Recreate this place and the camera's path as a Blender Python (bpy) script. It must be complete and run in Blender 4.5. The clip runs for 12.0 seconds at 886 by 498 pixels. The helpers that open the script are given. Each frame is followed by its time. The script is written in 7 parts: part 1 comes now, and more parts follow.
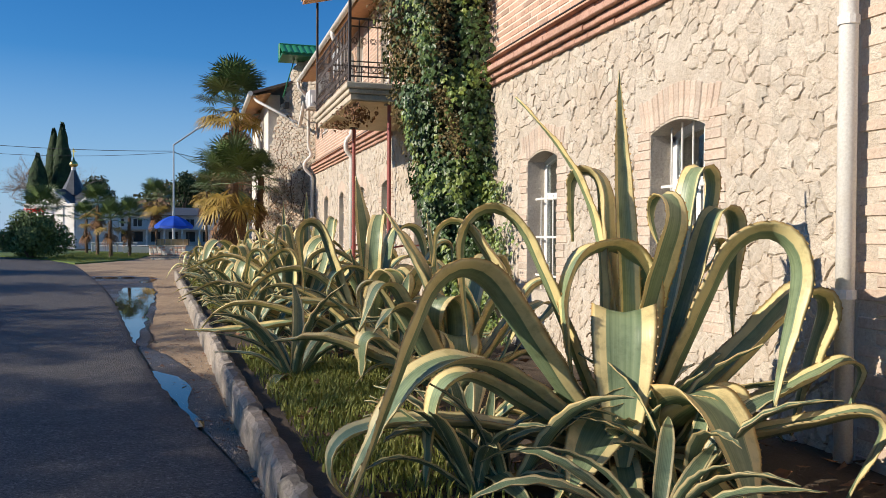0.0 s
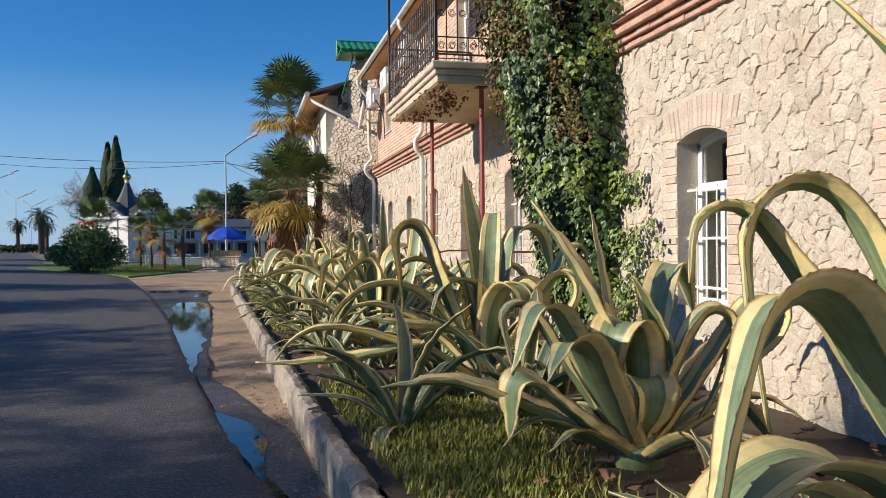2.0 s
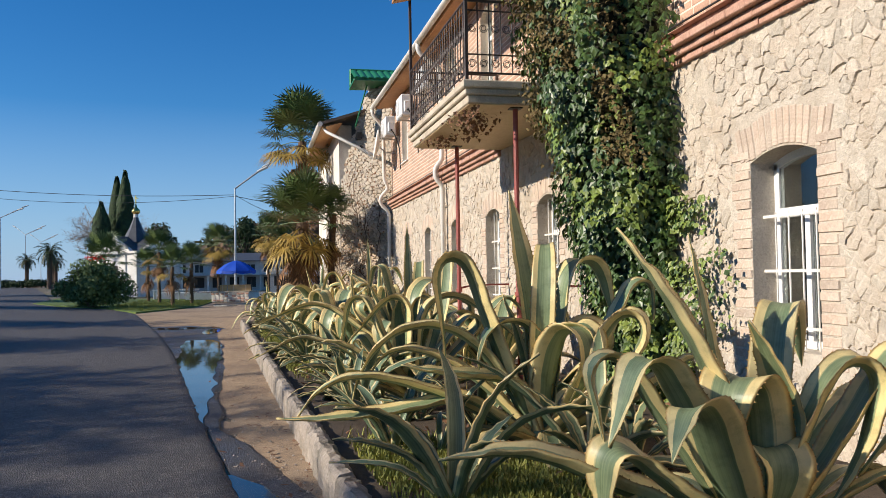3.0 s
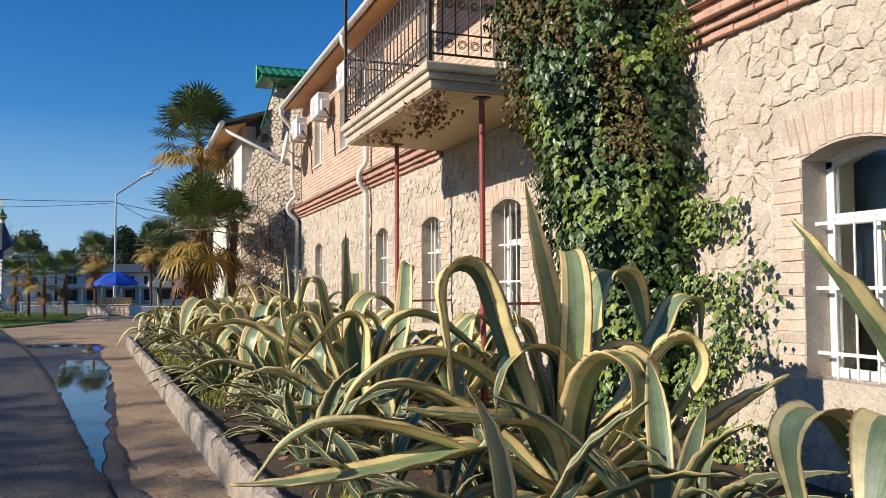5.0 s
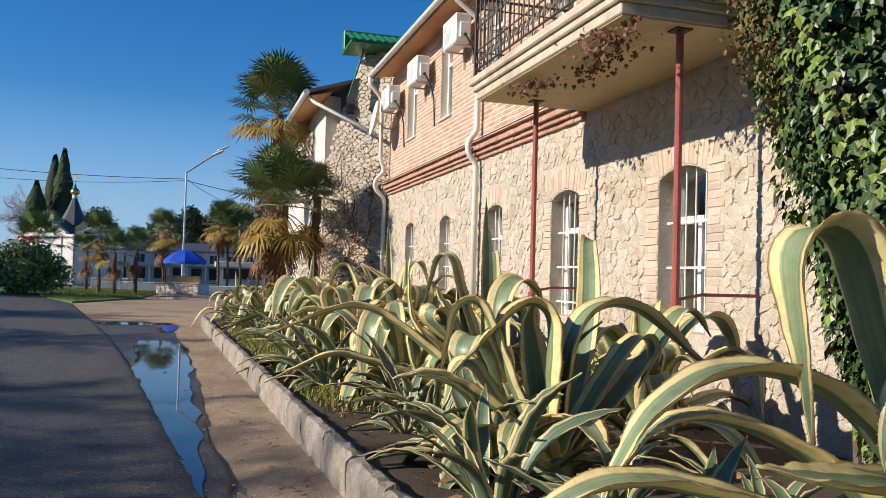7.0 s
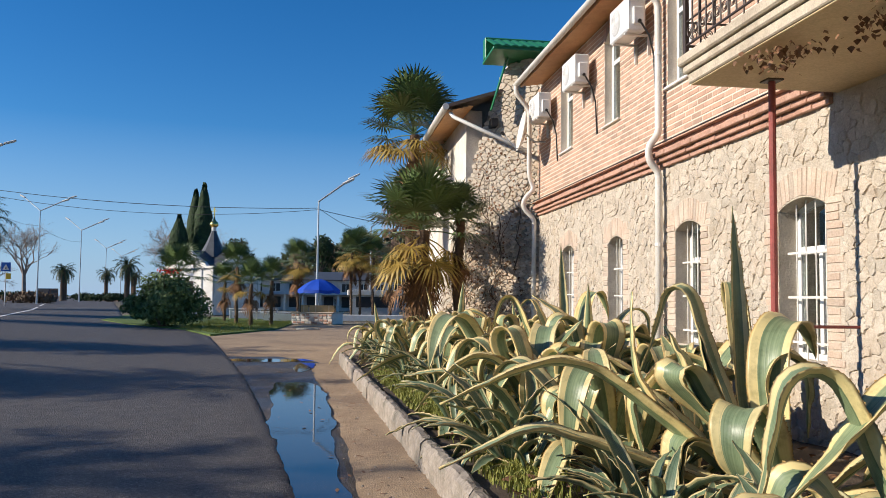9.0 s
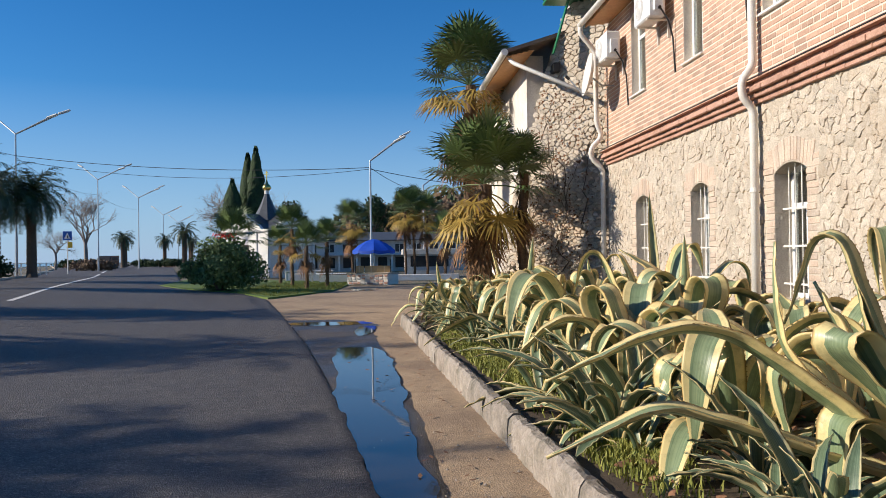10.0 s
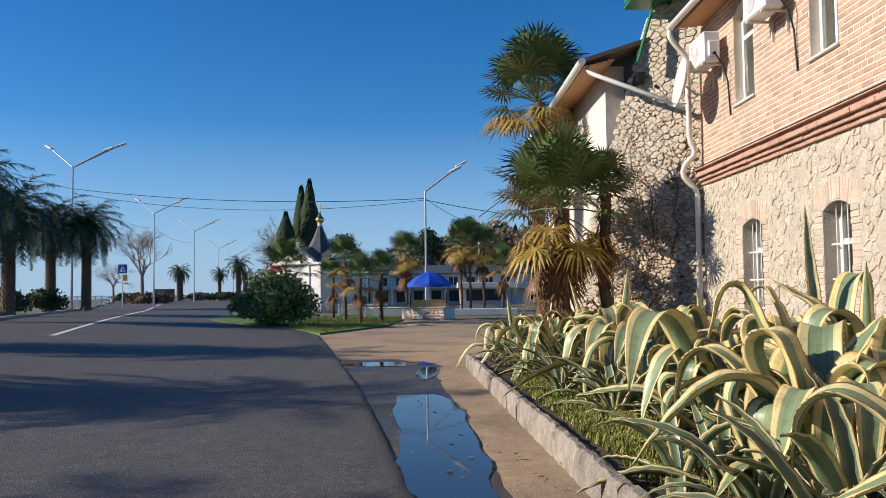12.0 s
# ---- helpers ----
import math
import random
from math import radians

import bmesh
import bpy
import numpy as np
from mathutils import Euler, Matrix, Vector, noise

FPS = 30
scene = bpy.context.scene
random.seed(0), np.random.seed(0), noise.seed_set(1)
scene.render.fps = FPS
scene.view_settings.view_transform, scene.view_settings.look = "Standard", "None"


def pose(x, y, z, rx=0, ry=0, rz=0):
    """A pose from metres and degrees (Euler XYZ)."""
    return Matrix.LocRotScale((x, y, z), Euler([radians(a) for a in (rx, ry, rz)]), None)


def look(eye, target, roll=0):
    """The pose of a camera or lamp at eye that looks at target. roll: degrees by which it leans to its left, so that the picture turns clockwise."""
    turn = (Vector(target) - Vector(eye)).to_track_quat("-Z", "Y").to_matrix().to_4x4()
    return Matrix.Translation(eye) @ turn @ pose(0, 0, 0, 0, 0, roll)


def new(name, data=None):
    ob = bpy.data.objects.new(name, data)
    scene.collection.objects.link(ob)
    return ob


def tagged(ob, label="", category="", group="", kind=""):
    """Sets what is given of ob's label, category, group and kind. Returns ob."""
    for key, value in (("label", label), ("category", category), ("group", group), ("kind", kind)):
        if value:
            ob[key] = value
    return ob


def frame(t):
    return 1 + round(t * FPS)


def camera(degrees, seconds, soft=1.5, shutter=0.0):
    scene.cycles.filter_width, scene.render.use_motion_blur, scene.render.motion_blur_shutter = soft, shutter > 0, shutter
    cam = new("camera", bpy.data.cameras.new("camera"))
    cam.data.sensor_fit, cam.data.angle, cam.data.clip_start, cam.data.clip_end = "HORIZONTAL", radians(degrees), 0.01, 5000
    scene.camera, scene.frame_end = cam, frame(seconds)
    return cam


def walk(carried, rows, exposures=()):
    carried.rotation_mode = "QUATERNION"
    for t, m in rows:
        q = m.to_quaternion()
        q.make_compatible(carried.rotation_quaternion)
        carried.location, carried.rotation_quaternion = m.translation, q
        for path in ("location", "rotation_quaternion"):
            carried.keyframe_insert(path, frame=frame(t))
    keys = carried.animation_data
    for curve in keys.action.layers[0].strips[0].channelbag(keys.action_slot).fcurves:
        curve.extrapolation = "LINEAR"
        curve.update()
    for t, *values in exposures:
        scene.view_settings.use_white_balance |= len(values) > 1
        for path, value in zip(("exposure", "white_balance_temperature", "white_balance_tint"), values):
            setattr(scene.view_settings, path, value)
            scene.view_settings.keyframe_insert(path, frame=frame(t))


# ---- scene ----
cam = camera(56.8, 12.0, 0.7)
PATH = [
    (0, (0.582, 0.603, 1.446), (1.158, 2.518, 1.409), 0.3),
    (0.5, (0.563, 1.095, 1.408), (1.115, 3.017, 1.377), 0.1),
    (1, (0.516, 1.567, 1.386), (1.031, 3.499, 1.321), -0.0),
    (1.5, (0.47, 2.055, 1.383), (1.002, 3.981, 1.296), -0.1),
    (2, (0.418, 2.525, 1.408), (0.883, 4.47, 1.391), -0.6),
    (2.5, (0.36, 2.955, 1.458), (0.851, 4.894, 1.495), -0.9),
    (3, (0.344, 3.406, 1.435), (0.791, 5.354, 1.497), -1.0),
    (3.2, (0.327, 3.581, 1.449), (0.761, 5.532, 1.526), -1.6),
    (4.8, (0.041, 4.742, 1.417), (0.757, 6.606, 1.533), -0.8),
    (5, (0.02, 4.916, 1.425), (0.73, 6.783, 1.522), -0.3),
    (5.5, (-0.031, 5.403, 1.393), (0.593, 7.302, 1.452), 0.6),
    (6, (-0.112, 5.886, 1.381), (0.509, 7.786, 1.442), 0.8),
    (6.5, (-0.196, 6.346, 1.362), (0.429, 8.244, 1.447), 1.6),
    (7, (-0.285, 6.844, 1.352), (0.294, 8.757, 1.421), 1.6),
    (7.2, (-0.334, 7.031, 1.352), (0.242, 8.945, 1.421), 1.3),
    (8.8, (-0.385, 8.668, 1.479), (-0.047, 10.635, 1.614), 0.6),
    (9, (-0.394, 8.876, 1.465), (-0.114, 10.853, 1.587), 0.7),
    (9.5, (-0.481, 9.32, 1.457), (-0.307, 11.312, 1.492), -0.4),
    (10, (-0.538, 9.738, 1.472), (-0.381, 11.732, 1.491), -0.8),
    (10.5, (-0.588, 10.187, 1.471), (-0.574, 12.186, 1.534), -1.0),
    (11, (-0.627, 10.634, 1.484), (-0.497, 12.629, 1.555), -0.2),
    (11.5, (-0.663, 11.116, 1.467), (-0.517, 13.109, 1.556), 0.0),
    (12, (-0.748, 11.588, 1.464), (-0.716, 13.585, 1.567), -0.7),
]
walk(cam, [(t, look(eye, target, roll)) for t, eye, target, roll in PATH], [(0.0, 0.22, 5950, 10), (12.0, 0.22, 5950, 10)])

# ---- world, sun ----
SUN_EL, SUN_TO = radians(26.0), Vector((-1.0, -0.05, 0.0)).normalized()
sky_world = bpy.data.worlds.new("sky")
scene.world = sky_world
sky_world.use_nodes = True
_t = sky_world.node_tree
_sky = _t.nodes.new("ShaderNodeTexSky")
_sky.sky_type, _sky.sun_disc = "NISHITA", False
_sky.sun_elevation, _sky.sun_rotation = SUN_EL, math.atan2(SUN_TO.x, SUN_TO.y)
_sky.air_density, _sky.dust_density, _sky.ozone_density, _sky.altitude = 1.0, 0.0, 3.8, 300
_hs = _t.nodes.new("ShaderNodeHueSaturation")
_hs.inputs["Saturation"].default_value = 1.28
_t.links.new(_sky.outputs[0], _hs.inputs["Color"])
_tint = _t.nodes.new("ShaderNodeMix")
_tint.data_type, _tint.blend_type = "RGBA", "MULTIPLY"
_tint.inputs[0].default_value, _tint.inputs[7].default_value = 1.0, (0.84, 0.985, 1.08, 1)
_t.links.new(_hs.outputs[0], _tint.inputs[6])
# pale blue haze towards the horizon, all round
_tc = _t.nodes.new("ShaderNodeTexCoord")
_sep = _t.nodes.new("ShaderNodeSeparateXYZ")
_up = _t.nodes.new("ShaderNodeMapRange")
_up.inputs["From Min"].default_value, _up.inputs["From Max"].default_value = 0.0, 0.2
_up.inputs["To Min"].default_value, _up.inputs["To Max"].default_value = 0.8, 0.0
_haze = _t.nodes.new("ShaderNodeMix")
_haze.data_type = "RGBA"
_haze.inputs[7].default_value = (3.4, 4.7, 6.7, 1)
_t.links.new(_tc.outputs["Generated"], _sep.inputs[0])
_t.links.new(_sep.outputs["Z"], _up.inputs["Value"])
_t.links.new(_up.outputs[0], _haze.inputs[0])
_t.links.new(_tint.outputs[2], _haze.inputs[6])
_t.links.new(_haze.outputs[2], _t.nodes["Background"].inputs[0])
_t.nodes["Background"].inputs[1].default_value = 0.090
sun = new("sun", bpy.data.lights.new("sun", "SUN"))
sun.data.energy, sun.data.angle, sun.data.color = 5.6, radians(0.55), (1.0, 0.85, 0.66)
sun.matrix_world = look((-40, 10, 40), Vector((-40, 10, 40)) - Vector((SUN_TO.x * math.cos(SUN_EL), SUN_TO.y * math.cos(SUN_EL), math.sin(SUN_EL))))

# ---- materials ----
def nodes_of(name, rough=0.8, metal=0.0):
    m = bpy.data.materials.new(name)
    m.use_nodes = True
    t = m.node_tree
    b = t.nodes["Principled BSDF"]
    b.inputs["Roughness"].default_value, b.inputs["Metallic"].default_value = rough, metal
    return m, t, b


def noise_node(t, scale, detail=6, rough=0.6, coords="Object", stretch=None):
    tc = t.nodes.new("ShaderNodeTexCoord")
    n = t.nodes.new("ShaderNodeTexNoise")
    n.inputs["Scale"].default_value, n.inputs["Detail"].default_value, n.inputs["Roughness"].default_value = scale, detail, rough
    if stretch:
        mp = t.nodes.new("ShaderNodeMapping")
        mp.inputs["Scale"].default_value = stretch
        t.links.new(tc.outputs[coords], mp.inputs[0])
        t.links.new(mp.outputs[0], n.inputs["Vector"])
    else:
        t.links.new(tc.outputs[coords], n.inputs["Vector"])
    return n.outputs["Fac"]


def ramp(t, fac, stops):
    r = t.nodes.new("ShaderNodeValToRGB")
    e = r.color_ramp.elements
    while len(e) < len(stops):
        e.new(0.5)
    for k, (p, c) in zip(e, stops):
        k.position, k.color = p, (*c, 1) if len(c) == 3 else c
    t.links.new(fac, r.inputs[0])
    return r.outputs[0]


def mixc(t, fac, a, b, mode="MIX"):
    m = t.nodes.new("ShaderNodeMix")
    m.data_type, m.blend_type = "RGBA", mode
    for v, i in ((fac, 0), (a, 6), (b, 7)):
        if isinstance(v, (int, float)):
            m.inputs[i].default_value = v
        elif isinstance(v, tuple):
            m.inputs[i].default_value = (*v, 1)
        else:
            t.links.new(v, m.inputs[i])
    return m.outputs[2]


def bump(t, b, fac, strength=0.4, dist=0.02):
    n = t.nodes.new("ShaderNodeBump")
    n.inputs["Strength"].default_value, n.inputs["Distance"].default_value = strength, dist
    t.links.new(fac, n.inputs["Height"])
    t.links.new(n.outputs[0], b.inputs["Normal"])


def mat(name, dark, light, scale=6, rough=0.85, metal=0.0, grain=60, bumpy=0.3, island=0.0, dirt=None, stretch=None, obj=0.0, lumps=0.0):
    """Two scales of variation between two colours, with relief; island and obj vary it piece by piece."""
    m, t, b = nodes_of(name, rough, metal)
    big = noise_node(t, scale, stretch=stretch)
    fine = noise_node(t, grain, 4)
    col = ramp(t, big, [(0.3, dark), (0.7, light)])
    col = mixc(t, 0.35, col, ramp(t, fine, [(0.25, tuple(c * 0.55 for c in dark)), (0.75, tuple(min(1, c * 1.2) for c in light))]))
    if dirt:
        col = mixc(t, ramp(t, noise_node(t, scale * 0.23, 8, 0.7), [(0.5, (0, 0, 0)), (0.72, (1, 1, 1))]), col, dirt)
    if island or obj:
        if island:
            g = t.nodes.new("ShaderNodeNewGeometry").outputs["Random Per Island"]
        else:
            g = t.nodes.new("ShaderNodeObjectInfo").outputs["Random"]
        k = island or obj
        col = mixc(t, 1.0, col, ramp(t, g, [(0, (1 - k,) * 3), (0.5, (1.0, 1 - k * 0.25, 1 - k * 0.4)), (1, (1 + k * 0.15,) * 3)]), "MULTIPLY")
    t.links.new(col, b.inputs["Base Color"])
    if bumpy and lumps:
        rough_face = noise_node(t, lumps, 5, 0.65)
        both = t.nodes.new("ShaderNodeMath")
        both.operation = "MULTIPLY_ADD"
        both.inputs[1].default_value = 0.35
        t.links.new(fine, both.inputs[0])
        t.links.new(rough_face, both.inputs[2])
        bump(t, b, both.outputs[0], bumpy, 0.03)
    elif bumpy:
        bump(t, b, fine, bumpy, 0.01)
    return m


def pair(name, *a, k=0.3, **kw):
    """The same surface for single pieces and for joined ones."""
    return mat(name, *a, obj=k, **kw), mat(name + "_joined", *a, island=k, **kw)


STONE, STONE_J = pair("rubble_stone", (0.47, 0.405, 0.315), (0.68, 0.61, 0.505), scale=9, grain=45, bumpy=0.9, k=0.15, dirt=(0.45, 0.375, 0.28), lumps=16)
MORTAR = mat("lime_mortar", (0.45, 0.385, 0.30), (0.64, 0.57, 0.47), scale=5, grain=55, bumpy=0.9, lumps=13, dirt=(0.42, 0.345, 0.26))
BRICK, BRICK_J = pair("red_brick", (0.46, 0.30, 0.22), (0.62, 0.43, 0.31), scale=5, grain=50, bumpy=0.4, k=0.28)
PALEBRICK, PALEBRICK_J = pair("weathered_brick", (0.48, 0.365, 0.28), (0.67, 0.575, 0.465), scale=4, grain=45, bumpy=0.7, k=0.22)
BRICKMORTAR = mat("brick_mortar", (0.68, 0.57, 0.45), (0.82, 0.73, 0.60), scale=5, grain=50)
CORNICE = mat("cornice_brick", (0.40, 0.21, 0.145), (0.60, 0.38, 0.28), scale=5, grain=45, bumpy=0.5, dirt=(0.28, 0.15, 0.10))
DARKSTONE, DARKSTONE_J = pair("old_rubble", (0.36, 0.30, 0.22), (0.66, 0.58, 0.46), scale=3, grain=35, bumpy=0.8, k=0.4)
PLASTER = mat("old_plaster", (0.62, 0.57, 0.48), (0.78, 0.74, 0.66), scale=2, grain=30, dirt=(0.45, 0.36, 0.27), bumpy=0.4)
CONCRETE = mat("balcony_concrete", (0.42, 0.35, 0.26), (0.66, 0.58, 0.45), scale=5, grain=60, dirt=(0.28, 0.22, 0.16), bumpy=0.5)
SOFFITPLASTER = mat("yellow_plaster", (0.62, 0.46, 0.27), (0.74, 0.58, 0.37), scale=3, grain=50, bumpy=0.2, dirt=(0.5, 0.35, 0.2))
WOOD = mat("soffit_wood", (0.42, 0.20, 0.07), (0.62, 0.33, 0.13), scale=5, grain=70, rough=0.6, bumpy=0.2)
ROOFTIN = mat("dark_roofing", (0.10, 0.07, 0.055), (0.19, 0.14, 0.11), scale=3, grain=40)
GREENROOF = mat("green_metal_tile", (0.02, 0.16, 0.06), (0.04, 0.24, 0.09), scale=3, rough=0.4, bumpy=0.05)
WHITEPAINT = mat("white_paint", (0.70, 0.66, 0.58), (0.82, 0.80, 0.75), scale=3, grain=80, rough=0.45, bumpy=0.05, dirt=(0.58, 0.50, 0.40))
PVC = mat("white_plastic", (0.76, 0.76, 0.74), (0.84, 0.84, 0.82), scale=3, rough=0.35, bumpy=0.03)
BLACK = mat("black_paint", (0.012, 0.012, 0.013), (0.03, 0.028, 0.026), scale=4, rough=0.5, bumpy=0.1)
IRON = mat("wrought_iron", (0.025, 0.018, 0.015), (0.07, 0.045, 0.035), scale=8, rough=0.55, bumpy=0.2)
REDIRON = mat("red_painted_iron", (0.27, 0.055, 0.045), (0.40, 0.10, 0.08), scale=6, rough=0.5, dirt=(0.16, 0.06, 0.04), bumpy=0.2)
GALV = mat("galvanised_steel", (0.36, 0.38, 0.40), (0.55, 0.57, 0.58), scale=5, rough=0.4, metal=0.6, bumpy=0.05)
KERB, KERB_J = pair("weathered_kerb", (0.21, 0.18, 0.145), (0.47, 0.41, 0.34), scale=9, grain=45, bumpy=0.9, k=0.2, dirt=(0.13, 0.12, 0.085), lumps=14)
SOIL = mat("bed_soil", (0.035, 0.026, 0.016), (0.10, 0.07, 0.045), scale=4, grain=60, bumpy=0.9)
GRASS = mat("grass_blades", (0.15, 0.19, 0.025), (0.34, 0.35, 0.07), scale=3, grain=20, rough=0.7, bumpy=0, island=0.35)
LAWN = mat("lawn", (0.05, 0.09, 0.012), (0.14, 0.20, 0.03), scale=2, grain=60, bumpy=0.9)
DRYLEAF = mat("dry_leaf", (0.13, 0.06, 0.03), (0.30, 0.17, 0.09), scale=4, grain=30, island=0.4, bumpy=0.1)
IVYLEAF = mat("ivy_leaf", (0.032, 0.07, 0.019), (0.085, 0.155, 0.034), scale=2.5, grain=30, rough=0.42, island=0.5, bumpy=0.05)
IVYYOUNG = mat("young_ivy_leaf", (0.10, 0.18, 0.03), (0.25, 0.32, 0.06), scale=3, grain=30, rough=0.45, island=0.4, bumpy=0.05)
IVYBERRY = mat("ivy_flower", (0.085, 0.072, 0.022), (0.21, 0.16, 0.055), scale=5, grain=40, island=0.4, bumpy=0.1)
BARK = mat("bark", (0.07, 0.05, 0.035), (0.17, 0.125, 0.09), scale=5, grain=30, bumpy=0.9)
GREYBARK = mat("grey_bark", (0.20, 0.16, 0.13), (0.32, 0.27, 0.23), scale=3, bumpy=0.5)
PALMFIBRE = mat("palm_fibre", (0.06, 0.035, 0.02), (0.19, 0.115, 0.06), scale=9, grain=40, bumpy=0.9, stretch=(1, 1, 3))
FAN = mat("fan_palm_leaf", (0.065, 0.115, 0.035), (0.16, 0.23, 0.075), scale=2, grain=30, rough=0.4, island=0.4, bumpy=0.05)
FANYELLOW = mat("yellowed_palm_leaf", (0.22, 0.15, 0.02), (0.46, 0.33, 0.06), scale=2, grain=30, rough=0.6, island=0.35, bumpy=0.05)
FANDEAD = mat("dead_palm_leaf", (0.15, 0.075, 0.03), (0.32, 0.18, 0.08), scale=2, grain=30, island=0.35, bumpy=0.1)
FEATHER = mat("feather_palm_leaf", (0.020, 0.042, 0.012), (0.055, 0.085, 0.025), scale=2, grain=30, rough=0.5, island=0.35, bumpy=0.05)
BUSH = mat("oleander_leaf", (0.06, 0.115, 0.03), (0.16, 0.24, 0.07), scale=2, grain=30, rough=0.75, island=0.45, bumpy=0.05)
CYPRESS = mat("cypress_foliage", (0.012, 0.034, 0.008), (0.04, 0.075, 0.02), scale=2, grain=30, island=0.4, bumpy=0.1)
FARGREEN = mat("woodland", (0.035, 0.055, 0.02), (0.09, 0.11, 0.04), scale=0.4, grain=8, island=0.4, bumpy=0.2)
FARBROWN = mat("bare_woodland", (0.13, 0.09, 0.055), (0.26, 0.18, 0.11), scale=0.4, grain=8, island=0.4, bumpy=0.2)
BLUECLOTH = mat("blue_canvas", (0.006, 0.045, 0.36), (0.012, 0.08, 0.52), scale=3, grain=80, rough=0.6, bumpy=0.05)
CARDBOARD = mat("cardboard", (0.50, 0.32, 0.13), (0.62, 0.42, 0.20), scale=4, bumpy=0.1)
GREYWALL = mat("grey_render", (0.52, 0.51, 0.49), (0.68, 0.67, 0.65), scale=0.8, grain=12, dirt=(0.22, 0.21, 0.20))
SLATE = mat("dark_roof_metal", (0.045, 0.05, 0.055), (0.085, 0.09, 0.10), scale=2, rough=0.5, bumpy=0.05)
GOLD = mat("gold_leaf", (0.72, 0.48, 0.12), (0.85, 0.60, 0.2), scale=3, rough=0.25, metal=1.0, bumpy=0)
SIGNBLUE = mat("sign_blue", (0.01, 0.08, 0.35), (0.015, 0.10, 0.42), rough=0.4, bumpy=0)
SIGNYELLOW = mat("sign_yellow", (0.6, 0.38, 0.02), (0.7, 0.45, 0.03), rough=0.4, bumpy=0)
CARPAINT = mat("dark_blue_car_paint", (0.014, 0.022, 0.035), (0.022, 0.034, 0.05), rough=0.25, bumpy=0)
TYRE = mat("tyre_rubber", (0.012, 0.012, 0.012), (0.025, 0.025, 0.025), rough=0.9)
REDFLOWER = mat("red_flower", (0.55, 0.03, 0.02), (0.75, 0.06, 0.03), bumpy=0)
# room surfaces: indoor gloom put into the colour, so panes look dark
ROOMDARK = mat("darkened_room", (0.11, 0.105, 0.09), (0.17, 0.165, 0.145), scale=2)
SEA = mat("sea_water", (0.02, 0.07, 0.12), (0.03, 0.10, 0.16), scale=0.3, grain=2, rough=0.15, bumpy=0.6)


def glass_mat():
    m, t, b = nodes_of("window_glass", 0.03)
    b.inputs["Base Color"].default_value = (0.75, 0.80, 0.80, 1)
    b.inputs["Transmission Weight"].default_value = 1.0
    b.inputs["IOR"].default_value = 1.45
    return m


GLASS = glass_mat()


def agave_mat(name, margin, green_d, green_l, cream):
    """Grey-green leaf with broad cream-yellow margins, running along the leaf, by its own width coordinate."""
    m, t, b = nodes_of(name, 0.42)
    uv = t.nodes.new("ShaderNodeUVMap")
    sep = t.nodes.new("ShaderNodeSeparateXYZ")
    t.links.new(uv.outputs[0], sep.inputs[0])
    wob = t.nodes.new("ShaderNodeTexNoise")
    wob.inputs["Scale"].default_value, wob.inputs["Detail"].default_value = 1.0, 3
    mp = t.nodes.new("ShaderNodeMapping")
    mp.inputs["Scale"].default_value = (26, 0.6, 1)
    t.links.new(uv.outputs[0], mp.inputs[0])
    oi = t.nodes.new("ShaderNodeObjectInfo")
    t.links.new(oi.outputs["Random"], mp.inputs["Location"])
    t.links.new(mp.outputs[0], wob.inputs["Vector"])
    ma = t.nodes.new("ShaderNodeMath")
    ma.operation = "MULTIPLY_ADD"
    ma.inputs[1].default_value, ma.inputs[2].default_value = 0.16, -0.08
    t.links.new(wob.outputs["Fac"], ma.inputs[0])
    ad = t.nodes.new("ShaderNodeMath")
    t.links.new(sep.outputs["X"], ad.inputs[0])
    t.links.new(ma.outputs[0], ad.inputs[1])
    edge = (0.46, 0.29, 0.10)
    stripes = ramp(t, wob.outputs["Fac"], [(0.35, green_d), (0.65, green_l)])
    mask = ramp(t, ad.outputs[0], [(0.0, (1, 1, 1)), (margin, (1, 1, 1)), (margin + 0.025, (0, 0, 0)), (0.975 - margin, (0, 0, 0)), (1 - margin, (1, 1, 1))])
    rim = ramp(t, sep.outputs["X"], [(0.0, (1, 1, 1)), (0.05, (0, 0, 0)), (0.95, (0, 0, 0)), (1.0, (1, 1, 1))])
    col = mixc(t, mask, stripes, mixc(t, rim, cream, edge))
    big = noise_node(t, 9, 8, 0.7)
    col = mixc(t, 1.0, col, ramp(t, big, [(0.32, (0.66, 0.66, 0.62)), (0.5, (0.98, 0.97, 0.95)), (0.7, (1.06, 1.04, 1.0))]), "MULTIPLY")
    tone = ramp(t, oi.outputs["Random"], [(0, (0.80, 0.84, 0.86)), (1, (1.08, 1.06, 1.0))])
    col = mixc(t, 1.0, col, tone, "MULTIPLY")
    t.links.new(col, b.inputs["Base Color"])
    bump(t, b, wob.outputs["Fac"], 0.25, 0.006)
    return m


AGAVE = agave_mat("variegated_agave_leaf", 0.215, (0.16, 0.22, 0.115), (0.26, 0.32, 0.18), (0.75, 0.62, 0.30))
PUPLEAF = agave_mat("young_agave_leaf", 0.13, (0.10, 0.15, 0.085), (0.19, 0.25, 0.15), (0.60, 0.53, 0.29))


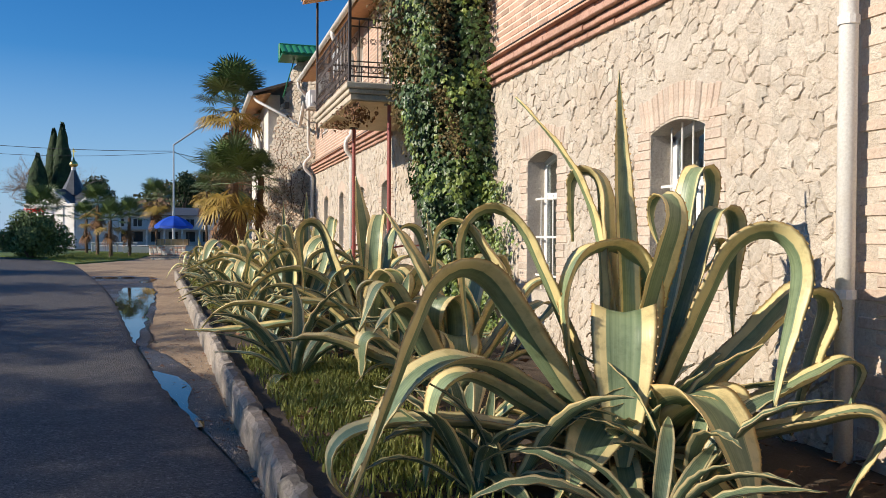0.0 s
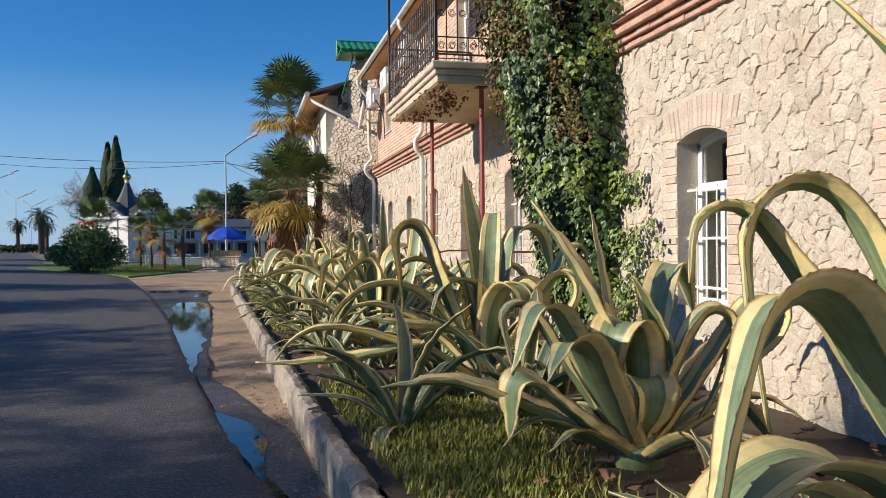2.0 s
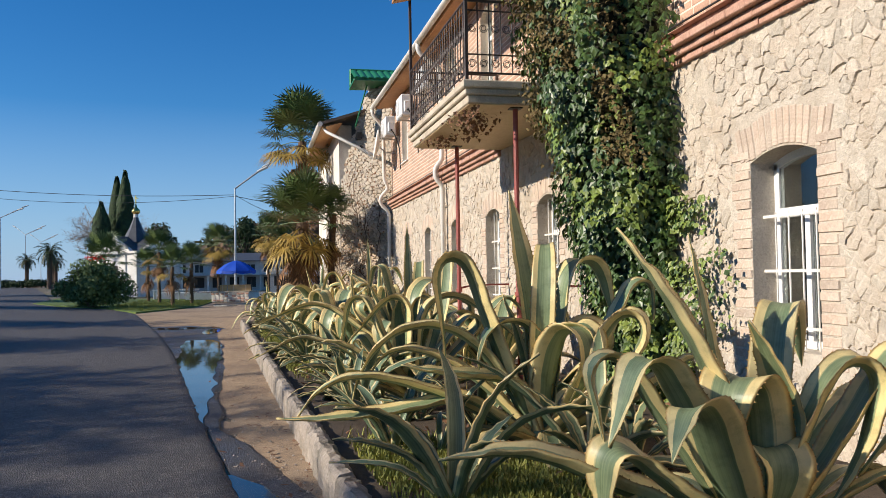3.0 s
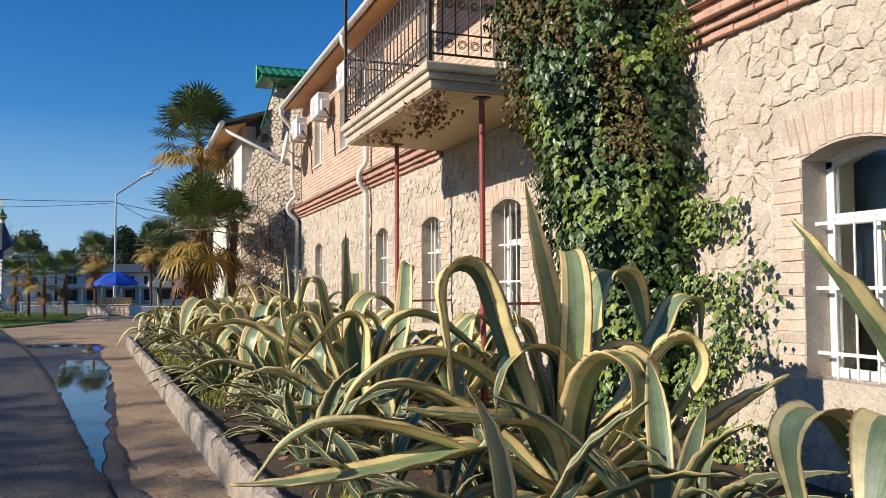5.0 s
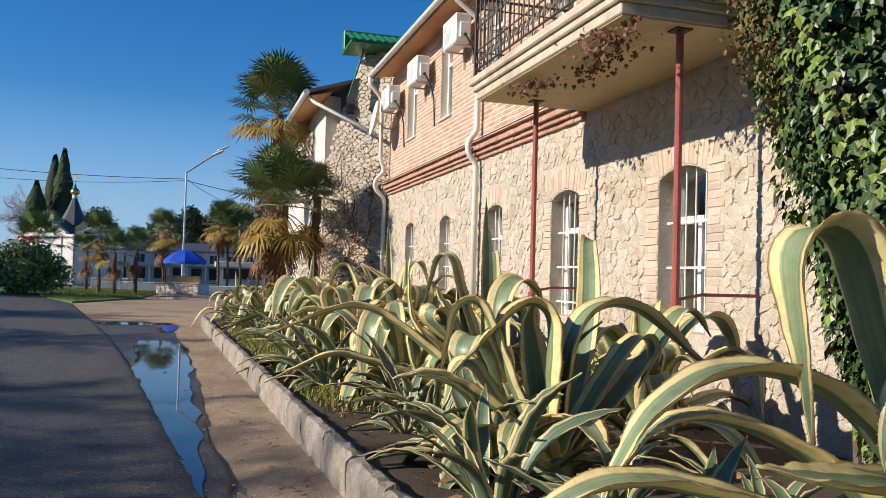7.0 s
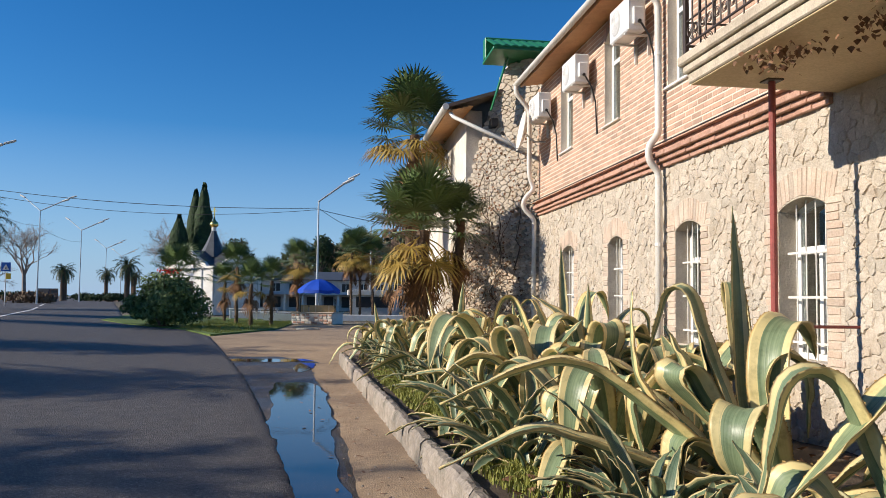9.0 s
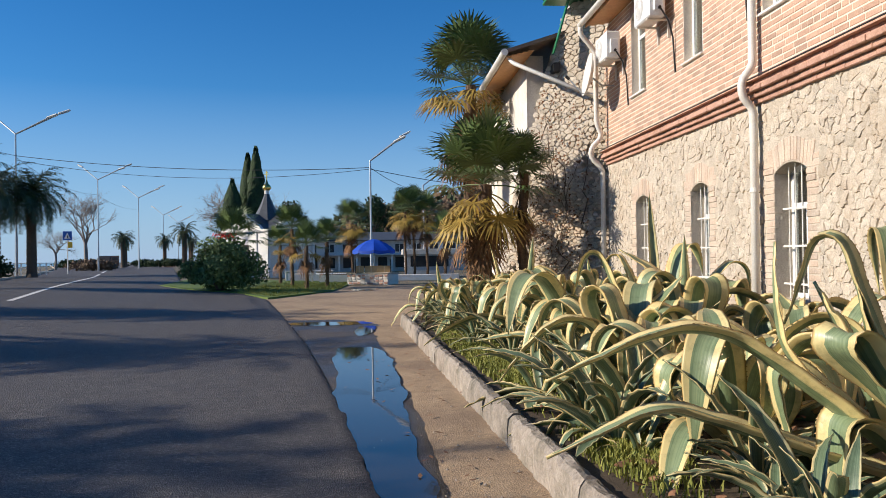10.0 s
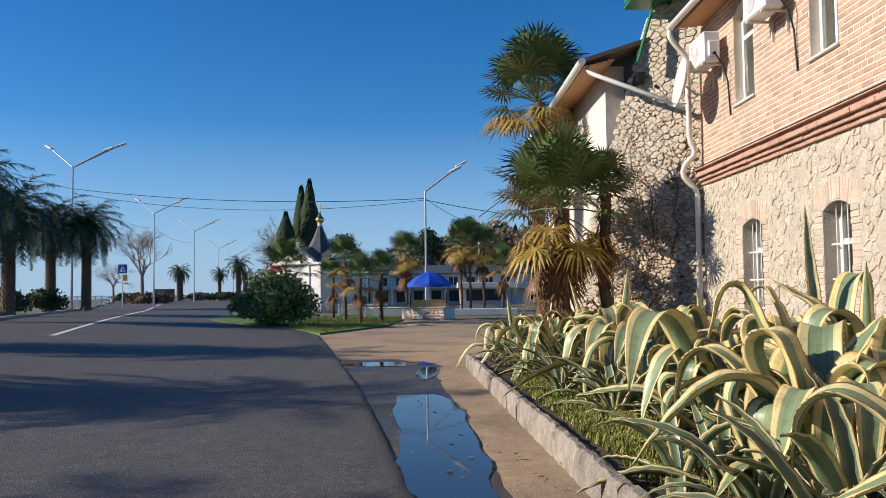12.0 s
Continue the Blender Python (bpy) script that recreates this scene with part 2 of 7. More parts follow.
def ground_mat(name, cols, wet=False, speck=1.0, rough=0.9):
    m, t, b = nodes_of(name, rough)
    a, c, d = cols
    big = noise_node(t, 0.45, 8, 0.65)
    mid = noise_node(t, 3.5, 8, 0.7)
    fine = noise_node(t, 110, 3)
    col = mixc(t, ramp(t, mid, [(0.35, (0, 0, 0)), (0.65, (1, 1, 1))]), a, c)
    col = mixc(t, ramp(t, big, [(0.48, (0, 0, 0)), (0.62, (1, 1, 1))]), col, d)
    vor = t.nodes.new("ShaderNodeTexVoronoi")
    vor.inputs["Scale"].default_value = 75
    tc = t.nodes.new("ShaderNodeTexCoord")
    t.links.new(tc.outputs["Object"], vor.inputs["Vector"])
    col = mixc(t, 1.0, col, ramp(t, fine, [(0.3, (0.45,) * 3), (0.7, (1.45,) * 3)]), "MULTIPLY")
    cell = t.nodes.new("ShaderNodeSeparateColor")
    t.links.new(vor.outputs["Color"], cell.inputs[0])
    col = mixc(t, speck, col, ramp(t, cell.outputs[0], [(0.0, (0.45,) * 3), (0.55, (0.95,) * 3), (0.86, (1.1,) * 3), (0.95, (1.9,) * 3)]), "MULTIPLY")
    t.links.new(col, b.inputs["Base Color"])
    if wet:
        r = ramp(t, big, [(0.42, (0.6,) * 3), (0.58, (0.28,) * 3)])
        t.links.new(r, b.inputs["Roughness"])
    bump(t, b, vor.outputs["Distance"], 0.3 + 0.5 * speck, 0.012)
    return m


ASPHALT = ground_mat("asphalt", [(0.075, 0.069, 0.063), (0.125, 0.112, 0.10), (0.096, 0.087, 0.079)], rough=0.68)
DIRT = ground_mat("dirt_verge", [(0.30, 0.21, 0.125), (0.41, 0.30, 0.185), (0.25, 0.175, 0.11)], False, 0.25)
WETDIRT = ground_mat("wet_verge", [(0.085, 0.072, 0.06), (0.12, 0.10, 0.08), (0.06, 0.052, 0.045)], True)
EARTH = ground_mat("earth", [(0.16, 0.13, 0.09), (0.22, 0.18, 0.12), (0.08, 0.10, 0.03)])


def water_mat():
    m, t, b = nodes_of("puddle_water", 0.03)
    b.inputs["Base Color"].default_value = (0.035, 0.03, 0.026, 1)
    b.inputs["IOR"].default_value = 1.33
    b.inputs["Specular IOR Level"].default_value = 0.9
    bump(t, b, noise_node(t, 5, 2), 0.03, 0.01)
    return m


WATER = water_mat()

# ---- mesh helpers ----
class Geo:
    """Gathers vertices and faces for one mesh."""

    def __init__(self):
        self.v, self.f, self.uv = [], [], []

    def add(self, verts, faces):
        n = len(self.v)
        self.v += [tuple(p) for p in verts]
        self.f += [tuple(i + n for i in f) for f in faces]
        return self

    def box(self, x0, y0, z0, x1, y1, z1, b=0.0, m=None):
        """A box with chamfered edges."""
        x0, x1, y0, y1, z0, z1 = min(x0, x1), max(x0, x1), min(y0, y1), max(y0, y1), min(z0, z1), max(z0, z1)
        b = min(b, (x1 - x0) / 3, (y1 - y0) / 3, (z1 - z0) / 3)
        lo, hi = (x0, y0, z0), (x1, y1, z1)
        if b <= 0:
            v = [(x, y, z) for x in (x0, x1) for y in (y0, y1) for z in (z0, z1)]
            f = [(0, 1, 3, 2), (4, 6, 7, 5), (0, 4, 5, 1), (2, 3, 7, 6), (0, 2, 6, 4), (1, 5, 7, 3)]
        else:
            v, idx = [], {}
            for sx in (0, 1):
                for sy in (0, 1):
                    for sz in (0, 1):
                        s = (sx, sy, sz)
                        for a in range(3):
                            p = [((hi if s[k] else lo)[k]) + (0 if k == a else (-b if s[k] else b)) for k in range(3)]
                            idx[s, a] = len(v)
                            v.append(p)
            f = []
            for a in range(3):
                k1, k2 = (a + 1) % 3, (a + 2) % 3
                for sa in (0, 1):
                    q = []
                    for c1, c2 in ((0, 0), (1, 0), (1, 1), (0, 1)):
                        s = [0, 0, 0]
                        s[a], s[k1], s[k2] = sa, c1, c2
                        q.append(idx[tuple(s), a])
                    f.append(q if sa else q[::-1])
                for c1 in (0, 1):
                    for c2 in (0, 1):
                        s0, s1 = [0, 0, 0], [0, 0, 0]
                        s0[k1] = s1[k1] = c1
                        s0[k2] = s1[k2] = c2
                        s1[a] = 1
                        q = [idx[tuple(s0), k1], idx[tuple(s1), k1], idx[tuple(s1), k2], idx[tuple(s0), k2]]
                        f.append(q if (c1 + c2) % 2 == 1 else q[::-1])
            for sx in (0, 1):
                for sy in (0, 1):
                    for sz in (0, 1):
                        q = [idx[(sx, sy, sz), a] for a in range(3)]
                        f.append(q if (sx + sy + sz) % 2 == 1 else q[::-1])
        if m is not None:
            v = [m @ Vector(p) for p in v]
        return self.add(v, f)

    def tube(self, pts, r, sides=8, caps=True, r1=None):
        """A round bar along points, from radius r to r1."""
        pts = [Vector(p) for p in pts]
        n, v, f = len(pts), [], []
        up = Vector((0.123, 0.97, 0.21))
        for i, p in enumerate(pts):
            d = (pts[min(i + 1, n - 1)] - pts[max(i - 1, 0)]).normalized()
            a = d.cross(up)
            if a.length < 0.05:
                a = d.cross(Vector((1, 0, 0)))
            a.normalize()
            c = d.cross(a)
            rr = r if r1 is None else r + (r1 - r) * i / (n - 1)
            for k in range(sides):
                w = 2 * math.pi * k / sides
                v.append(p + a * (rr * math.cos(w)) + c * (rr * math.sin(w)))
        for i in range(n - 1):
            for k in range(sides):
                k2 = (k + 1) % sides
                f.append((i * sides + k, i * sides + k2, (i + 1) * sides + k2, (i + 1) * sides + k))
        if caps:
            f.append(tuple(range(sides))[::-1])
            f.append(tuple((n - 1) * sides + k for k in range(sides)))
        return self.add(v, f)

    def lathe(self, prof, cx, cy, sides=16):
        """Turns (radius, height) pairs about a vertical axis."""
        v, f = [], []
        for r, z in prof:
            for k in range(sides):
                w = 2 * math.pi * k / sides
                v.append((cx + r * math.cos(w), cy + r * math.sin(w), z))
        for i in range(len(prof) - 1):
            for k in range(sides):
                k2 = (k + 1) % sides
                f.append((i * sides + k, i * sides + k2, (i + 1) * sides + k2, (i + 1) * sides + k))
        f.append(tuple(range(sides))[::-1])
        f.append(tuple((len(prof) - 1) * sides + k for k in range(sides)))
        return self.add(v, f)

    def prism(self, poly, axis, a, b):
        """Extrudes a polygon, given in the other two axes, from a to b."""
        n = len(poly)
        put = {"x": lambda p, q: (q, p[0], p[1]), "y": lambda p, q: (p[0], q, p[1]), "z": lambda p, q: (p[0], p[1], q)}[axis]
        v = [put(p, a) for p in poly] + [put(p, b) for p in poly]
        f = [tuple(range(n))[::-1], tuple(range(n, 2 * n))] + [(i, (i + 1) % n, (i + 1) % n + n, i + n) for i in range(n)]
        return self.add(v, f)

    def mesh(self, name, material, smooth=False):
        me = bpy.data.meshes.new(name)
        me.from_pydata(self.v, [], self.f)
        if self.uv:
            layer = me.uv_layers.new(name="UVMap")
            flat = np.zeros(len(me.loops), dtype=np.int32)
            me.loops.foreach_get("vertex_index", flat)
            layer.data.foreach_set("uv", np.array(self.uv, dtype=np.float32)[flat].ravel())
        me.materials.append(material)
        if smooth:
            me.polygons.foreach_set("use_smooth", [True] * len(me.polygons))
        me.update()
        return me


def fixed(me):
    bm = bmesh.new()
    bm.from_mesh(me)
    bmesh.ops.recalc_face_normals(bm, faces=bm.faces)
    bm.to_mesh(me)
    bm.free()
    return me


def part(name, g, material, parent=None, label="", smooth=False, fix=False):
    me = g if isinstance(g, bpy.types.Mesh) else g.mesh(name, material, smooth)
    if fix:
        fixed(me)
    ob = new(name, me)
    if parent is not None:
        ob.parent = parent
    if label:
        ob["label"] = label
    return ob


def thing(name, label, category, at=(0, 0, 0), group="", kind=""):
    ob = new(name)
    ob.location = at
    ob.empty_display_size = 0.1
    return tagged(ob, label, category, group, kind)


def struct(name, g, material, label="", smooth=False, fix=False):
    return tagged(part(name, g, material, None, "", smooth, fix), label, "", "", "structure")


def clip_poly(poly, px, py, nx, ny):
    """The part of a polygon where (p - (px, py)) . (nx, ny) <= 0."""
    out = []
    n = len(poly)
    for i in range(n):
        a, b = poly[i], poly[(i + 1) % n]
        da = (a[0] - px) * nx + (a[1] - py) * ny
        db = (b[0] - px) * nx + (b[1] - py) * ny
        if da <= 0:
            out.append(a)
        if (da < 0 < db) or (db < 0 < da):
            s = da / (da - db)
            out.append((a[0] + (b[0] - a[0]) * s, a[1] + (b[1] - a[1]) * s))
    return out


def gz(x, y):
    """Height of the ground: the road rises gently away from the verge."""
    s = min(1.0, max(0.0, (-3.0 - x) / 14.0))
    return 0.4 * s * s * (3 - 2 * s)


WALL = 4.10
rnd = random.Random(7)


def asph_x(y):
    """The asphalt's edge along the verge."""
    pts = [(-40, 1.6), (4.6, 1.02), (5.6, 0.86), (7.25, 0.54), (8.4, 0.32), (10.5, 0.02), (12.8, -0.29), (17.3, -0.85), (19.9, -1.2), (24.4, -1.86), (30.7, -2.95), (33.0, -3.35), (39.8, -4.6), (44, -6.2), (47, -9.2), (138, -32), (420, -120)]
    for (y0, x0), (y1, x1) in zip(pts, pts[1:]):
        if y <= y1:
            return x0 + (x1 - x0) * (y - y0) / (y1 - y0)
    return pts[-1][1]


def kerb_x(y):
    return 1.20 - 0.0462 * y


def road_left(y):
    pts = [(-40, -17.0), (20, -17.5), (48, -20), (75, -27), (140, -50), (420, -160)]
    for (y0, x0), (y1, x1) in zip(pts, pts[1:]):
        if y <= y1:
            return x0 + (x1 - x0) * (y - y0) / (y1 - y0)
    return pts[-1][1]


# ---- ground ----
def build_ground():
    g = Geo()
    xs = [-1500, -600, -250, -120, -70, -45, -30, -24] + [-20 + 0.75 * i for i in range(25)] + [-1, 0, 1, 2, 4.3, 6, 12, 30, 80, 300, 1500]
    ys = [-300, -60, -20, 0, 10, 20, 30, 45, 60, 90, 150, 300, 700, 1500]
    g.add([(x, y, gz(x, y) - 0.03) for y in ys for x in xs], [(j * len(xs) + i, j * len(xs) + i + 1, (j + 1) * len(xs) + i + 1, (j + 1) * len(xs) + i) for j in range(len(ys) - 1) for i in range(len(xs) - 1)])
    struct("ground", g, EARTH, "bare brown earth around the road")
    # asphalt with a broken, slightly raised edge
    g = Geo()
    ys = [-40, -20, -8] + [0.12 * i for i in range(0, 290)] + [35 + 1.5 * i for i in range(10)] + [50 + 6 * i for i in range(60)]
    cols = 22
    rows = []
    for y in ys:
        xr = asph_x(y)
        near = 0.045 * noise.noise((0, y * 2.1, 0)) + 0.03 * noise.noise((3, y * 7, 0)) if y < 36 else 0
        xl = road_left(y)
        row = [(xr + near + 0.01, y, gz(xr, y) - 0.025), (xr + near - 0.02, y, gz(xr, y) + 0.012)]
        for k in range(1, cols):
            x = xr + (xl - xr) * (k / (cols - 1)) ** 1.6
            row.append((x, y, gz(x, y) + 0.02))
        rows.append(row)
    n = len(rows[0])
    g.add([p for r in rows for p in r], [(j * n + i + 1, j * n + i, (j + 1) * n + i, (j + 1) * n + i + 1) for j in range(len(rows) - 1) for i in range(n - 1)])
    struct("road", g, ASPHALT, "dark worn asphalt road with a ragged edge", True)
    # sandy verge between asphalt and kerb
    g = Geo()
    ys = [4.0 + 0.25 * i for i in range(200)]
    rows = []
    for y in ys:
        a = asph_x(y) - 0.1
        b = (kerb_x(y) + 0.1) if y < 27.4 else min(8.0, kerb_x(27.4) + 0.1 + (y - 27.4) * 3)
        row = []
        for k in range(15):
            x = a + (b - a) * k / 14
            dip = 0.022 * math.sin(math.pi * min(1, max(0, k / 14 * 1.5)))
            row.append((x, y, -0.006 - (dip if y < 30 else 0) + 0.010 * noise.noise((x * 2, y * 2, 5)) + 0.004 * noise.noise((x * 9, y * 9, 2))))
        rows.append(row)
    n = 15
    g.add([p for r in rows for p in r], [(j * n + i, j * n + i + 1, (j + 1) * n + i + 1, (j + 1) * n + i) for j in range(len(rows) - 1) for i in range(n - 1)])
    struct("verge", g, DIRT, "sandy tan dirt verge beside the kerb", True)
    # standing water, lying in the hollow of the verge
    def puddle(pts_l, pts_r, label):
        g = Geo()
        left, right = [], []
        y0, y1 = pts_l[0][1], pts_l[-1][1]
        steps = max(8, int((y1 - y0) / 0.07))
        def at(pts, y):
            for (xa, ya), (xb, yb) in zip(pts, pts[1:]):
                if y <= yb:
                    return xa + (xb - xa) * (y - ya) / (yb - ya)
            return pts[-1][0]
        for i in range(steps + 1):
            y = y0 + (y1 - y0) * i / steps
            wob = 0.06 * noise.noise((1, y * 1.1, 4)) + 0.012 * noise.noise((4, y * 6, 4))
            left.append((at(pts_l, y) + wob, y, 0.006))
            right.append((at(pts_r, y) - wob * 1.3 + 0.04 * noise.noise((8, y * 1.7, 1)), y, 0.006))
        g.add(left + right, [(i, i + steps + 1, i + steps + 2, i + 1) for i in range(steps)])
        tagged(part("puddle", g, WATER), label, "puddle", "puddles", "structure")
    puddle([(-0.22, 10.8), (-0.30, 12.0), (-0.36, 13.1), (-0.60, 15.2), (-0.80, 16.5), (-1.0, 18.0), (-1.08, 20.2), (-1.25, 22.0), (-1.2, 23.3)],
           [(-0.17, 10.8), (-0.17, 12.0), (-0.18, 13.1), (-0.23, 15.3), (-0.28, 17.0), (-0.29, 19.0), (-0.32, 20.2), (-0.42, 22.5), (-0.7, 23.3)], "long shallow puddle reflecting the sky")
    puddle([(-2.0, 27.8), (-2.7, 28.3), (-2.5, 28.8)], [(-1.3, 27.8), (-0.62, 28.2), (-0.9, 28.8)], "thin shallow puddle across the dirt verge")
    puddle([(-0.95, 25.3), (-1.05, 26.3), (-0.95, 27.5)], [(-0.85, 25.3), (-0.62, 26.3), (-0.60, 27.5)], "small shallow puddle on the dirt verge")
    puddle([(0.50, 6.9), (0.34, 8.3), (0.16, 9.0), (0.10, 9.6)], [(0.62, 6.9), (0.52, 8.2), (0.42, 9.2), (0.2, 9.6)], "small dark puddle by the kerb")
    puddle([(-1.7, 46.5), (-1.9, 49)], [(-0.8, 46.5), (-0.5, 49)], "small puddle before the stall")
    # damp ground around the near water
    g = Geo()
    def damp_x(y):
        pts = [(4.0, kerb_x(4.0)), (8.8, kerb_x(8.8)), (10.2, 0.42), (11.5, 0.05), (14, -0.10), (18, -0.16), (22, -0.26), (25, -0.5), (28, -0.45), (30, -1.6)]
        for (ya, xa), (yb, xb) in zip(pts, pts[1:]):
            if y <= yb:
                return xa + (xb - xa) * (y - ya) / (yb - ya)
        return pts[-1][1]
    ys = [4.2 + 0.15 * i for i in range(170)]
    rows = []
    for y in ys:
        xa = asph_x(y) + 0.01
        xb = max(xa + 0.05, damp_x(y) + (0.07 * noise.noise((0, y * 0.9, 2)) + 0.04 * noise.noise((0, y * 3.1, 5)) if y > 9 else 0))
        rows.append([(xa + (xb - xa) * k / 8, y, -0.002 + 0.005 * noise.noise((k * 0.6, y * 3, 9)) - (0.025 if k == 8 else 0)) for k in range(9)])
    g.add([p for r in rows for p in r], [(j * 9 + i, j * 9 + i + 1, (j + 1) * 9 + i + 1, (j + 1) * 9 + i) for j in range(len(rows) - 1) for i in range(8)])
    struct("damp_verge", g, WETDIRT, "dark wet dirt beside the kerb", True)


build_ground()


def build_bed():
    """Planting bed with its soil, between kerb and wall."""
    g = Geo()
    ys = [-2 + 0.35 * i for i in range(84)]
    rows = []
    for y in ys:
        a = kerb_x(y) + 0.15
        b = WALL + 0.02 if y < 26 else 3.2
        rows.append([(a + (b - a) * k / 16, y, 0.17 + 0.05 * noise.noise((k * 0.5, y, 3)) + 0.03 * noise.noise((k * 2, y * 4, 3))) for k in range(17)])
    g.add([p for r in rows for p in r], [(j * 17 + i, j * 17 + i + 1, (j + 1) * 17 + i + 1, (j + 1) * 17 + i) for j in range(len(rows) - 1) for i in range(16)])
    struct("bed_soil", g, SOIL, "dark soil of the planting bed", True)


build_bed()

# ---- the long building ----
# openings: name, y0, y1, sill, crown, rise of the arch
LOWER = [("window_1", 5.74, 6.48, 0.84, 2.33, 0.08), ("window_2", 8.28, 9.05, 0.84, 2.33, 0.08), ("window_3", 13.18, 13.98, 0.90, 2.47, 0.10),
         ("window_4", 15.74, 16.54, 0.92, 2.48, 0.10), ("window_5", 18.27, 19.00, 0.94, 2.49, 0.10), ("window_6", 20.90, 21.58, 0.96, 2.49, 0.10), ("window_7", 23.42, 24.18, 1.00, 2.50, 0.10)]
UPPER = [("window_8", 10.55, 11.25, 4.32, 5.75, 0.12), ("window_9", 18.50, 19.22, 4.34, 5.85, 0.14), ("window_10", 21.03, 21.75, 4.33, 5.86, 0.14), ("window_11", 23.52, 24.30, 4.33, 5.86, 0.14),
         ("window_12", 15.95, 16.65, 4.34, 5.85, 0.14), ("door_1", 13.0, 13.85, 3.62, 5.75, 0.12), ("window_13", 7.6, 8.35, 4.32, 5.8, 0.14)]
CORN0, CORN1, EAVE = 3.27, 3.50, 6.02
Y0, Y1 = -6.0, 25.95


def arc_z(y, y0, y1, crown, rise):
    s = (2 * (y - y0) / (y1 - y0) - 1)
    return crown - rise * s * s


def wall_core(name, z0, z1, holes, material, label, x0=WALL, x1=WALL + 0.45):
    g = Geo()
    ys = sorted({Y0, Y1, *[v for h in holes for v in (h[1], h[2])]})
    for a, b in zip(ys, ys[1:]):
        inside = [h for h in holes if h[1] <= (a + b) / 2 <= h[2]]
        if not inside:
            g.box(x0, a, z0, x1, b, z1)
        else:
            h = inside[0]
            g.box(x0, a, z0, x1, b, h[3])
            n = 10
            poly = [(a + (b - a) * i / n, arc_z(a + (b - a) * i / n, h[1], h[2], h[4], h[5])) for i in range(n + 1)]
            for (ya, za), (yb, zb) in zip(poly, poly[1:]):
                v = [(x, y, z) for x in (x0, x1) for y, z in ((ya, za), (yb, zb), (yb, z1), (ya, z1))]
                g.add(v, [(0, 3, 2, 1), (4, 5, 6, 7), (0, 1, 5, 4)])
    struct(name, g, material, label)


wall_core("wall_lower", -0.1, CORN1, LOWER, MORTAR, "cream lime mortar wall of the ground floor")
wall_core("wall_upper", CORN1 + 0.004, EAVE + 0.05, UPPER, BRICKMORTAR, "pale mortar bed of the upper brick wall")


def building_shell():
    g = Geo().box(10.0, Y0, -0.1, 10.4, Y1, EAVE).box(WALL + 0.45, Y0, -0.1, 10.0, Y0 + 0.4, EAVE).box(WALL + 0.45, Y1 - 0.4, -0.1, 10.0, Y1, EAVE)
    struct("wall_back", g, MORTAR, "plain back walls of the building")
    # floors and partition carry the darkened room colour
    struct("floor_inside", Geo().box(WALL + 0.45, Y0 + 0.4, 0.3, 10, Y1 - 0.4, 0.4).box(WALL + 0.45, Y0 + 0.4, 3.3, 10, Y1 - 0.4, 3.5), ROOMDARK, "plain floors inside the building")
    struct("wall_inside", Geo().box(WALL + 1.6, Y0 + 0.4, 0.41, WALL + 1.7, Y1 - 0.4, 3.29).box(WALL + 1.6, Y0 + 0.4, 3.51, WALL + 1.7, Y1 - 0.4, EAVE), ROOMDARK, "partition inside the building, coloured dark for the room's gloom")
    # roof over the eaves
    g = Geo()
    g.prism([(3.64, EAVE + 0.10), (3.64, EAVE + 0.16), (7.2, EAVE + 2.0), (10.7, EAVE + 0.16), (10.7, EAVE + 0.10), (7.2, EAVE + 1.92)], "y", Y0 - 0.2, Y1 - 0.15)
    struct("roof", g, ROOFTIN, "dark sheet roof of the long building", fix=True)
    g = Geo()
    for i in range(3):
        x = 3.67 + 0.17 * i
        g.box(x, Y0, EAVE + 0.02 + 0.022 * i, x + 0.162, Y1 - 0.2, EAVE + 0.045 + 0.022 * i, 0.004)
    struct("trim_soffit", g, WOOD, "varnished wooden soffit boards")
    struct("trim_fascia", Geo().box(3.62, Y0, EAVE - 0.02, 3.65, Y1 - 0.2, EAVE + 0.11, 0.005), WOOD, "varnished wooden fascia board")
    # half-round gutter
    g = Geo()
    sec = [(3.55 + 0.065 * math.cos(a), EAVE + 0.07 + 0.065 * math.sin(a)) for a in [math.pi + math.pi * i / 8 for i in range(9)]]
    sec += [(3.55 + 0.055 * math.cos(a), EAVE + 0.07 + 0.055 * math.sin(a)) for a in [2 * math.pi - math.pi * i / 8 for i in range(9)]]
    g.prism(sec, "y", Y0, Y1 - 0.1)
    tagged(part("gutter", g, WHITEPAINT, fix=True), "white metal gutter along the eaves", "gutter")


building_shell()


def cornice(name, ya, yb):
    g = Geo()
    for x, za, zb in ((0.05, CORN0, CORN0 + 0.06), (0.10, CORN0 + 0.064, CORN0 + 0.125), (0.16, CORN0 + 0.129, CORN0 + 0.19), (0.11, CORN0 + 0.194, CORN1 + 0.02)):
        y = ya
        while y < yb - 0.02:
            l = min(0.26, yb - y)
            g.box(WALL - x - rnd.uniform(0, 0.012), y + 0.002, za, WALL - 0.002, y + l - 0.002, zb, 0.006)
            y += l
    g.box(WALL - 0.18, ya, CORN1 + 0.022, WALL - 0.004, yb, CORN1 + 0.028)
    struct(name, g, CORNICE, "stepped red brick string course")


cornice("trim_cornice_1", Y0, 10.5)
cornice("trim_cornice_2", 15.6, Y1 - 0.01)
for _y0, _y1 in ((Y0, 10.5), (15.6, Y1)):
    tagged(part("wall_cable", Geo().tube([(WALL - 0.17, _y0, CORN1 + 0.06), (WALL - 0.18, (_y0 + _y1) / 2, CORN1 + 0.045), (WALL - 0.17, _y1, CORN1 + 0.06)], 0.010, 6), BLACK), "black cable lying along the brick string course", "cable", "wall cables")


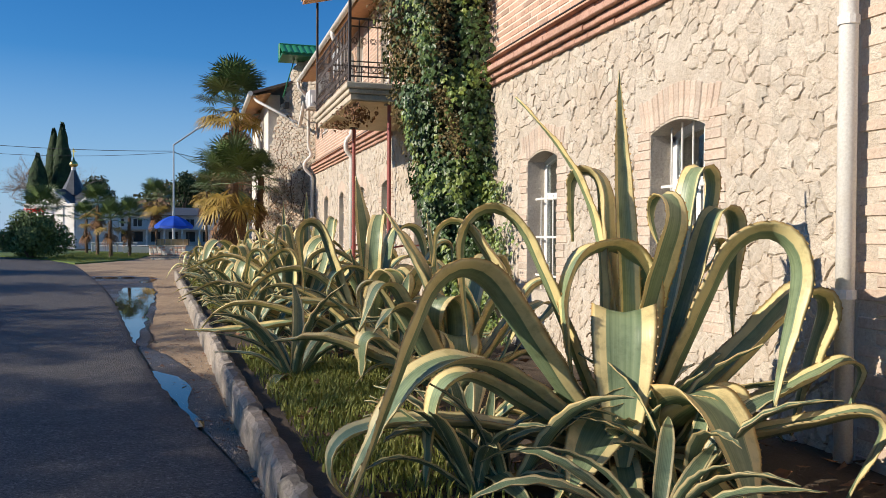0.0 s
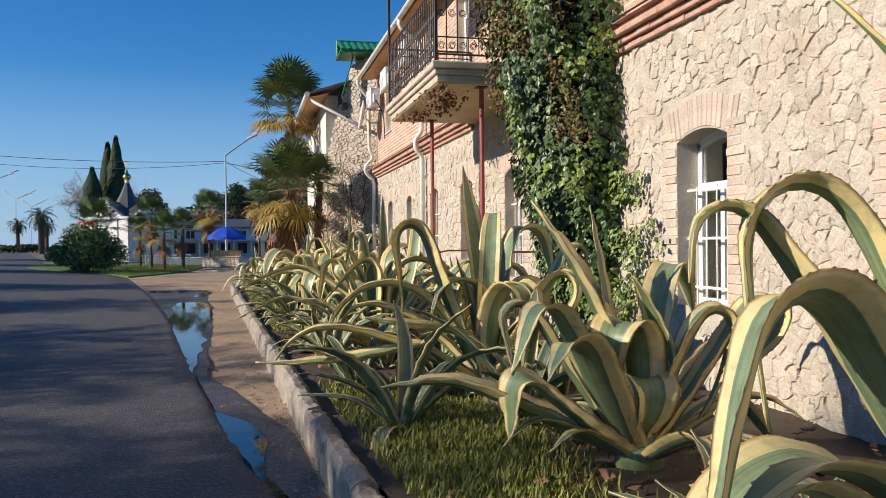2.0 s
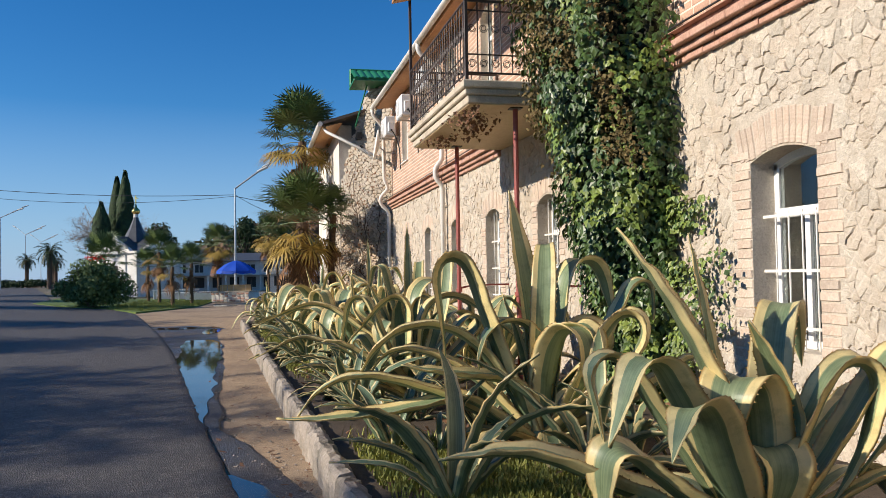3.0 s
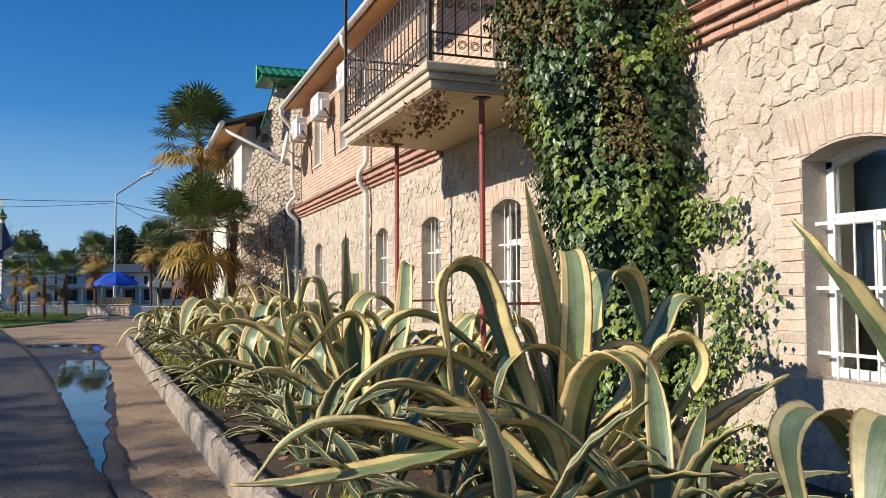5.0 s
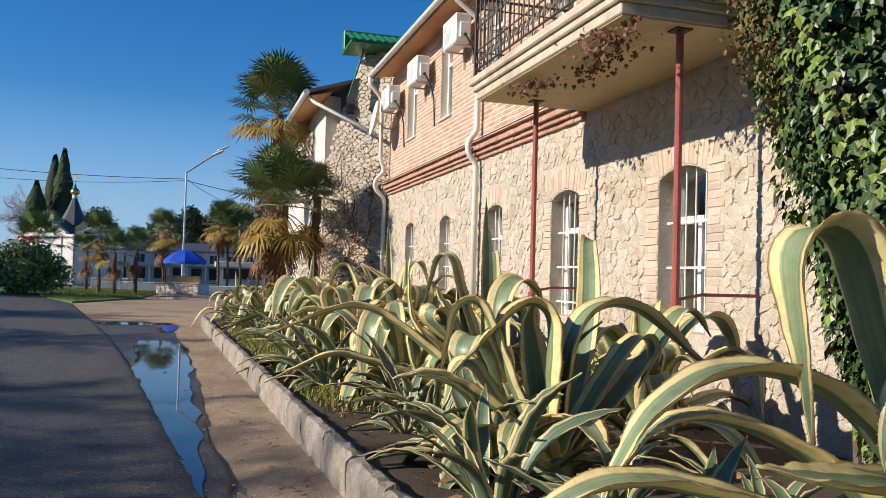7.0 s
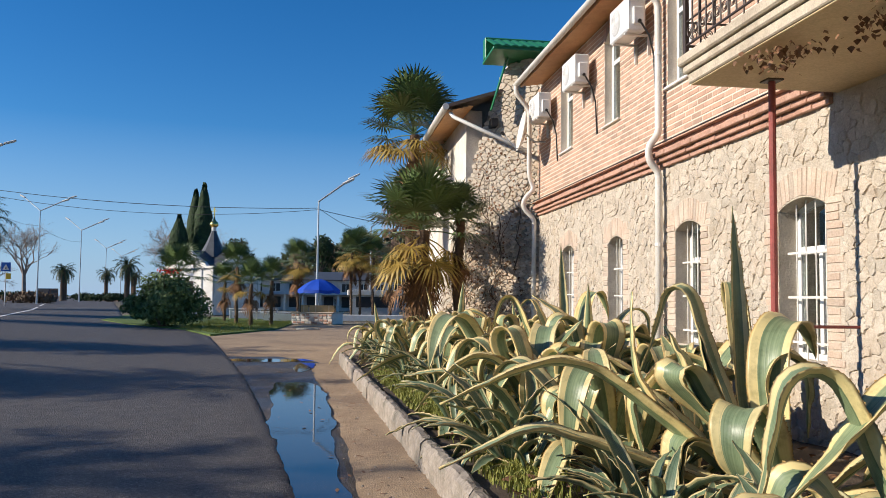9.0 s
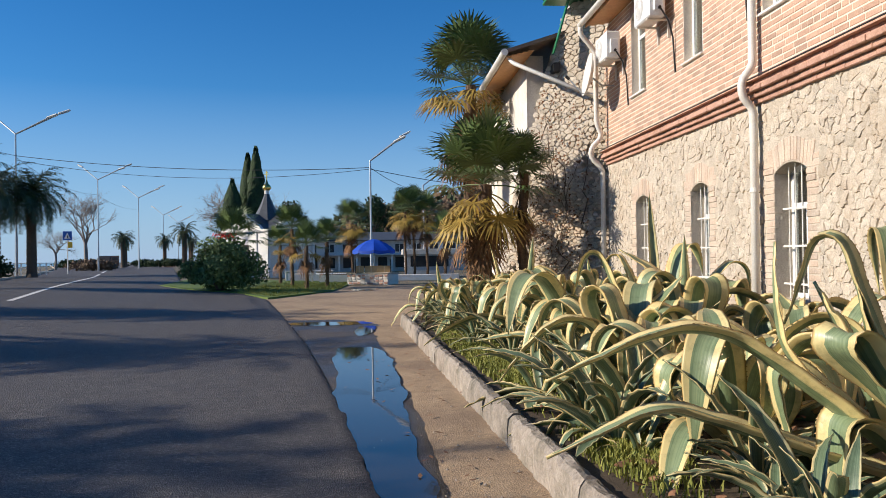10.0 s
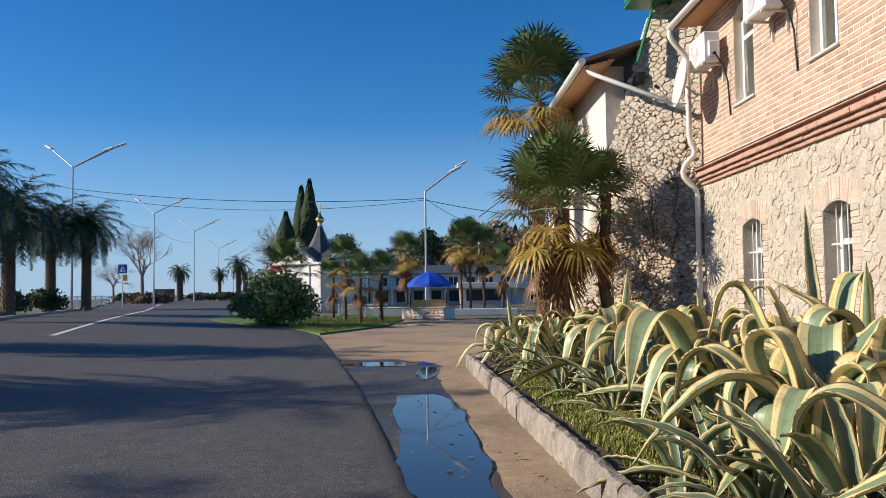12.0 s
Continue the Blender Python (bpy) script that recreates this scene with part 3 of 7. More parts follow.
def window(spec, lower):
    name, y0, y1, z0, crown, rise = spec
    x = WALL + (0.20 if lower else 0.13)
    w = thing(name, "tall white arched window set deep in the wall", "", (WALL, (y0 + y1) / 2, z0), kind="structure")
    inv = Matrix.Translation((-WALL, -(y0 + y1) / 2, -z0))
    def p(n, g, m, lab=""):
        g.v = [tuple(inv @ Vector(q)) for q in g.v]
        return part(n, g, m, w, lab)
    t, n = 0.06, 12
    g = Geo().box(x, y0, z0, x + 0.06, y0 + t, crown - rise, 0.006).box(x, y1 - t, z0, x + 0.06, y1, crown - rise, 0.006).box(x, y0 + t, z0, x + 0.06, y1 - t, z0 + t, 0.006)
    for i in range(n):
        ya, yb = y0 + (y1 - y0) * i / n, y0 + (y1 - y0) * (i + 1) / n
        za, zb = arc_z(ya, y0, y1, crown, rise), arc_z(yb, y0, y1, crown, rise)
        v = [(xx, y, z) for xx in (x, x + 0.06) for y, z in ((ya, za - t), (yb, zb - t), (yb, zb), (ya, za))]
        g.add(v, [(0, 3, 2, 1), (4, 5, 6, 7), (0, 1, 5, 4), (2, 3, 7, 6)])
    zt = z0 + (crown - z0) * 0.66
    g.box(x - 0.006, y0 + t, zt, x + 0.055, y1 - t, zt + 0.075, 0.006)
    ym = (y0 + y1) / 2
    if lower:
        g.box(x - 0.004, ym - 0.028, z0 + t, x + 0.05, ym + 0.028, zt, 0.006)
    else:
        g.box(x - 0.004, y0 + t + 0.22, z0 + t, x + 0.05, y0 + t + 0.27, zt, 0.006)
    p("window_frame", g, PVC)
    panes = [(y0 + t, ym - 0.035, z0 + t, zt), (ym + 0.035, y1 - t, z0 + t, zt)] if lower else [(y0 + t, y0 + t + 0.22, z0 + t, zt), (y0 + t + 0.27, y1 - t, z0 + t, zt)]
    for a, b, c, d in panes:
        ob = p("pane", Geo().box(x + 0.02, a, c, x + 0.026, b, d), GLASS)
        ob.visible_shadow = False
    ob = p("pane", Geo().prism([(y0 + t, zt + 0.075), (y1 - t, zt + 0.075)] + [(y1 - t - (y1 - y0 - 2 * t) * i / 8, arc_z(y1 - t - (y1 - y0 - 2 * t) * i / 8, y0, y1, crown, rise) - t) for i in range(9)], "x", x + 0.02, x + 0.026), GLASS)
    fixed(ob.data)
    ob.visible_shadow = False
    if not lower:
        p("window_sill", Geo().box(WALL - 0.05, y0 - 0.03, z0 - 0.03, x, y1 + 0.03, z0 + 0.004, 0.006), PVC if name != "window_10" else WHITEPAINT)
    if lower:
        gr = thing("window_grille", "white painted iron bars over the arched window", "window bars", (WALL, ym, z0), "window grilles")
        def q(n, g):
            g.v = [tuple(inv @ Vector(a)) for a in g.v]
            part(n, g, WHITEPAINT, gr)
        xb = WALL + 0.10
        for i in range(1, 5):
            y = y0 + (y1 - y0) * i / 5
            top = zt + 0.04 if name == "window_2" else arc_z(y, y0, y1, crown, rise) - 0.005
            q("bar", Geo().tube([(xb, y, z0 + 0.005), (xb, y, top)], 0.008, 6))
        for zz in (0.1, 0.38, 0.66):
            q("cross_bar", Geo().box(xb - 0.006, y0 + 0.002, z0 + (crown - z0) * zz, xb + 0.006, y1 - 0.002, z0 + (crown - z0) * zz + 0.022))


for _s in LOWER:
    window(_s, True)
for _s in UPPER:
    window(_s, False)


# ---- balcony ----
BX0, BY0, BY1, BZ = 2.62, 12.19, 15.62, 3.36


def build_balcony():
    b = thing("balcony", "weathered concrete balcony with a wrought iron railing", "balcony", (WALL, (BY0 + BY1) / 2, BZ))
    inv = Matrix.Translation((-WALL, -(BY0 + BY1) / 2, -BZ))
    def p(n, g, m, lab="", par=None, fix=False):
        g.v = [tuple(inv @ Vector(q)) for q in g.v]
        return part(n, g, m, b if par is None else par, lab, fix=fix)
    p("lower_moulding", Geo().box(BX0 + 0.07, BY0 + 0.07, BZ, WALL - 0.003, BY1 - 0.07, BZ + 0.09, 0.01), CONCRETE)
    p("middle_moulding", Geo().box(BX0 + 0.035, BY0 + 0.035, BZ + 0.091, WALL - 0.003, BY1 - 0.035, BZ + 0.16, 0.012), CONCRETE)
    p("slab", Geo().box(BX0, BY0, BZ + 0.161, WALL - 0.003, BY1, BZ + 0.25, 0.014), CONCRETE, "stained concrete slab")
    p("underside", Geo().box(BX0 + 0.09, BY0 + 0.09, BZ - 0.012, WALL - 0.003, BY1 - 0.09, BZ - 0.002, 0.003), SOFFITPLASTER, "flaking yellow plaster underside")
    zt, zb = BZ + 0.25, BZ + 1.16
    for x, y in ((BX0 + 0.06, BY0 + 0.06), (BX0 + 0.06, BY1 - 0.06), (WALL - 0.06, BY0 + 0.06), (WALL - 0.06, BY1 - 0.06)):
        tall = 5.62 if x < 3 else zb
        p("post", Geo().box(x - 0.02, y - 0.02, zt, x + 0.02, y + 0.02, tall, 0.004), IRON)
    runs = [((BX0 + 0.06, BY0 + 0.06), (BX0 + 0.06, BY1 - 0.06)), ((BX0 + 0.06, BY0 + 0.06), (WALL - 0.06, BY0 + 0.06)), ((BX0 + 0.06, BY1 - 0.06), (WALL - 0.06, BY1 - 0.06))]
    for (xa, ya), (xb, yb) in runs:
        for z, r in ((zb, 0.016), (zt + 0.30, 0.009), (zt + 0.09, 0.012), (zt + 0.80, 0.009)):
            p("rail", Geo().tube([(xa, ya, z), (xb, yb, z)], r, 6), IRON)
        l = math.hypot(xb - xa, yb - ya)
        n = max(3, int(l / 0.125))
        dx, dy = (xb - xa) / l, (yb - ya) / l
        for i in range(1, n):
            s = l * i / n
            x, y = xa + dx * s, ya + dy * s
            p("baluster", Geo().tube([(x, y, zt + 0.09), (x, y, zb)], 0.008, 5), IRON)
        # scrolls between the lower rails and under the top rail
        for i in range(n):
            s = l * (i + 0.5) / n
            g = Geo()
            for cz, sg in ((zt + 0.195, 1), (zt + 0.9 * 0.62 + 0.04, -1)):
                g = Geo()
                pts = []
                for k in range(15):
                    a = sg * k / 14 * 3.6 * math.pi
                    r = 0.052 * (1 - 0.62 * k / 14)
                    pts.append((xa + dx * (s + r * math.cos(a)), ya + dy * (s + r * math.cos(a)), cz + r * math.sin(a)))
                p("scroll", g.tube(pts, 0.005, 4), IRON)
    # canopy over it
    g = Geo().prism([(BX0 - 0.18, 5.62), (BX0 - 0.18, 5.68), (3.66, 5.98), (3.66, 5.92)], "y", BY0 - 0.1, BY1 + 0.15)
    p("canopy", g, WOOD, "thin canopy boarded underneath", fix=True)
    g = Geo().prism([(BX0 - 0.21, 5.684), (BX0 - 0.21, 5.70), (3.66, 6.00), (3.66, 5.984)], "y", BY0 - 0.13, BY1 + 0.18)
    p("canopy_sheet", g, WHITEPAINT, fix=True)
    for y, zlo in ((12.42, 0.19), (15.25, 0.19)):
        c = thing("balcony_prop", "slim iron prop, painted red, under the balcony", "post", (3.30, y, zlo - 0.02), "balcony props")
        part("pole", Geo().tube([(0, 0, 0.0), (0, 0, BZ - zlo - 0.01)], 0.030, 10), REDIRON, c)
        part("collar", Geo().tube([(0, 0, 1.0), (0, 0, 1.05)], 0.044, 10), REDIRON, c)
        part("bracket", Geo().tube([(0.02, 0, 1.06), (0.25, 0.02, 1.10), (0.8, 0.02, 1.10)], 0.014, 6), REDIRON, c)
        part("cap_plate", Geo().box(-0.07, -0.07, BZ - zlo - 0.006, 0.07, 0.07, BZ - zlo + 0.008), IRON, c)


build_balcony()


# ---- pipes and units on the facade ----
def downpipe(pts, label, r=0.05, joints=()):
    d = thing("downpipe", label, "drainpipe", pts[-1], "downpipes")
    o = Vector(pts[-1])
    pts = [Vector(p) - o for p in pts]
    smooth = [pts[0]]
    for a, b, c in zip(pts, pts[1:], pts[2:]):
        k = min(0.09, (b - a).length / 2.2, (c - b).length / 2.2)
        u, w = (a - b).normalized(), (c - b).normalized()
        smooth += [b + u * k, b + (u + w) * k * 0.3, b + w * k]
    smooth.append(pts[-1])
    part("pipe", Geo().tube(smooth, r, 12), WHITEPAINT, d, smooth=True)
    for x, y, z in joints:
        part("clamp", Geo().tube([Vector((x, y, z)) - o, Vector((x, y, z + 0.05)) - o], r + 0.008, 12), WHITEPAINT, d)


downpipe([(3.55, 4.28, EAVE + 0.03), (3.55, 4.28, EAVE - 0.15), (3.87, 4.28, 5.5), (3.87, 4.28, 3.75), (4.0, 4.28, 3.2), (4.0, 4.28, 0.2)], "white painted drainpipe against the stone wall", joints=[(4.0, 4.28, 2.6), (4.0, 4.28, 1.1)])
downpipe([(3.55, 19.30, EAVE + 0.03), (3.55, 19.30, EAVE - 0.15), (4.0, 19.30, 5.55), (4.0, 19.30, 3.70), (3.86, 19.30, 3.58), (3.86, 19.30, 3.34), (4.0, 19.30, 3.22), (4.0, 19.30, 0.2)], "white painted drainpipe bent round the brick course", joints=[(4.0, 19.3, 2.2), (4.0, 19.3, 4.8)])
downpipe([(3.55, 25.85, EAVE + 0.03), (3.55, 25.85, EAVE - 0.12), (3.86, 25.88, 5.55), (3.86, 25.88, 4.1), (3.98, 25.9, 3.85), (3.74, 25.9, 3.6), (3.74, 25.9, 3.42), (3.98, 25.9, 3.2), (3.98, 25.9, 0.2)], "white painted drainpipe at the corner of the building", joints=[(3.98, 25.9, 2.0)])
downpipe([(2.33, 27.25, 5.78), (2.36, 27.1, 5.62), (3.84, 25.93, 4.66)], "white drainpipe slanting from the annex gutter", 0.045)


def air_conditioner(y, z, w=0.74, turned=False):
    a = thing("air_conditioner", "white outdoor air conditioning unit on a wall bracket", "air conditioner", (WALL - 0.02, y, z), "air conditioners")
    d, h = 0.27, 0.50
    part("casing", Geo().box(-0.10 - d, -w / 2, 0, -0.10, w / 2, h, 0.02), PVC, a)
    part("fan_guard", Geo().lathe([(0.19, 0), (0.19, 0.008), (0.17, 0.012), (0.02, 0.014)], 0, 0, 20), GREYWALL, a).matrix_basis = pose(-0.10 - d + 0.004, 0.1, h / 2, 0, -90, 0)
    g = Geo()
    for k in range(5):
        r = 0.03 + 0.034 * k
        pts = [(-0.10 - d - 0.024, 0.1 + r * math.cos(u), h / 2 + r * math.sin(u)) for u in [2 * math.pi * i / 20 for i in range(21)]]
        g.tube(pts, 0.0025, 4, False)
    part("fan_grille", g, PVC, a)
    part("side_cover", Geo().box(-0.10 - d * 0.75, -w / 2 - 0.05, 0.08, -0.14, -w / 2 - 0.002, 0.34, 0.015), PVC, a)
    part("valve", Geo().tube([(-0.22, -w / 2 - 0.09, 0.12), (-0.22, -w / 2 - 0.05, 0.12)], 0.025, 8), BLACK, a)
    for s in (-1, 1):
        part("bracket", Geo().box(-0.10 - d, s * w * 0.32 - 0.015, -0.035, 0.012, s * w * 0.32 + 0.015, -0.003, 0.004).box(-0.03, s * w * 0.32 - 0.015, -0.30, 0.012, s * w * 0.32 + 0.015, -0.036, 0.004), WHITEPAINT, a)
    part("hose", Geo().tube([(-0.2, -w / 2 - 0.07, 0.1), (-0.1, -w / 2 - 0.12, -0.1), (-0.02, -w / 2 - 0.08, -0.35), (-0.0, -w / 2 - 0.1, -0.9)], 0.014, 6), BLACK, a)


air_conditioner(24.95, 5.12)
air_conditioner(22.55, 5.18)
air_conditioner(20.05, 5.26)


def satellite_dish():
    a = thing("satellite_dish", "white satellite dish on a wall bracket", "satellite dish", (3.75, 25.4, 4.92))
    g = Geo()
    prof = [(0.02 + 0.40 * i / 8, 0.10 * (i / 8) ** 2) for i in range(9)]
    g.lathe(prof + [(r, z - 0.012) for r, z in prof[::-1]], 0, 0, 24)
    part("dish", g, WHITEPAINT, a, smooth=True).matrix_basis = pose(-0.10, 0.0, 0.05, 0, -80, -4)
    part("arm", Geo().tube([(-0.08, 0, -0.30), (-0.3, 0.02, -0.3), (-0.55, 0.05, 0.0)], 0.012, 6), GALV, a)
    part("receiver", Geo().tube([(-0.53, 0.05, -0.02), (-0.60, 0.05, 0.04)], 0.03, 8), BLACK, a)
    part("bracket", Geo().tube([(-0.08, 0, 0.0), (0.1, 0, -0.15), (0.352, 0, -0.15)], 0.018, 8), GALV, a)


satellite_dish()


# ---- old tower wall and annex beyond the building ----
TURN = 1.25


def tower_left(z):
    return 2.05 + (3.02 - 2.05) * min(1, max(0, z / 5.6)) ** 1.6 + max(0, z - 5.6) * 0.28


def rubble(name, inside, centre, u0, u1, v0, v1, size, put, depth, material, parent, joined, limit=0, pick=None, flat=1.0, rough=0.35, smear=0.0):
    """Irregular stones over an area: cells of a jittered grid, each a raised block with uneven faces."""
    r = random.Random(11)
    nu, nv = int((u1 - u0) / size), int((v1 - v0) / (size * flat))
    du, dv = (u1 - u0) / nu, (v1 - v0) / nv
    pts = {}
    for j in range(-2, nv + 2):
        for i in range(-2, nu + 2):
            pts[i, j] = (u0 + (i + 0.5 + (0.5 if j % 2 else 0) + r.uniform(-rough, rough)) * du, v0 + (j + 0.5 + r.uniform(-rough, rough)) * dv)
    big = Geo()
    made = 0
    for j in range(nv):
        for i in range(nu):
            c = pts[i, j]
            lim = inside(*c)
            if lim is None:
                continue
            poly = [(c[0] - size, c[1] - size), (c[0] + size, c[1] - size), (c[0] + size, c[1] + size), (c[0] - size, c[1] + size)]
            for dj in (-2, -1, 0, 1, 2):
                for di in (-2, -1, 0, 1, 2):
                    if (di, dj) != (0, 0) and (i + di, j + dj) in pts:
                        o = pts[i + di, j + dj]
                        poly = clip_poly(poly, (c[0] + o[0]) / 2, (c[1] + o[1]) / 2, o[0] - c[0], o[1] - c[1])
            for px, py, nx, ny in lim:
                poly = clip_poly(poly, px, py, nx, ny)
            if len(poly) < 3:
                continue
            if smear and noise.noise((c[0] * 1.7, c[1] * 1.7, 21)) + r.uniform(-0.25, 0.25) > smear:
                continue
            rag = []
            for a, b in zip(poly, poly[1:] + poly[:1]):
                rag.append(a)
                l = math.hypot(b[0] - a[0], b[1] - a[1])
                cuts = 2 if l > size * 0.6 else 1 if l > size * 0.25 else 0
                for m in range(cuts):
                    f = (m + 1) / (cuts + 1)
                    mx, my = a[0] + (b[0] - a[0]) * f, a[1] + (b[1] - a[1]) * f
                    q = noise.noise((mx * 31, my * 31, 1)) * size * 0.3
                    w = noise.noise((mx * 29, my * 29, 8)) * size * 0.3
                    rag.append((mx + q, my + w))
            poly = rag
            cx, cy = sum(p[0] for p in poly) / len(poly), sum(p[1] for p in poly) / len(poly)
            if max(math.hypot(p[0] - cx, p[1] - cy) for p in poly) < 0.03:
                continue
            gap = 1 - 0.006 / size * r.uniform(0.3, 2.0)
            h = depth * r.uniform(0.1, 1.0) ** 0.8 * 1.4
            tx, ty = r.uniform(-0.09, 0.09), r.uniform(-0.09, 0.09)
            ring0 = [(cx + (p[0] - cx) * gap, cy + (p[1] - cy) * gap, 0) for p in poly]
            ring1 = []
            for p in poly:
                k = gap * r.uniform(0.78, 0.96)
                a, b = (p[0] - cx) * k, (p[1] - cy) * k
                ring1.append((cx + a, cy + b, h * r.uniform(0.75, 1.05) + a * tx + b * ty))
            n = len(poly)
            v = ring0 + ring1 + [(cx + r.uniform(-0.02, 0.02), cy + r.uniform(-0.02, 0.02), h * 1.12)]
            f = [(k, (k + 1) % n, n + (k + 1) % n, n + k) for k in range(n)] + [(n + k, n + (k + 1) % n, 2 * n) for k in range(n)]
            if pick and made < limit and pick(*c):
                made += 1
                g = Geo()
                o = put(cx, cy, 0)
                g.add([Vector(put(*p)) - Vector(o) for p in v], f)
                ob = part(name, g, material, parent)
                ob.location = o
            else:
                big.add([put(*p) for p in v], f)
    if big.v:
        ob = part(name + "_field", big, joined, parent)
        ob["kind"] = "stuff"


def build_tower():
    g = Geo()
    n = 14
    left = [(tower_left(7.0 * i / n), 7.0 * i / n - 0.1) for i in range(n + 1)]
    poly = left + [(6.4, 6.9), (6.4, -0.1)]
    g.prism([(x + 0.06, z) for x, z in poly], "y", 26.08, 27.0)
    g.v = [(x, y + max(0, 4.1 - x) * TURN, z) for x, y, z in g.v]
    t = struct("wall_tower", g, MORTAR, "old rubble stone gable wall overgrown at its foot", fix=True)
    g = Geo()
    # tiled coping
    r = tagged(part("tower_roof", Geo().box(2.86, 25.9, 6.86, 6.6, 27.15, 6.92, 0.01), GREENROOF), "green metal tile roof on the old tower wall", "roof", "", "structure")
    k = 0
    while 2.86 + k * 0.19 < 6.6:
        x = 2.86 + k * 0.19
        for row in range(3):
            g = Geo()
            sec = [(x + 0.19 * i / 6, 0.03 * math.sin(math.pi * i / 6)) for i in range(7)]
            y0, y1, z0, z1 = 25.86 + row * 0.3, 26.2 + row * 0.3, 6.93 + row * 0.13, 7.08 + row * 0.13
            v = [(a, y0, z0 + b) for a, b in sec] + [(a, y1, z1 + b) for a, b in sec] + [(a, y0, z0 + b - 0.03) for a, b in sec]
            f = [(i, i + 1, i + 8, i + 7) for i in range(6)] + [(i + 14, i + 15, i + 1, i) for i in range(6)]
            g.add(v, f)
            part("roof_tile", g, GREENROOF, r)
        k += 1
    g = Geo().box(2.86, 26.85, 6.93, 6.6, 27.1, 7.42, 0.02)
    part("ridge", g, GREENROOF, r)
    g = Geo()
    a, b = (tower_left(5.7) - 0.06, 5.7), (tower_left(6.9) - 0.06, 6.88)
    v = [(a[0], 26.55, a[1]), (a[0] - 0.03, 26.55, a[1]), (b[0] - 0.03, 26.45, b[1]), (b[0], 26.45, b[1])]
    g.add(v + [(x, y + 0.2, z) for x, y, z in v], [(0, 1, 2, 3), (7, 6, 5, 4), (0, 4, 5, 1), (2, 6, 7, 3), (1, 5, 6, 2), (0, 3, 7, 4)])
    part("verge_board", g, GREENROOF, r)
    def inside(x, z):
        if not (tower_left(z) < x < 4.06 and 0.1 < z < 6.85):
            return None
        if 3.05 < x < 3.22 and 5.40 < z < 5.62:
            return None
        return [(tower_left(z) - 0.02, z, -1, 0.15), (4.07, 0, 1, 0)]
    face = lambda u, v, h: (u - h * 0.8, 26.078 + (4.1 - u) * TURN - h * 0.8, v)
    rubble("stone", lambda x, z: inside(x, z) if z <= 2.7 + 0.5 * math.sin(x * 5) + (x - 3) * 1.6 else None, None, 1.9, 4.2, 0.1, 6.9, 0.115, face, 0.04, DARKSTONE, t, DARKSTONE_J, 170, lambda x, z: z > 1.2, 0.55, 0.45)
    rubble("pale_stone", lambda x, z: inside(x, z) if not (z <= 2.7 + 0.5 * math.sin(x * 5) + (x - 3) * 1.6) else None, None, 1.9, 4.2, 0.1, 6.9, 0.135, face, 0.02, STONE, t, STONE_J, 120, lambda x, z: True, 0.6, 0.45)
    # no opening is cut: a black block paints the hole's inner shade
    part("putlog_hole", Geo().box(3.06, 27.0, 5.42, 3.20, 27.4, 5.60), BLACK, t)
    # annex with plastered wall and low eaves
    annex = struct("wall_annex", Geo().box(2.62, 27.85, -0.1, 3.0, 36.0, 5.95).box(3.0, 35.6, -0.1, 8.0, 36.0, 5.95), PLASTER, "peeling white plastered wall of the annex")
    g = Geo().prism([(2.02, 5.80), (2.02, 5.88), (5.5, 7.0), (5.5, 6.92)], "y", 27.02, 36.4)
    cover = struct("roof_annex", g, ROOFTIN, "dark weathered roof of the annex", fix=True)
    g = Geo()
    for i in range(5):
        x = 2.05 + 0.118 * i
        g.box(x, 27.06, 5.735 + 0.03 * i, x + 0.112, 36.3, 5.755 + 0.03 * i, 0.004)
    boards = struct("trim_annex_soffit", g, WOOD, "orange wooden eave boards of the annex")
    g = Geo().tube([(2.0, 27.0, 5.82), (2.0, 36.4, 5.82)], 0.075, 12)
    channel = tagged(part("gutter", g, WHITEPAINT), "white gutter along the annex eaves", "gutter")
    for ob in (t, r, annex, cover, boards, channel):
        ob.location.x = 0.2


build_tower()


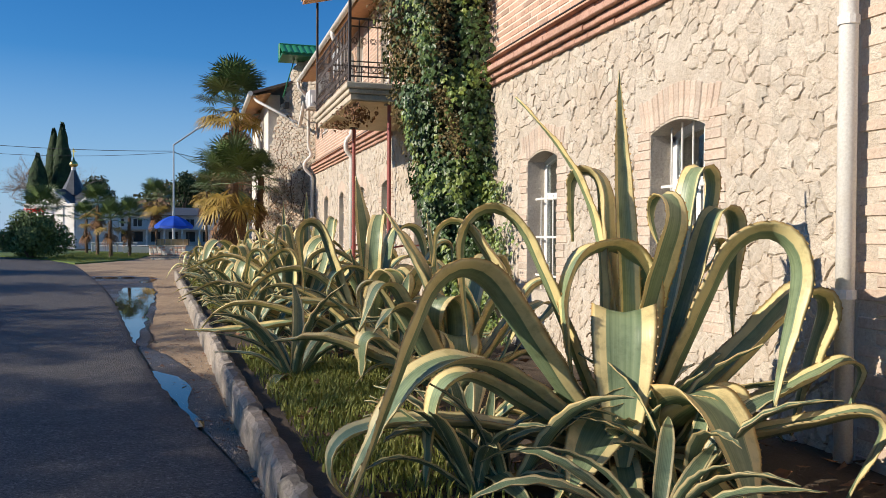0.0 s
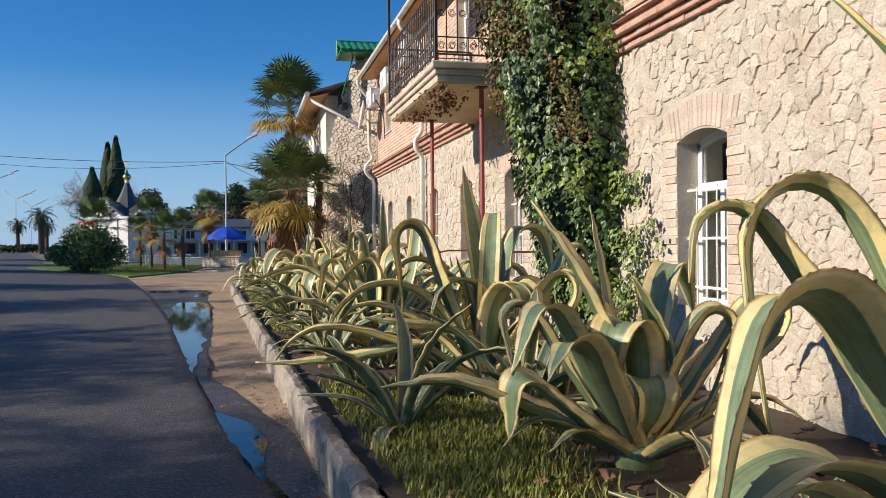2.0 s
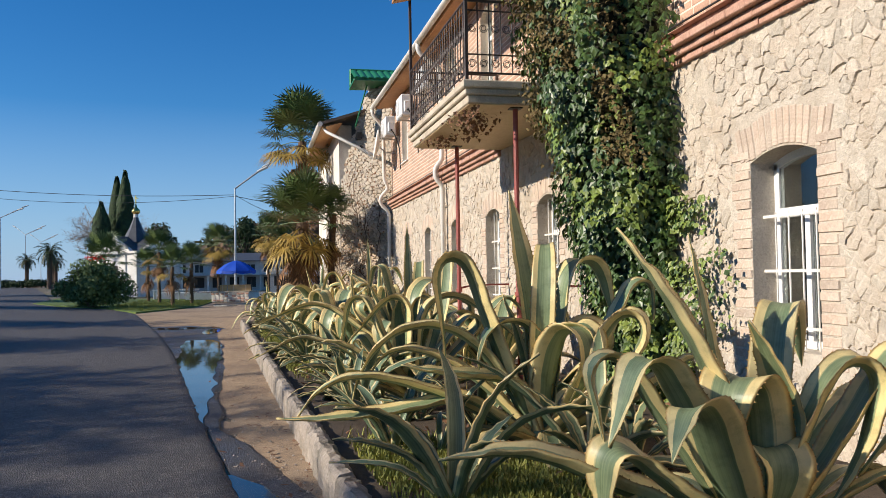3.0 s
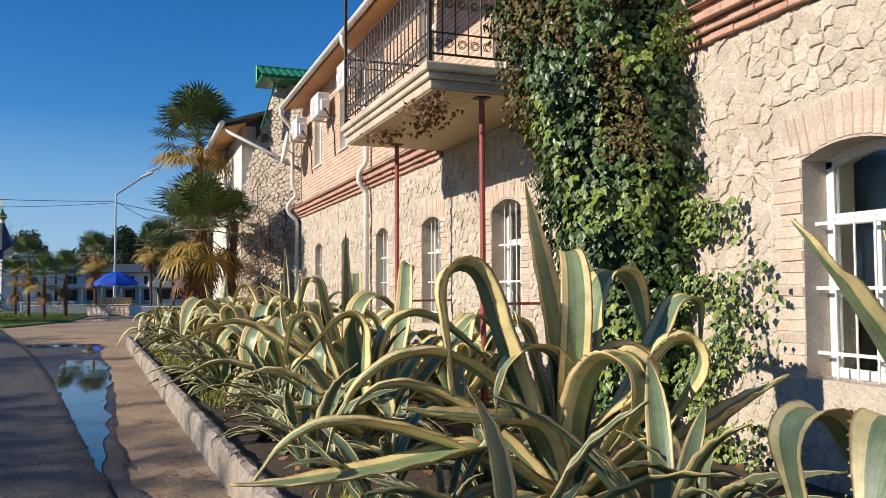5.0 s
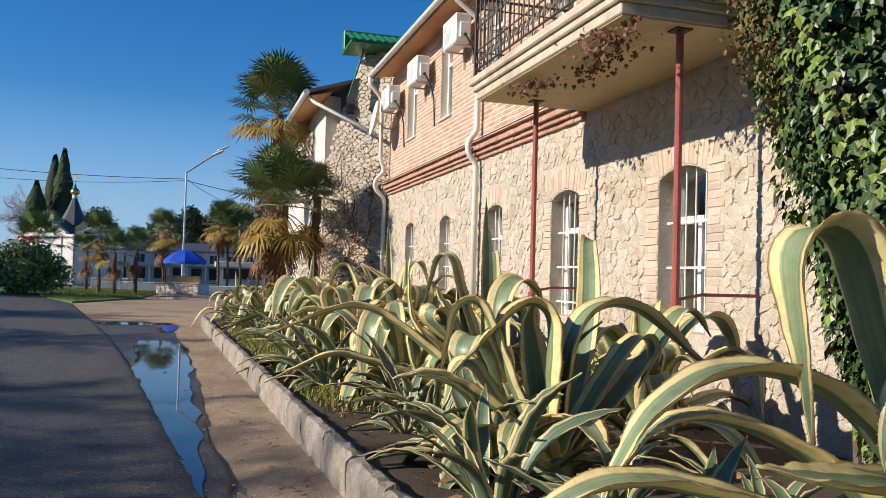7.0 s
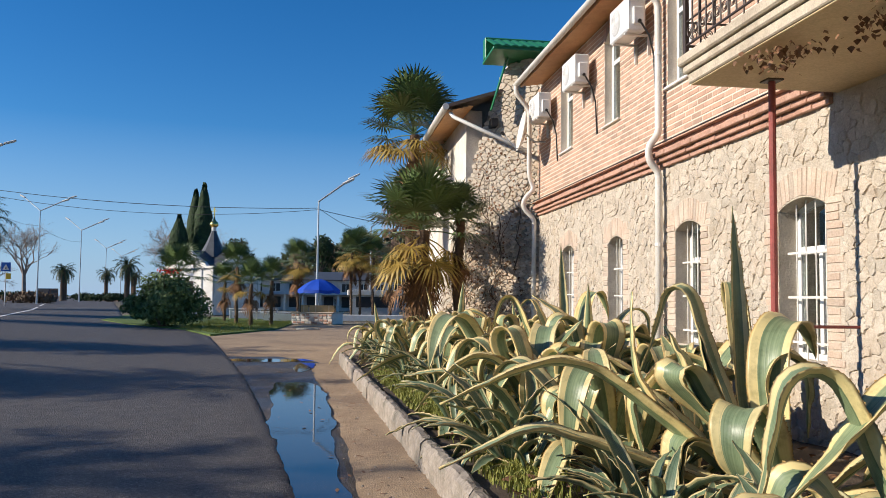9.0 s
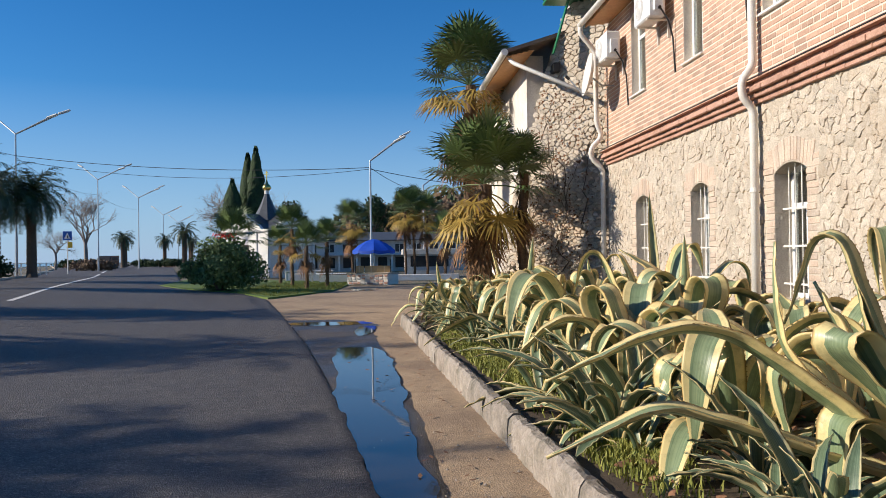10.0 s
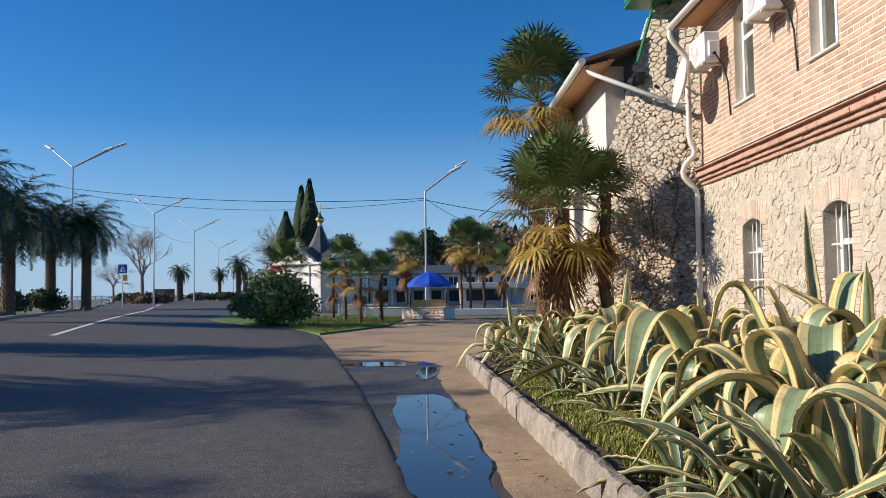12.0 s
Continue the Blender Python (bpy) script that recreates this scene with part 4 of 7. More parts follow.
# ---- agaves ----
def agave_leaf(length, width, rise, arch, at, fold, spread, twist, seed, channel=0.45):
    """One thick channelled leaf in its own frame: it leaves the heart along +x at an angle of rise, arches evenly by one angle
    and folds over by another, at a share of its length and within a spread (degrees)."""
    r = random.Random(seed)
    n = 44 if length > 0.9 else 16
    x, z, a = 0.03, 0.0, radians(rise)
    side = 0.0
    spine = []
    for i in range(n + 1):
        s = i / n
        spine.append((x, side, z, a, s))
        step = length / n
        a -= radians(arch * (0.3 + 1.4 * s) + fold * math.exp(-((s - at) / spread) ** 2) / (1.7725 * spread)) / n
        a = max(a, radians(-140))
        x += step * math.cos(a)
        z += step * math.sin(a)
        side += step * twist * s
    g = Geo()
    cols = (-1.0, -0.86, -0.45, 0.0, 0.45, 0.86, 1.0)
    for x, y, z, a, s in spine:
        base = 0.66 + 0.34 * min(1, s / 0.35)
        w = width * 0.6 * base * (1.0 if s < 0.55 else max(0.012, 1 - ((s - 0.55) / 0.45) ** 1.9))
        th = 0.034 * (1 - 0.75 * s) * width / 0.17 + 0.004
        fo = channel * (1 - 0.55 * s) * (0.5 if s > 0.85 else 1)
        tw = twist * s * 1.3
        nx, nz = -math.sin(a), math.cos(a)
        top, bot = [], []
        for c in cols:
            lat, up = w * c, w * fo * (abs(c) ** 1.5) + 0.004 * math.sin(9 * s * 6 + 3 * c + seed) * abs(c)
            la, ua = lat * math.cos(tw) - up * math.sin(tw), lat * math.sin(tw) + up * math.cos(tw)
            top.append((x + nx * ua, y + la, z + nz * ua))
            t2 = th * (1 - 0.86 * abs(c) ** 1.6)
            ub = ua - t2
            bot.append((x + nx * ub, y + la, z + nz * ub))
        g.v += top + bot[::-1][1:-1]
        us = [(c + 1) / 2 for c in cols]
        g.uv += [(u, s * length) for u in us] + [(u, s * length) for u in us[::-1][1:-1]]
    m = 12
    for i in range(n):
        for k in range(m):
            k2 = (k + 1) % m
            g.f.append((i * m + k, i * m + k2, (i + 1) * m + k2, (i + 1) * m + k))
    g.f.append(tuple(n * m + k for k in range(m)))
    # marginal teeth
    if length > 0.9:
        for i in range(3, n - 2):
            for k, sg in ((0, -1), (6, 1)):
                a, b = Vector(g.v[i * m + k]), Vector(g.v[(i + 1) * m + k])
                c = Vector(g.v[i * m + (1 if k == 0 else 5)])
                out = (a - c).normalized() * r.uniform(0.006, 0.012)
                q = len(g.v)
                g.v += [tuple(a.lerp(b, 0.3)), tuple(a.lerp(b, 0.6)), tuple(a.lerp(b, 0.55) + out)]
                g.uv += [(0.0, 0.0)] * 3
                g.f.append((q, q + 1, q + 2))
    return g


LEAFBANK = {}


def leaf_mesh(kind, k):
    """A small stock of leaf shapes, shared between plants."""
    key = (kind, k)
    if key not in LEAFBANK:
        r = random.Random(k * 31 + {"spear": 1, "up": 2, "arch": 3, "fold": 4, "low": 5, "pup": 6}[kind] * 977)
        u = r.uniform
        if kind == "spear":
            g = agave_leaf(1.6, 0.11, 89 - 4 * (k % 3), 2, 0.5, 0, 0.2, 0.02, k, 1.0)
        elif kind == "up":
            g = agave_leaf(u(1.2, 1.5), u(0.18, 0.24), u(72, 86), u(0, 25), u(0.5, 0.7), u(20, 120), u(0.06, 0.15), u(-0.12, 0.12), k + 50)
        elif kind == "arch":
            g = agave_leaf(u(1.6, 2.1), u(0.17, 0.23), u(52, 80), u(10, 40), u(0.45, 0.68), u(90, 155), u(0.08, 0.2), u(-0.25, 0.25), k + 100)
        elif kind == "fold":
            g = agave_leaf(u(1.4, 1.9), u(0.18, 0.26), u(60, 90), u(0, 25), u(0.48, 0.72), u(140, 195), u(0.06, 0.13), u(-0.2, 0.2), k + 150)
        elif kind == "low":
            g = agave_leaf(u(1.3, 1.9), u(0.15, 0.21), u(22, 48), u(10, 45), u(0.45, 0.8), u(10, 85), u(0.06, 0.2), u(-0.3, 0.3), k + 200)
        else:
            g = agave_leaf(u(0.42, 0.75), u(0.05, 0.085), u(20, 78), u(20, 70), u(0.4, 0.7), u(0, 50), 0.15, u(-0.3, 0.3), k + 250)
        LEAFBANK[key] = g.mesh("leaf", PUPLEAF if kind == "pup" else AGAVE, True)
    return LEAFBANK[key]


def agave_plant(x, y, size=1.0, z=0.16):
    """The heart of an agave, onto which its leaves are set."""
    a = thing("agave", "large variegated agave with arching cream-edged leaves" if size > 0.75 else "smaller variegated agave with cream-edged leaves", "agave", (x, y, z), "agaves in the bed")
    a.scale = (size,) * 3
    heart = Geo().lathe([(0.10, -0.06), (0.14, 0.02), (0.12, 0.14), (0.05, 0.24)], 0, 0, 10)
    heart.uv = [(0.5, 0)] * len(heart.v)
    part("heart", heart, AGAVE, a, smooth=True)
    return a


def grow(plant, leaves, seed):
    """Leaves given one by one: azimuth, length, width, rise, arch, where it folds, by how much, within what spread, sideways sweep."""
    for k, (az, length, width, rise, arch, at, fold, spread, twist) in enumerate(leaves):
        straight = abs(fold) < 30 and arch < 20
        g = agave_leaf(length, width * (0.6 if straight and width < 0.19 else 1.0), rise, arch, at, fold, spread, twist, seed + k, 0.7 if straight else 0.42)
        ob = part("leaf", g, AGAVE, plant, smooth=True)
        ob.matrix_basis = pose(0, 0, 0.06, 0, 0, az)


def underleaves(plant, seed, n):
    """Low and withered leaves round the foot."""
    r = random.Random(seed)
    off = r.uniform(0, 360)
    for i in range(n):
        ob = part("leaf", leaf_mesh("low", r.randrange(10)), AGAVE, plant)
        ob.matrix_basis = pose(0, 0, 0.03, r.uniform(-9, 9), r.uniform(-5, 5), off + 360 * (i + r.uniform(-0.3, 0.3)) / n) @ Matrix.Scale(r.uniform(0.5, 0.75), 4)


def agave(x, y, size=1.0, seed=0, counts=(1, 7, 11, 4)):
    r = random.Random(seed)
    a = agave_plant(x, y, size)
    turn = r.uniform(0, 360)
    for kind, n in (("spear", 1 if seed % 5 < 2 else 0), ("up", counts[0]), ("arch", counts[1]), ("fold", counts[2]), ("low", counts[3])):
        off = r.uniform(0, 360)
        for i in range(n):
            ob = part("leaf", leaf_mesh(kind, r.randrange(12)), AGAVE, a)
            az = turn + off + 360 * (i + r.uniform(-0.35, 0.35)) / n
            ob.matrix_basis = pose(0, 0, 0.03 if kind == "low" else 0.08, r.uniform(-9, 9), r.uniform(-5, 5), az) @ Matrix.Scale(r.uniform(0.8, 1.12), 4)
    return a


# the plants nearest the walk
_a = agave_plant(2.8, 4.58)
grow(_a, [
    (85, 2.14, 0.17, 97, -13, 0.40, 21, 0.10, 0.01), (154, 2.13, 0.15, 90, 28, 0.71, 17, 0.13, 0.01), (242, 1.80, 0.27, 84, 12, 0.50, 160, 0.09, 0.0), (141, 2.06, 0.26, 86, -3, 0.79, 180, 0.06, -0.01),
    (174, 2.16, 0.22, 100, -21, 0.60, 215, 0.19, 0.12), (159, 1.91, 0.24, 58, 1, 0.85, 147, 0.07, -0.01), (160, 2.42, 0.16, 70, 13, 0.66, 155, 0.09, 0.10), (182, 2.60, 0.21, 50, -9, 0.56, 118, 0.08, 0.45)], 40)
grow(_a, [
    (194, 2.04, 0.21, 37, 9, 0.63, 89, 0.16, -0.04), (185, 1.76, 0.2, 31, -2, 0.64, 116, 0.09, 0.05), (186, 2.01, 0.19, 23, 46, 0.84, 118, 0.09, 0.00), (296, 0.96, 0.3, 44, 11, 0.77, 138, 0.12, 0.10),
    (331, 2.40, 0.23, 65, -11, 0.62, 176, 0.10, -0.27), (359, 1.92, 0.24, 64, -14, 0.76, 227, 0.10, 0.36), (341, 2.21, 0.28, 41, -22, 0.63, 160, 0.05, 0.06), (110, 1.88, 0.16, 100, -18, 0.81, 225, 0.09, -0.13)], 48)
grow(_a, [
    (11, 2.59, 0.14, 68, -23, 0.68, 182, 0.05, 0.08), (4, 2.31, 0.17, 63, -23, 0.67, 171, 0.05, 0.01), (316, 1.75, 0.19, 18, -3, 0.73, 135, 0.05, 0.01), (332, 1.61, 0.19, 25, -12, 0.81, 143, 0.05, 0.05)], 56)
grow(_a, [(283, 1.40, 0.31, 50, 15, 0.5, 95, 0.14, -0.15), (231, 1.02, 0.25, 82, 46, 0.28, 82, 0.13, -0.20)], 70)
underleaves(_a, 1, 9)
_a = agave_plant(2.5, 6.65)
grow(_a, [
    (148, 1.55, 0.21, 81, 16, 0.44, 11, 0.09, 0.00), (120, 1.42, 0.13, 78, 7, 0.59, -8, 0.20, -0.00), (172, 1.55, 0.17, 53, -13, 0.71, 164, 0.07, -0.00), (193, 1.45, 0.22, 59, 3, 0.72, 122, 0.06, 0.01),
    (217, 1.26, 0.25, 100, 19, 0.67, 216, 0.17, -0.17), (268, 1.01, 0.26, 100, 21, 0.51, 211, 0.17, -0.09), (184, 1.16, 0.24, 36, -8, 0.69, 132, 0.06, -0.20), (211, 1.35, 0.22, 49, -1, 0.73, 81, 0.11, 0.29)], 80)
grow(_a, [
    (339, 1.66, 0.2, 75, 47, 0.57, 151, 0.07, 0.04), (346, 1.85, 0.18, 53, -17, 0.63, 195, 0.09, 0.05), (43, 1.85, 0.17, 72, 20, 0.66, 107, 0.15, 0.01), (5, 1.06, 0.2, 68, -23, 0.54, -34, 0.10, 0.06),
    (167, 1.47, 0.2, 25, 5, 0.73, 26, 0.10, -0.01), (19, 1.36, 0.17, 47, 36, 0.86, 70, 0.07, 0.00)], 88)
grow(_a, [(283, 0.93, 0.26, 100, 20, 0.51, 206, 0.15, -0.11)], 110)
underleaves(_a, 2, 8)
_a = agave_plant(2.34, 9.05)
grow(_a, [
    (114, 1.87, 0.2, 91, 32, 0.78, -15, 0.13, -0.00), (172, 2.25, 0.26, 67, -12, 0.67, 171, 0.07, 0.11), (124, 1.12, 0.15, 79, 10, 0.68, 4, 0.23, -0.01), (189, 1.49, 0.16, 100, 37, 0.68, 158, 0.25, 0.01),
    (318, 1.91, 0.27, 93, 92, 0.58, 241, 0.17, 0.16), (330, 2.07, 0.23, 59, -15, 0.57, 191, 0.09, 0.05), (19, 2.02, 0.2, 78, -17, 0.70, 171, 0.12, -0.09), (74, 1.99, 0.15, 100, 6, 0.73, 131, 0.22, -0.12)], 120)
grow(_a, [
    (349, 1.73, 0.22, 55, -18, 0.81, 160, 0.07, 0.12), (334, 1.40, 0.22, 27, 14, 0.46, -18, 0.13, 0.00), (195, 1.33, 0.22, 67, -14, 0.37, 65, 0.09, -0.14), (170, 2.05, 0.2, 68, 66, 0.61, 82, 0.26, -0.01),
    (186, 1.95, 0.2, 33, -23, 0.33, 49, 0.05, -0.11), (176, 1.94, 0.2, 32, 40, 0.83, 59, 0.17, 0.00), (165, 1.54, 0.2, 54, 68, 0.86, 54, 0.12, 0.00), (307, 0.94, 0.2, 42, -2, 0.71, 129, 0.11, 0.03)], 128)
grow(_a, [(297, 1.62, 0.27, 90, 80, 0.61, 149, 0.13, 0.07)], 150)
underleaves(_a, 3, 8)
_a = agave_plant(1.84, 11.45)
grow(_a, [
    (178, 1.20, 0.2, 52, 50, 0.80, 21, 0.08, 0.01), (166, 1.73, 0.21, 91, -2, 0.59, 140, 0.09, -0.00), (359, 2.03, 0.21, 85, 4, 0.52, 120, 0.15, -0.02), (35, 2.15, 0.14, 54, -23, 0.80, 156, 0.05, 0.41),
    (111, 1.04, 0.22, 73, -8, 0.86, -33, 0.05, -0.03), (160, 1.15, 0.18, 47, -19, 0.70, 135, 0.06, -0.43), (204, 1.06, 0.18, 33, 30, 0.79, 57, 0.15, -0.00), (8, 1.42, 0.18, 58, 20, 0.75, 155, 0.08, -0.00)], 160)
grow(_a, [
    (159, 1.82, 0.18, 66, -9, 0.63, 151, 0.07, -0.02), (9, 1.75, 0.2, 41, -13, 0.82, 99, 0.07, 0.08), (269, 0.92, 0.18, 71, 33, 0.40, 68, 0.25, -0.04), (221, 0.90, 0.2, 49, 31, 0.62, 65, 0.17, 0.09)], 168)
underleaves(_a, 4, 6)
_a = agave_plant(2.35, 13.55)
grow(_a, [
    (104, 1.98, 0.18, 61, 3, 0.33, -25, 0.05, -0.07), (169, 2.38, 0.22, 39, 7, 0.64, 57, 0.11, -0.00), (170, 2.17, 0.2, 20, 7, 0.70, 39, 0.05, -0.01), (178, 1.23, 0.25, 40, 5, 0.60, 124, 0.05, -0.07),
    (156, 1.67, 0.15, 37, -23, 0.66, -34, 0.08, -0.00), (138, 2.21, 0.15, 63, -23, 0.68, 149, 0.05, -0.17), (147, 1.30, 0.24, 46, 9, 0.39, -27, 0.06, -0.02), (191, 1.75, 0.24, 50, -23, 0.65, 208, 0.05, -0.10)], 200)
grow(_a, [
    (139, 1.25, 0.2, 47, -2, 0.37, -31, 0.06, 0.01), (85, 2.25, 0.14, 51, -23, 0.79, 155, 0.08, -0.19), (29, 1.99, 0.22, 100, 22, 0.57, 114, 0.19, 0.26), (348, 1.62, 0.22, 100, -5, 0.62, 192, 0.14, 0.21),
    (220, 1.54, 0.24, 61, 27, 0.64, 168, 0.17, 0.01), (157, 1.61, 0.18, 40, -3, 0.65, 143, 0.05, -0.32)], 208)
grow(_a, [(180, 1.22, 0.26, 39, 4, 0.59, 125, 0.05, -0.15)], 230)
underleaves(_a, 5, 6)
_a = agave_plant(2.35, 18.0)
grow(_a, [
    (83, 1.94, 0.15, 82, 2, 0.78, -8, 0.05, 0.04), (259, 1.38, 0.22, 73, -8, 0.71, 76, 0.06, -0.04), (348, 1.65, 0.16, 85, 24, 0.64, 146, 0.16, 0.00), (14, 2.07, 0.11, 60, 24, 0.76, 129, 0.11, 0.06),
    (344, 1.85, 0.2, 38, -7, 0.77, 146, 0.10, 0.02), (165, 2.11, 0.2, 64, -10, 0.69, 146, 0.06, 0.01), (176, 1.53, 0.16, 48, 15, 0.83, 123, 0.05, -0.01), (193, 2.20, 0.2, 41, 88, 0.71, 70, 0.09, 0.28)], 240)
grow(_a, [
    (334, 1.03, 0.16, 58, 60, 0.53, 23, 0.15, -0.01), (142, 1.57, 0.18, 78, 19, 0.86, 115, 0.05, 0.01), (38, 1.99, 0.18, 78, 19, 0.76, 127, 0.12, 0.01)], 248)
underleaves(_a, 6, 6)


def pup(x, y, size, seed):
    r = random.Random(seed)
    a = thing("agave_pup", "young agave offset with narrow striped leaves", "agave", (x, y, 0.16), "agave offsets")
    n = r.randint(9, 15)
    for i in range(n):
        ob = part("leaf", leaf_mesh("pup", r.randrange(14)), AGAVE, a)
        ob.matrix_basis = pose(0, 0, 0.01, r.uniform(-15, 15), 0, 360 * (i + r.uniform(-0.4, 0.4)) / n) @ Matrix.Scale(size * r.uniform(0.8, 1.2), 4)


BIG = [(3.0, 12.4, 0.8, 5), (1.75, 14.9, 0.85, 7), (1.62, 16.5, 1.0, 8),
       (2.8, 15.9, 0.9, 9), (2.45, 17.6, 1.0, 10), (1.65, 18.5, 0.95, 12), (2.8, 19.4, 0.95, 13), (1.83, 20.9, 1.0, 14), (2.75, 21.7, 0.95, 15), (1.75, 22.6, 0.95, 16),
       (1.15, 24.0, 0.85, 17), (2.2, 24.1, 0.98, 18), (1.25, 25.3, 0.85, 19), (2.0, 25.7, 0.9, 20), (0.8, 26.4, 0.78, 21), (1.5, 26.6, 0.85, 22), (3.1, 24.4, 0.9, 23), (3.3, 17.2, 0.85, 24), (3.6, 2.7, 0.74, 25), (2.6, 26.5, 0.85, 26)]
for _x, _y, _s, _k in BIG:
    agave(_x, _y, _s, _k)
_r = random.Random(5)
for _i in range(52):
    _y = 7.6 + 19.0 * (_i + _r.random()) / 52
    pup(kerb_x(_y) + (0.85 if 17.4 < _y < 21.4 else 0.5) + abs(_r.gauss(0, 0.6)), _y, _r.uniform(0.75, 1.4), 300 + _i)
for _i in range(7):
    pup(1.5 + _r.random() * 1.6, 3.6 + 1.2 * _r.random(), _r.uniform(0.9, 1.3), 400 + _i)


# ---- small plants in the bed ----
def blades(name, label, spots, count, h, material, category="grass", z=0.19):
    g = Geo()
    r = random.Random(9)
    for _ in range(count):
        cx, cy, sx, sy = r.choice(spots)
        x, y = cx + r.gauss(0, sx), cy + r.gauss(0, sy)
        if x < kerb_x(y) + 0.24:
            continue
        a, k = r.uniform(0, 6.28), r.uniform(0.5, 1.2) * h
        dx, dy = math.cos(a), math.sin(a)
        l = r.uniform(0.1, 0.8) * k
        w = 0.006
        zz = z + 0.04 * noise.noise((x, y, 3))
        g.add([(x - dy * w, y + dx * w, zz), (x + dy * w, y - dx * w, zz), (x + dx * l * 0.5 + dy * w * 0.7, y + dy * l * 0.5 - dx * w * 0.7, zz + k * 0.7), (x + dx * l * 0.5 - dy * w * 0.7, y + dy * l * 0.5 + dx * w * 0.7, zz + k * 0.7), (x + dx * l, y + dy * l, zz + k)], [(0, 1, 2, 3), (3, 2, 4)])
    tagged(part(name, g, material), label, category, "", "stuff")


blades("grass", "short yellow-green grass in the planting bed", [(1.55, 6.6, 0.25, 0.5), (1.7, 7.4, 0.3, 0.5), (1.6, 5.2, 0.25, 0.6), (1.9, 8.0, 0.3, 0.3), (1.0, 21.5, 0.2, 1.0), (1.1, 20.0, 0.2, 0.6), (1.3, 8.8, 0.2, 0.4), (0.72, 20.4, 0.16, 0.8), (0.85, 18.2, 0.16, 0.7), (1.05, 15.0, 0.15, 0.5), (0.7, 22.3, 0.15, 0.6)], 32000, 0.075, GRASS)


def litter():
    g = Geo()
    r = random.Random(21)
    for _ in range(1500):
        y = r.uniform(3, 27)
        x = kerb_x(y) + 0.25 + r.random() * (3.0 if y < 25 else 1.5)
        s, a, t = r.uniform(0.02, 0.06), r.uniform(0, 6.28), r.uniform(-0.5, 0.5)
        z = 0.2 + 0.05 * r.random()
        c, n = math.cos(a) * s, math.sin(a) * s
        g.add([(x - c, y - n, z), (x + n * 0.5, y - c * 0.5, z + t * s), (x + c, y + n, z + s * 0.4), (x - n * 0.5, y + c * 0.5, z - t * s)], [(0, 1, 2), (0, 2, 3)])
    tagged(part("leaf_litter", g, DRYLEAF), "dry brown leaves lying in the bed", "leaf litter", "", "stuff")


litter()


# ---- ivy ----
def ivy_half(z):
    """Middle, half width and depth of the ivy column at a height."""
    pts = [(0.2, 10.8, 0.35, 0.30), (0.9, 10.75, 0.55, 0.5), (1.6, 10.85, 0.72, 0.65), (2.4, 10.88, 0.88, 0.8), (3.2, 11.05, 1.0, 0.95), (4.0, 11.2, 1.1, 1.05), (5.0, 11.25, 1.12, 1.0), (6.0, 11.3, 1.1, 0.95), (6.8, 11.3, 1.0, 0.8)]
    for a, b in zip(pts, pts[1:]):
        if z <= b[0]:
            s = (z - a[0]) / (b[0] - a[0])
            return [a[k] + (b[k] - a[k]) * s for k in (1, 2, 3)]
    return pts[-1][1:]


def leaf5(g, c, n, up, s):
    """A small lobed leaf of four triangles, folded at its rib."""
    n = n.normalized()
    t = up - n * up.dot(n)
    if t.length < 1e-3:
        t = n.orthogonal()
    t.normalize()
    b = n.cross(t)
    p = [c - t * 0.1 * s, c + b * 0.52 * s + t * 0.25 * s - n * 0.12 * s, c + b * 0.3 * s + t * 0.5 * s, c + t * 1.0 * s - n * 0.1 * s, c - b * 0.3 * s + t * 0.5 * s, c - b * 0.52 * s + t * 0.25 * s - n * 0.12 * s]
    g.add(p, [(0, 1, 2, 3), (0, 3, 4, 5)])


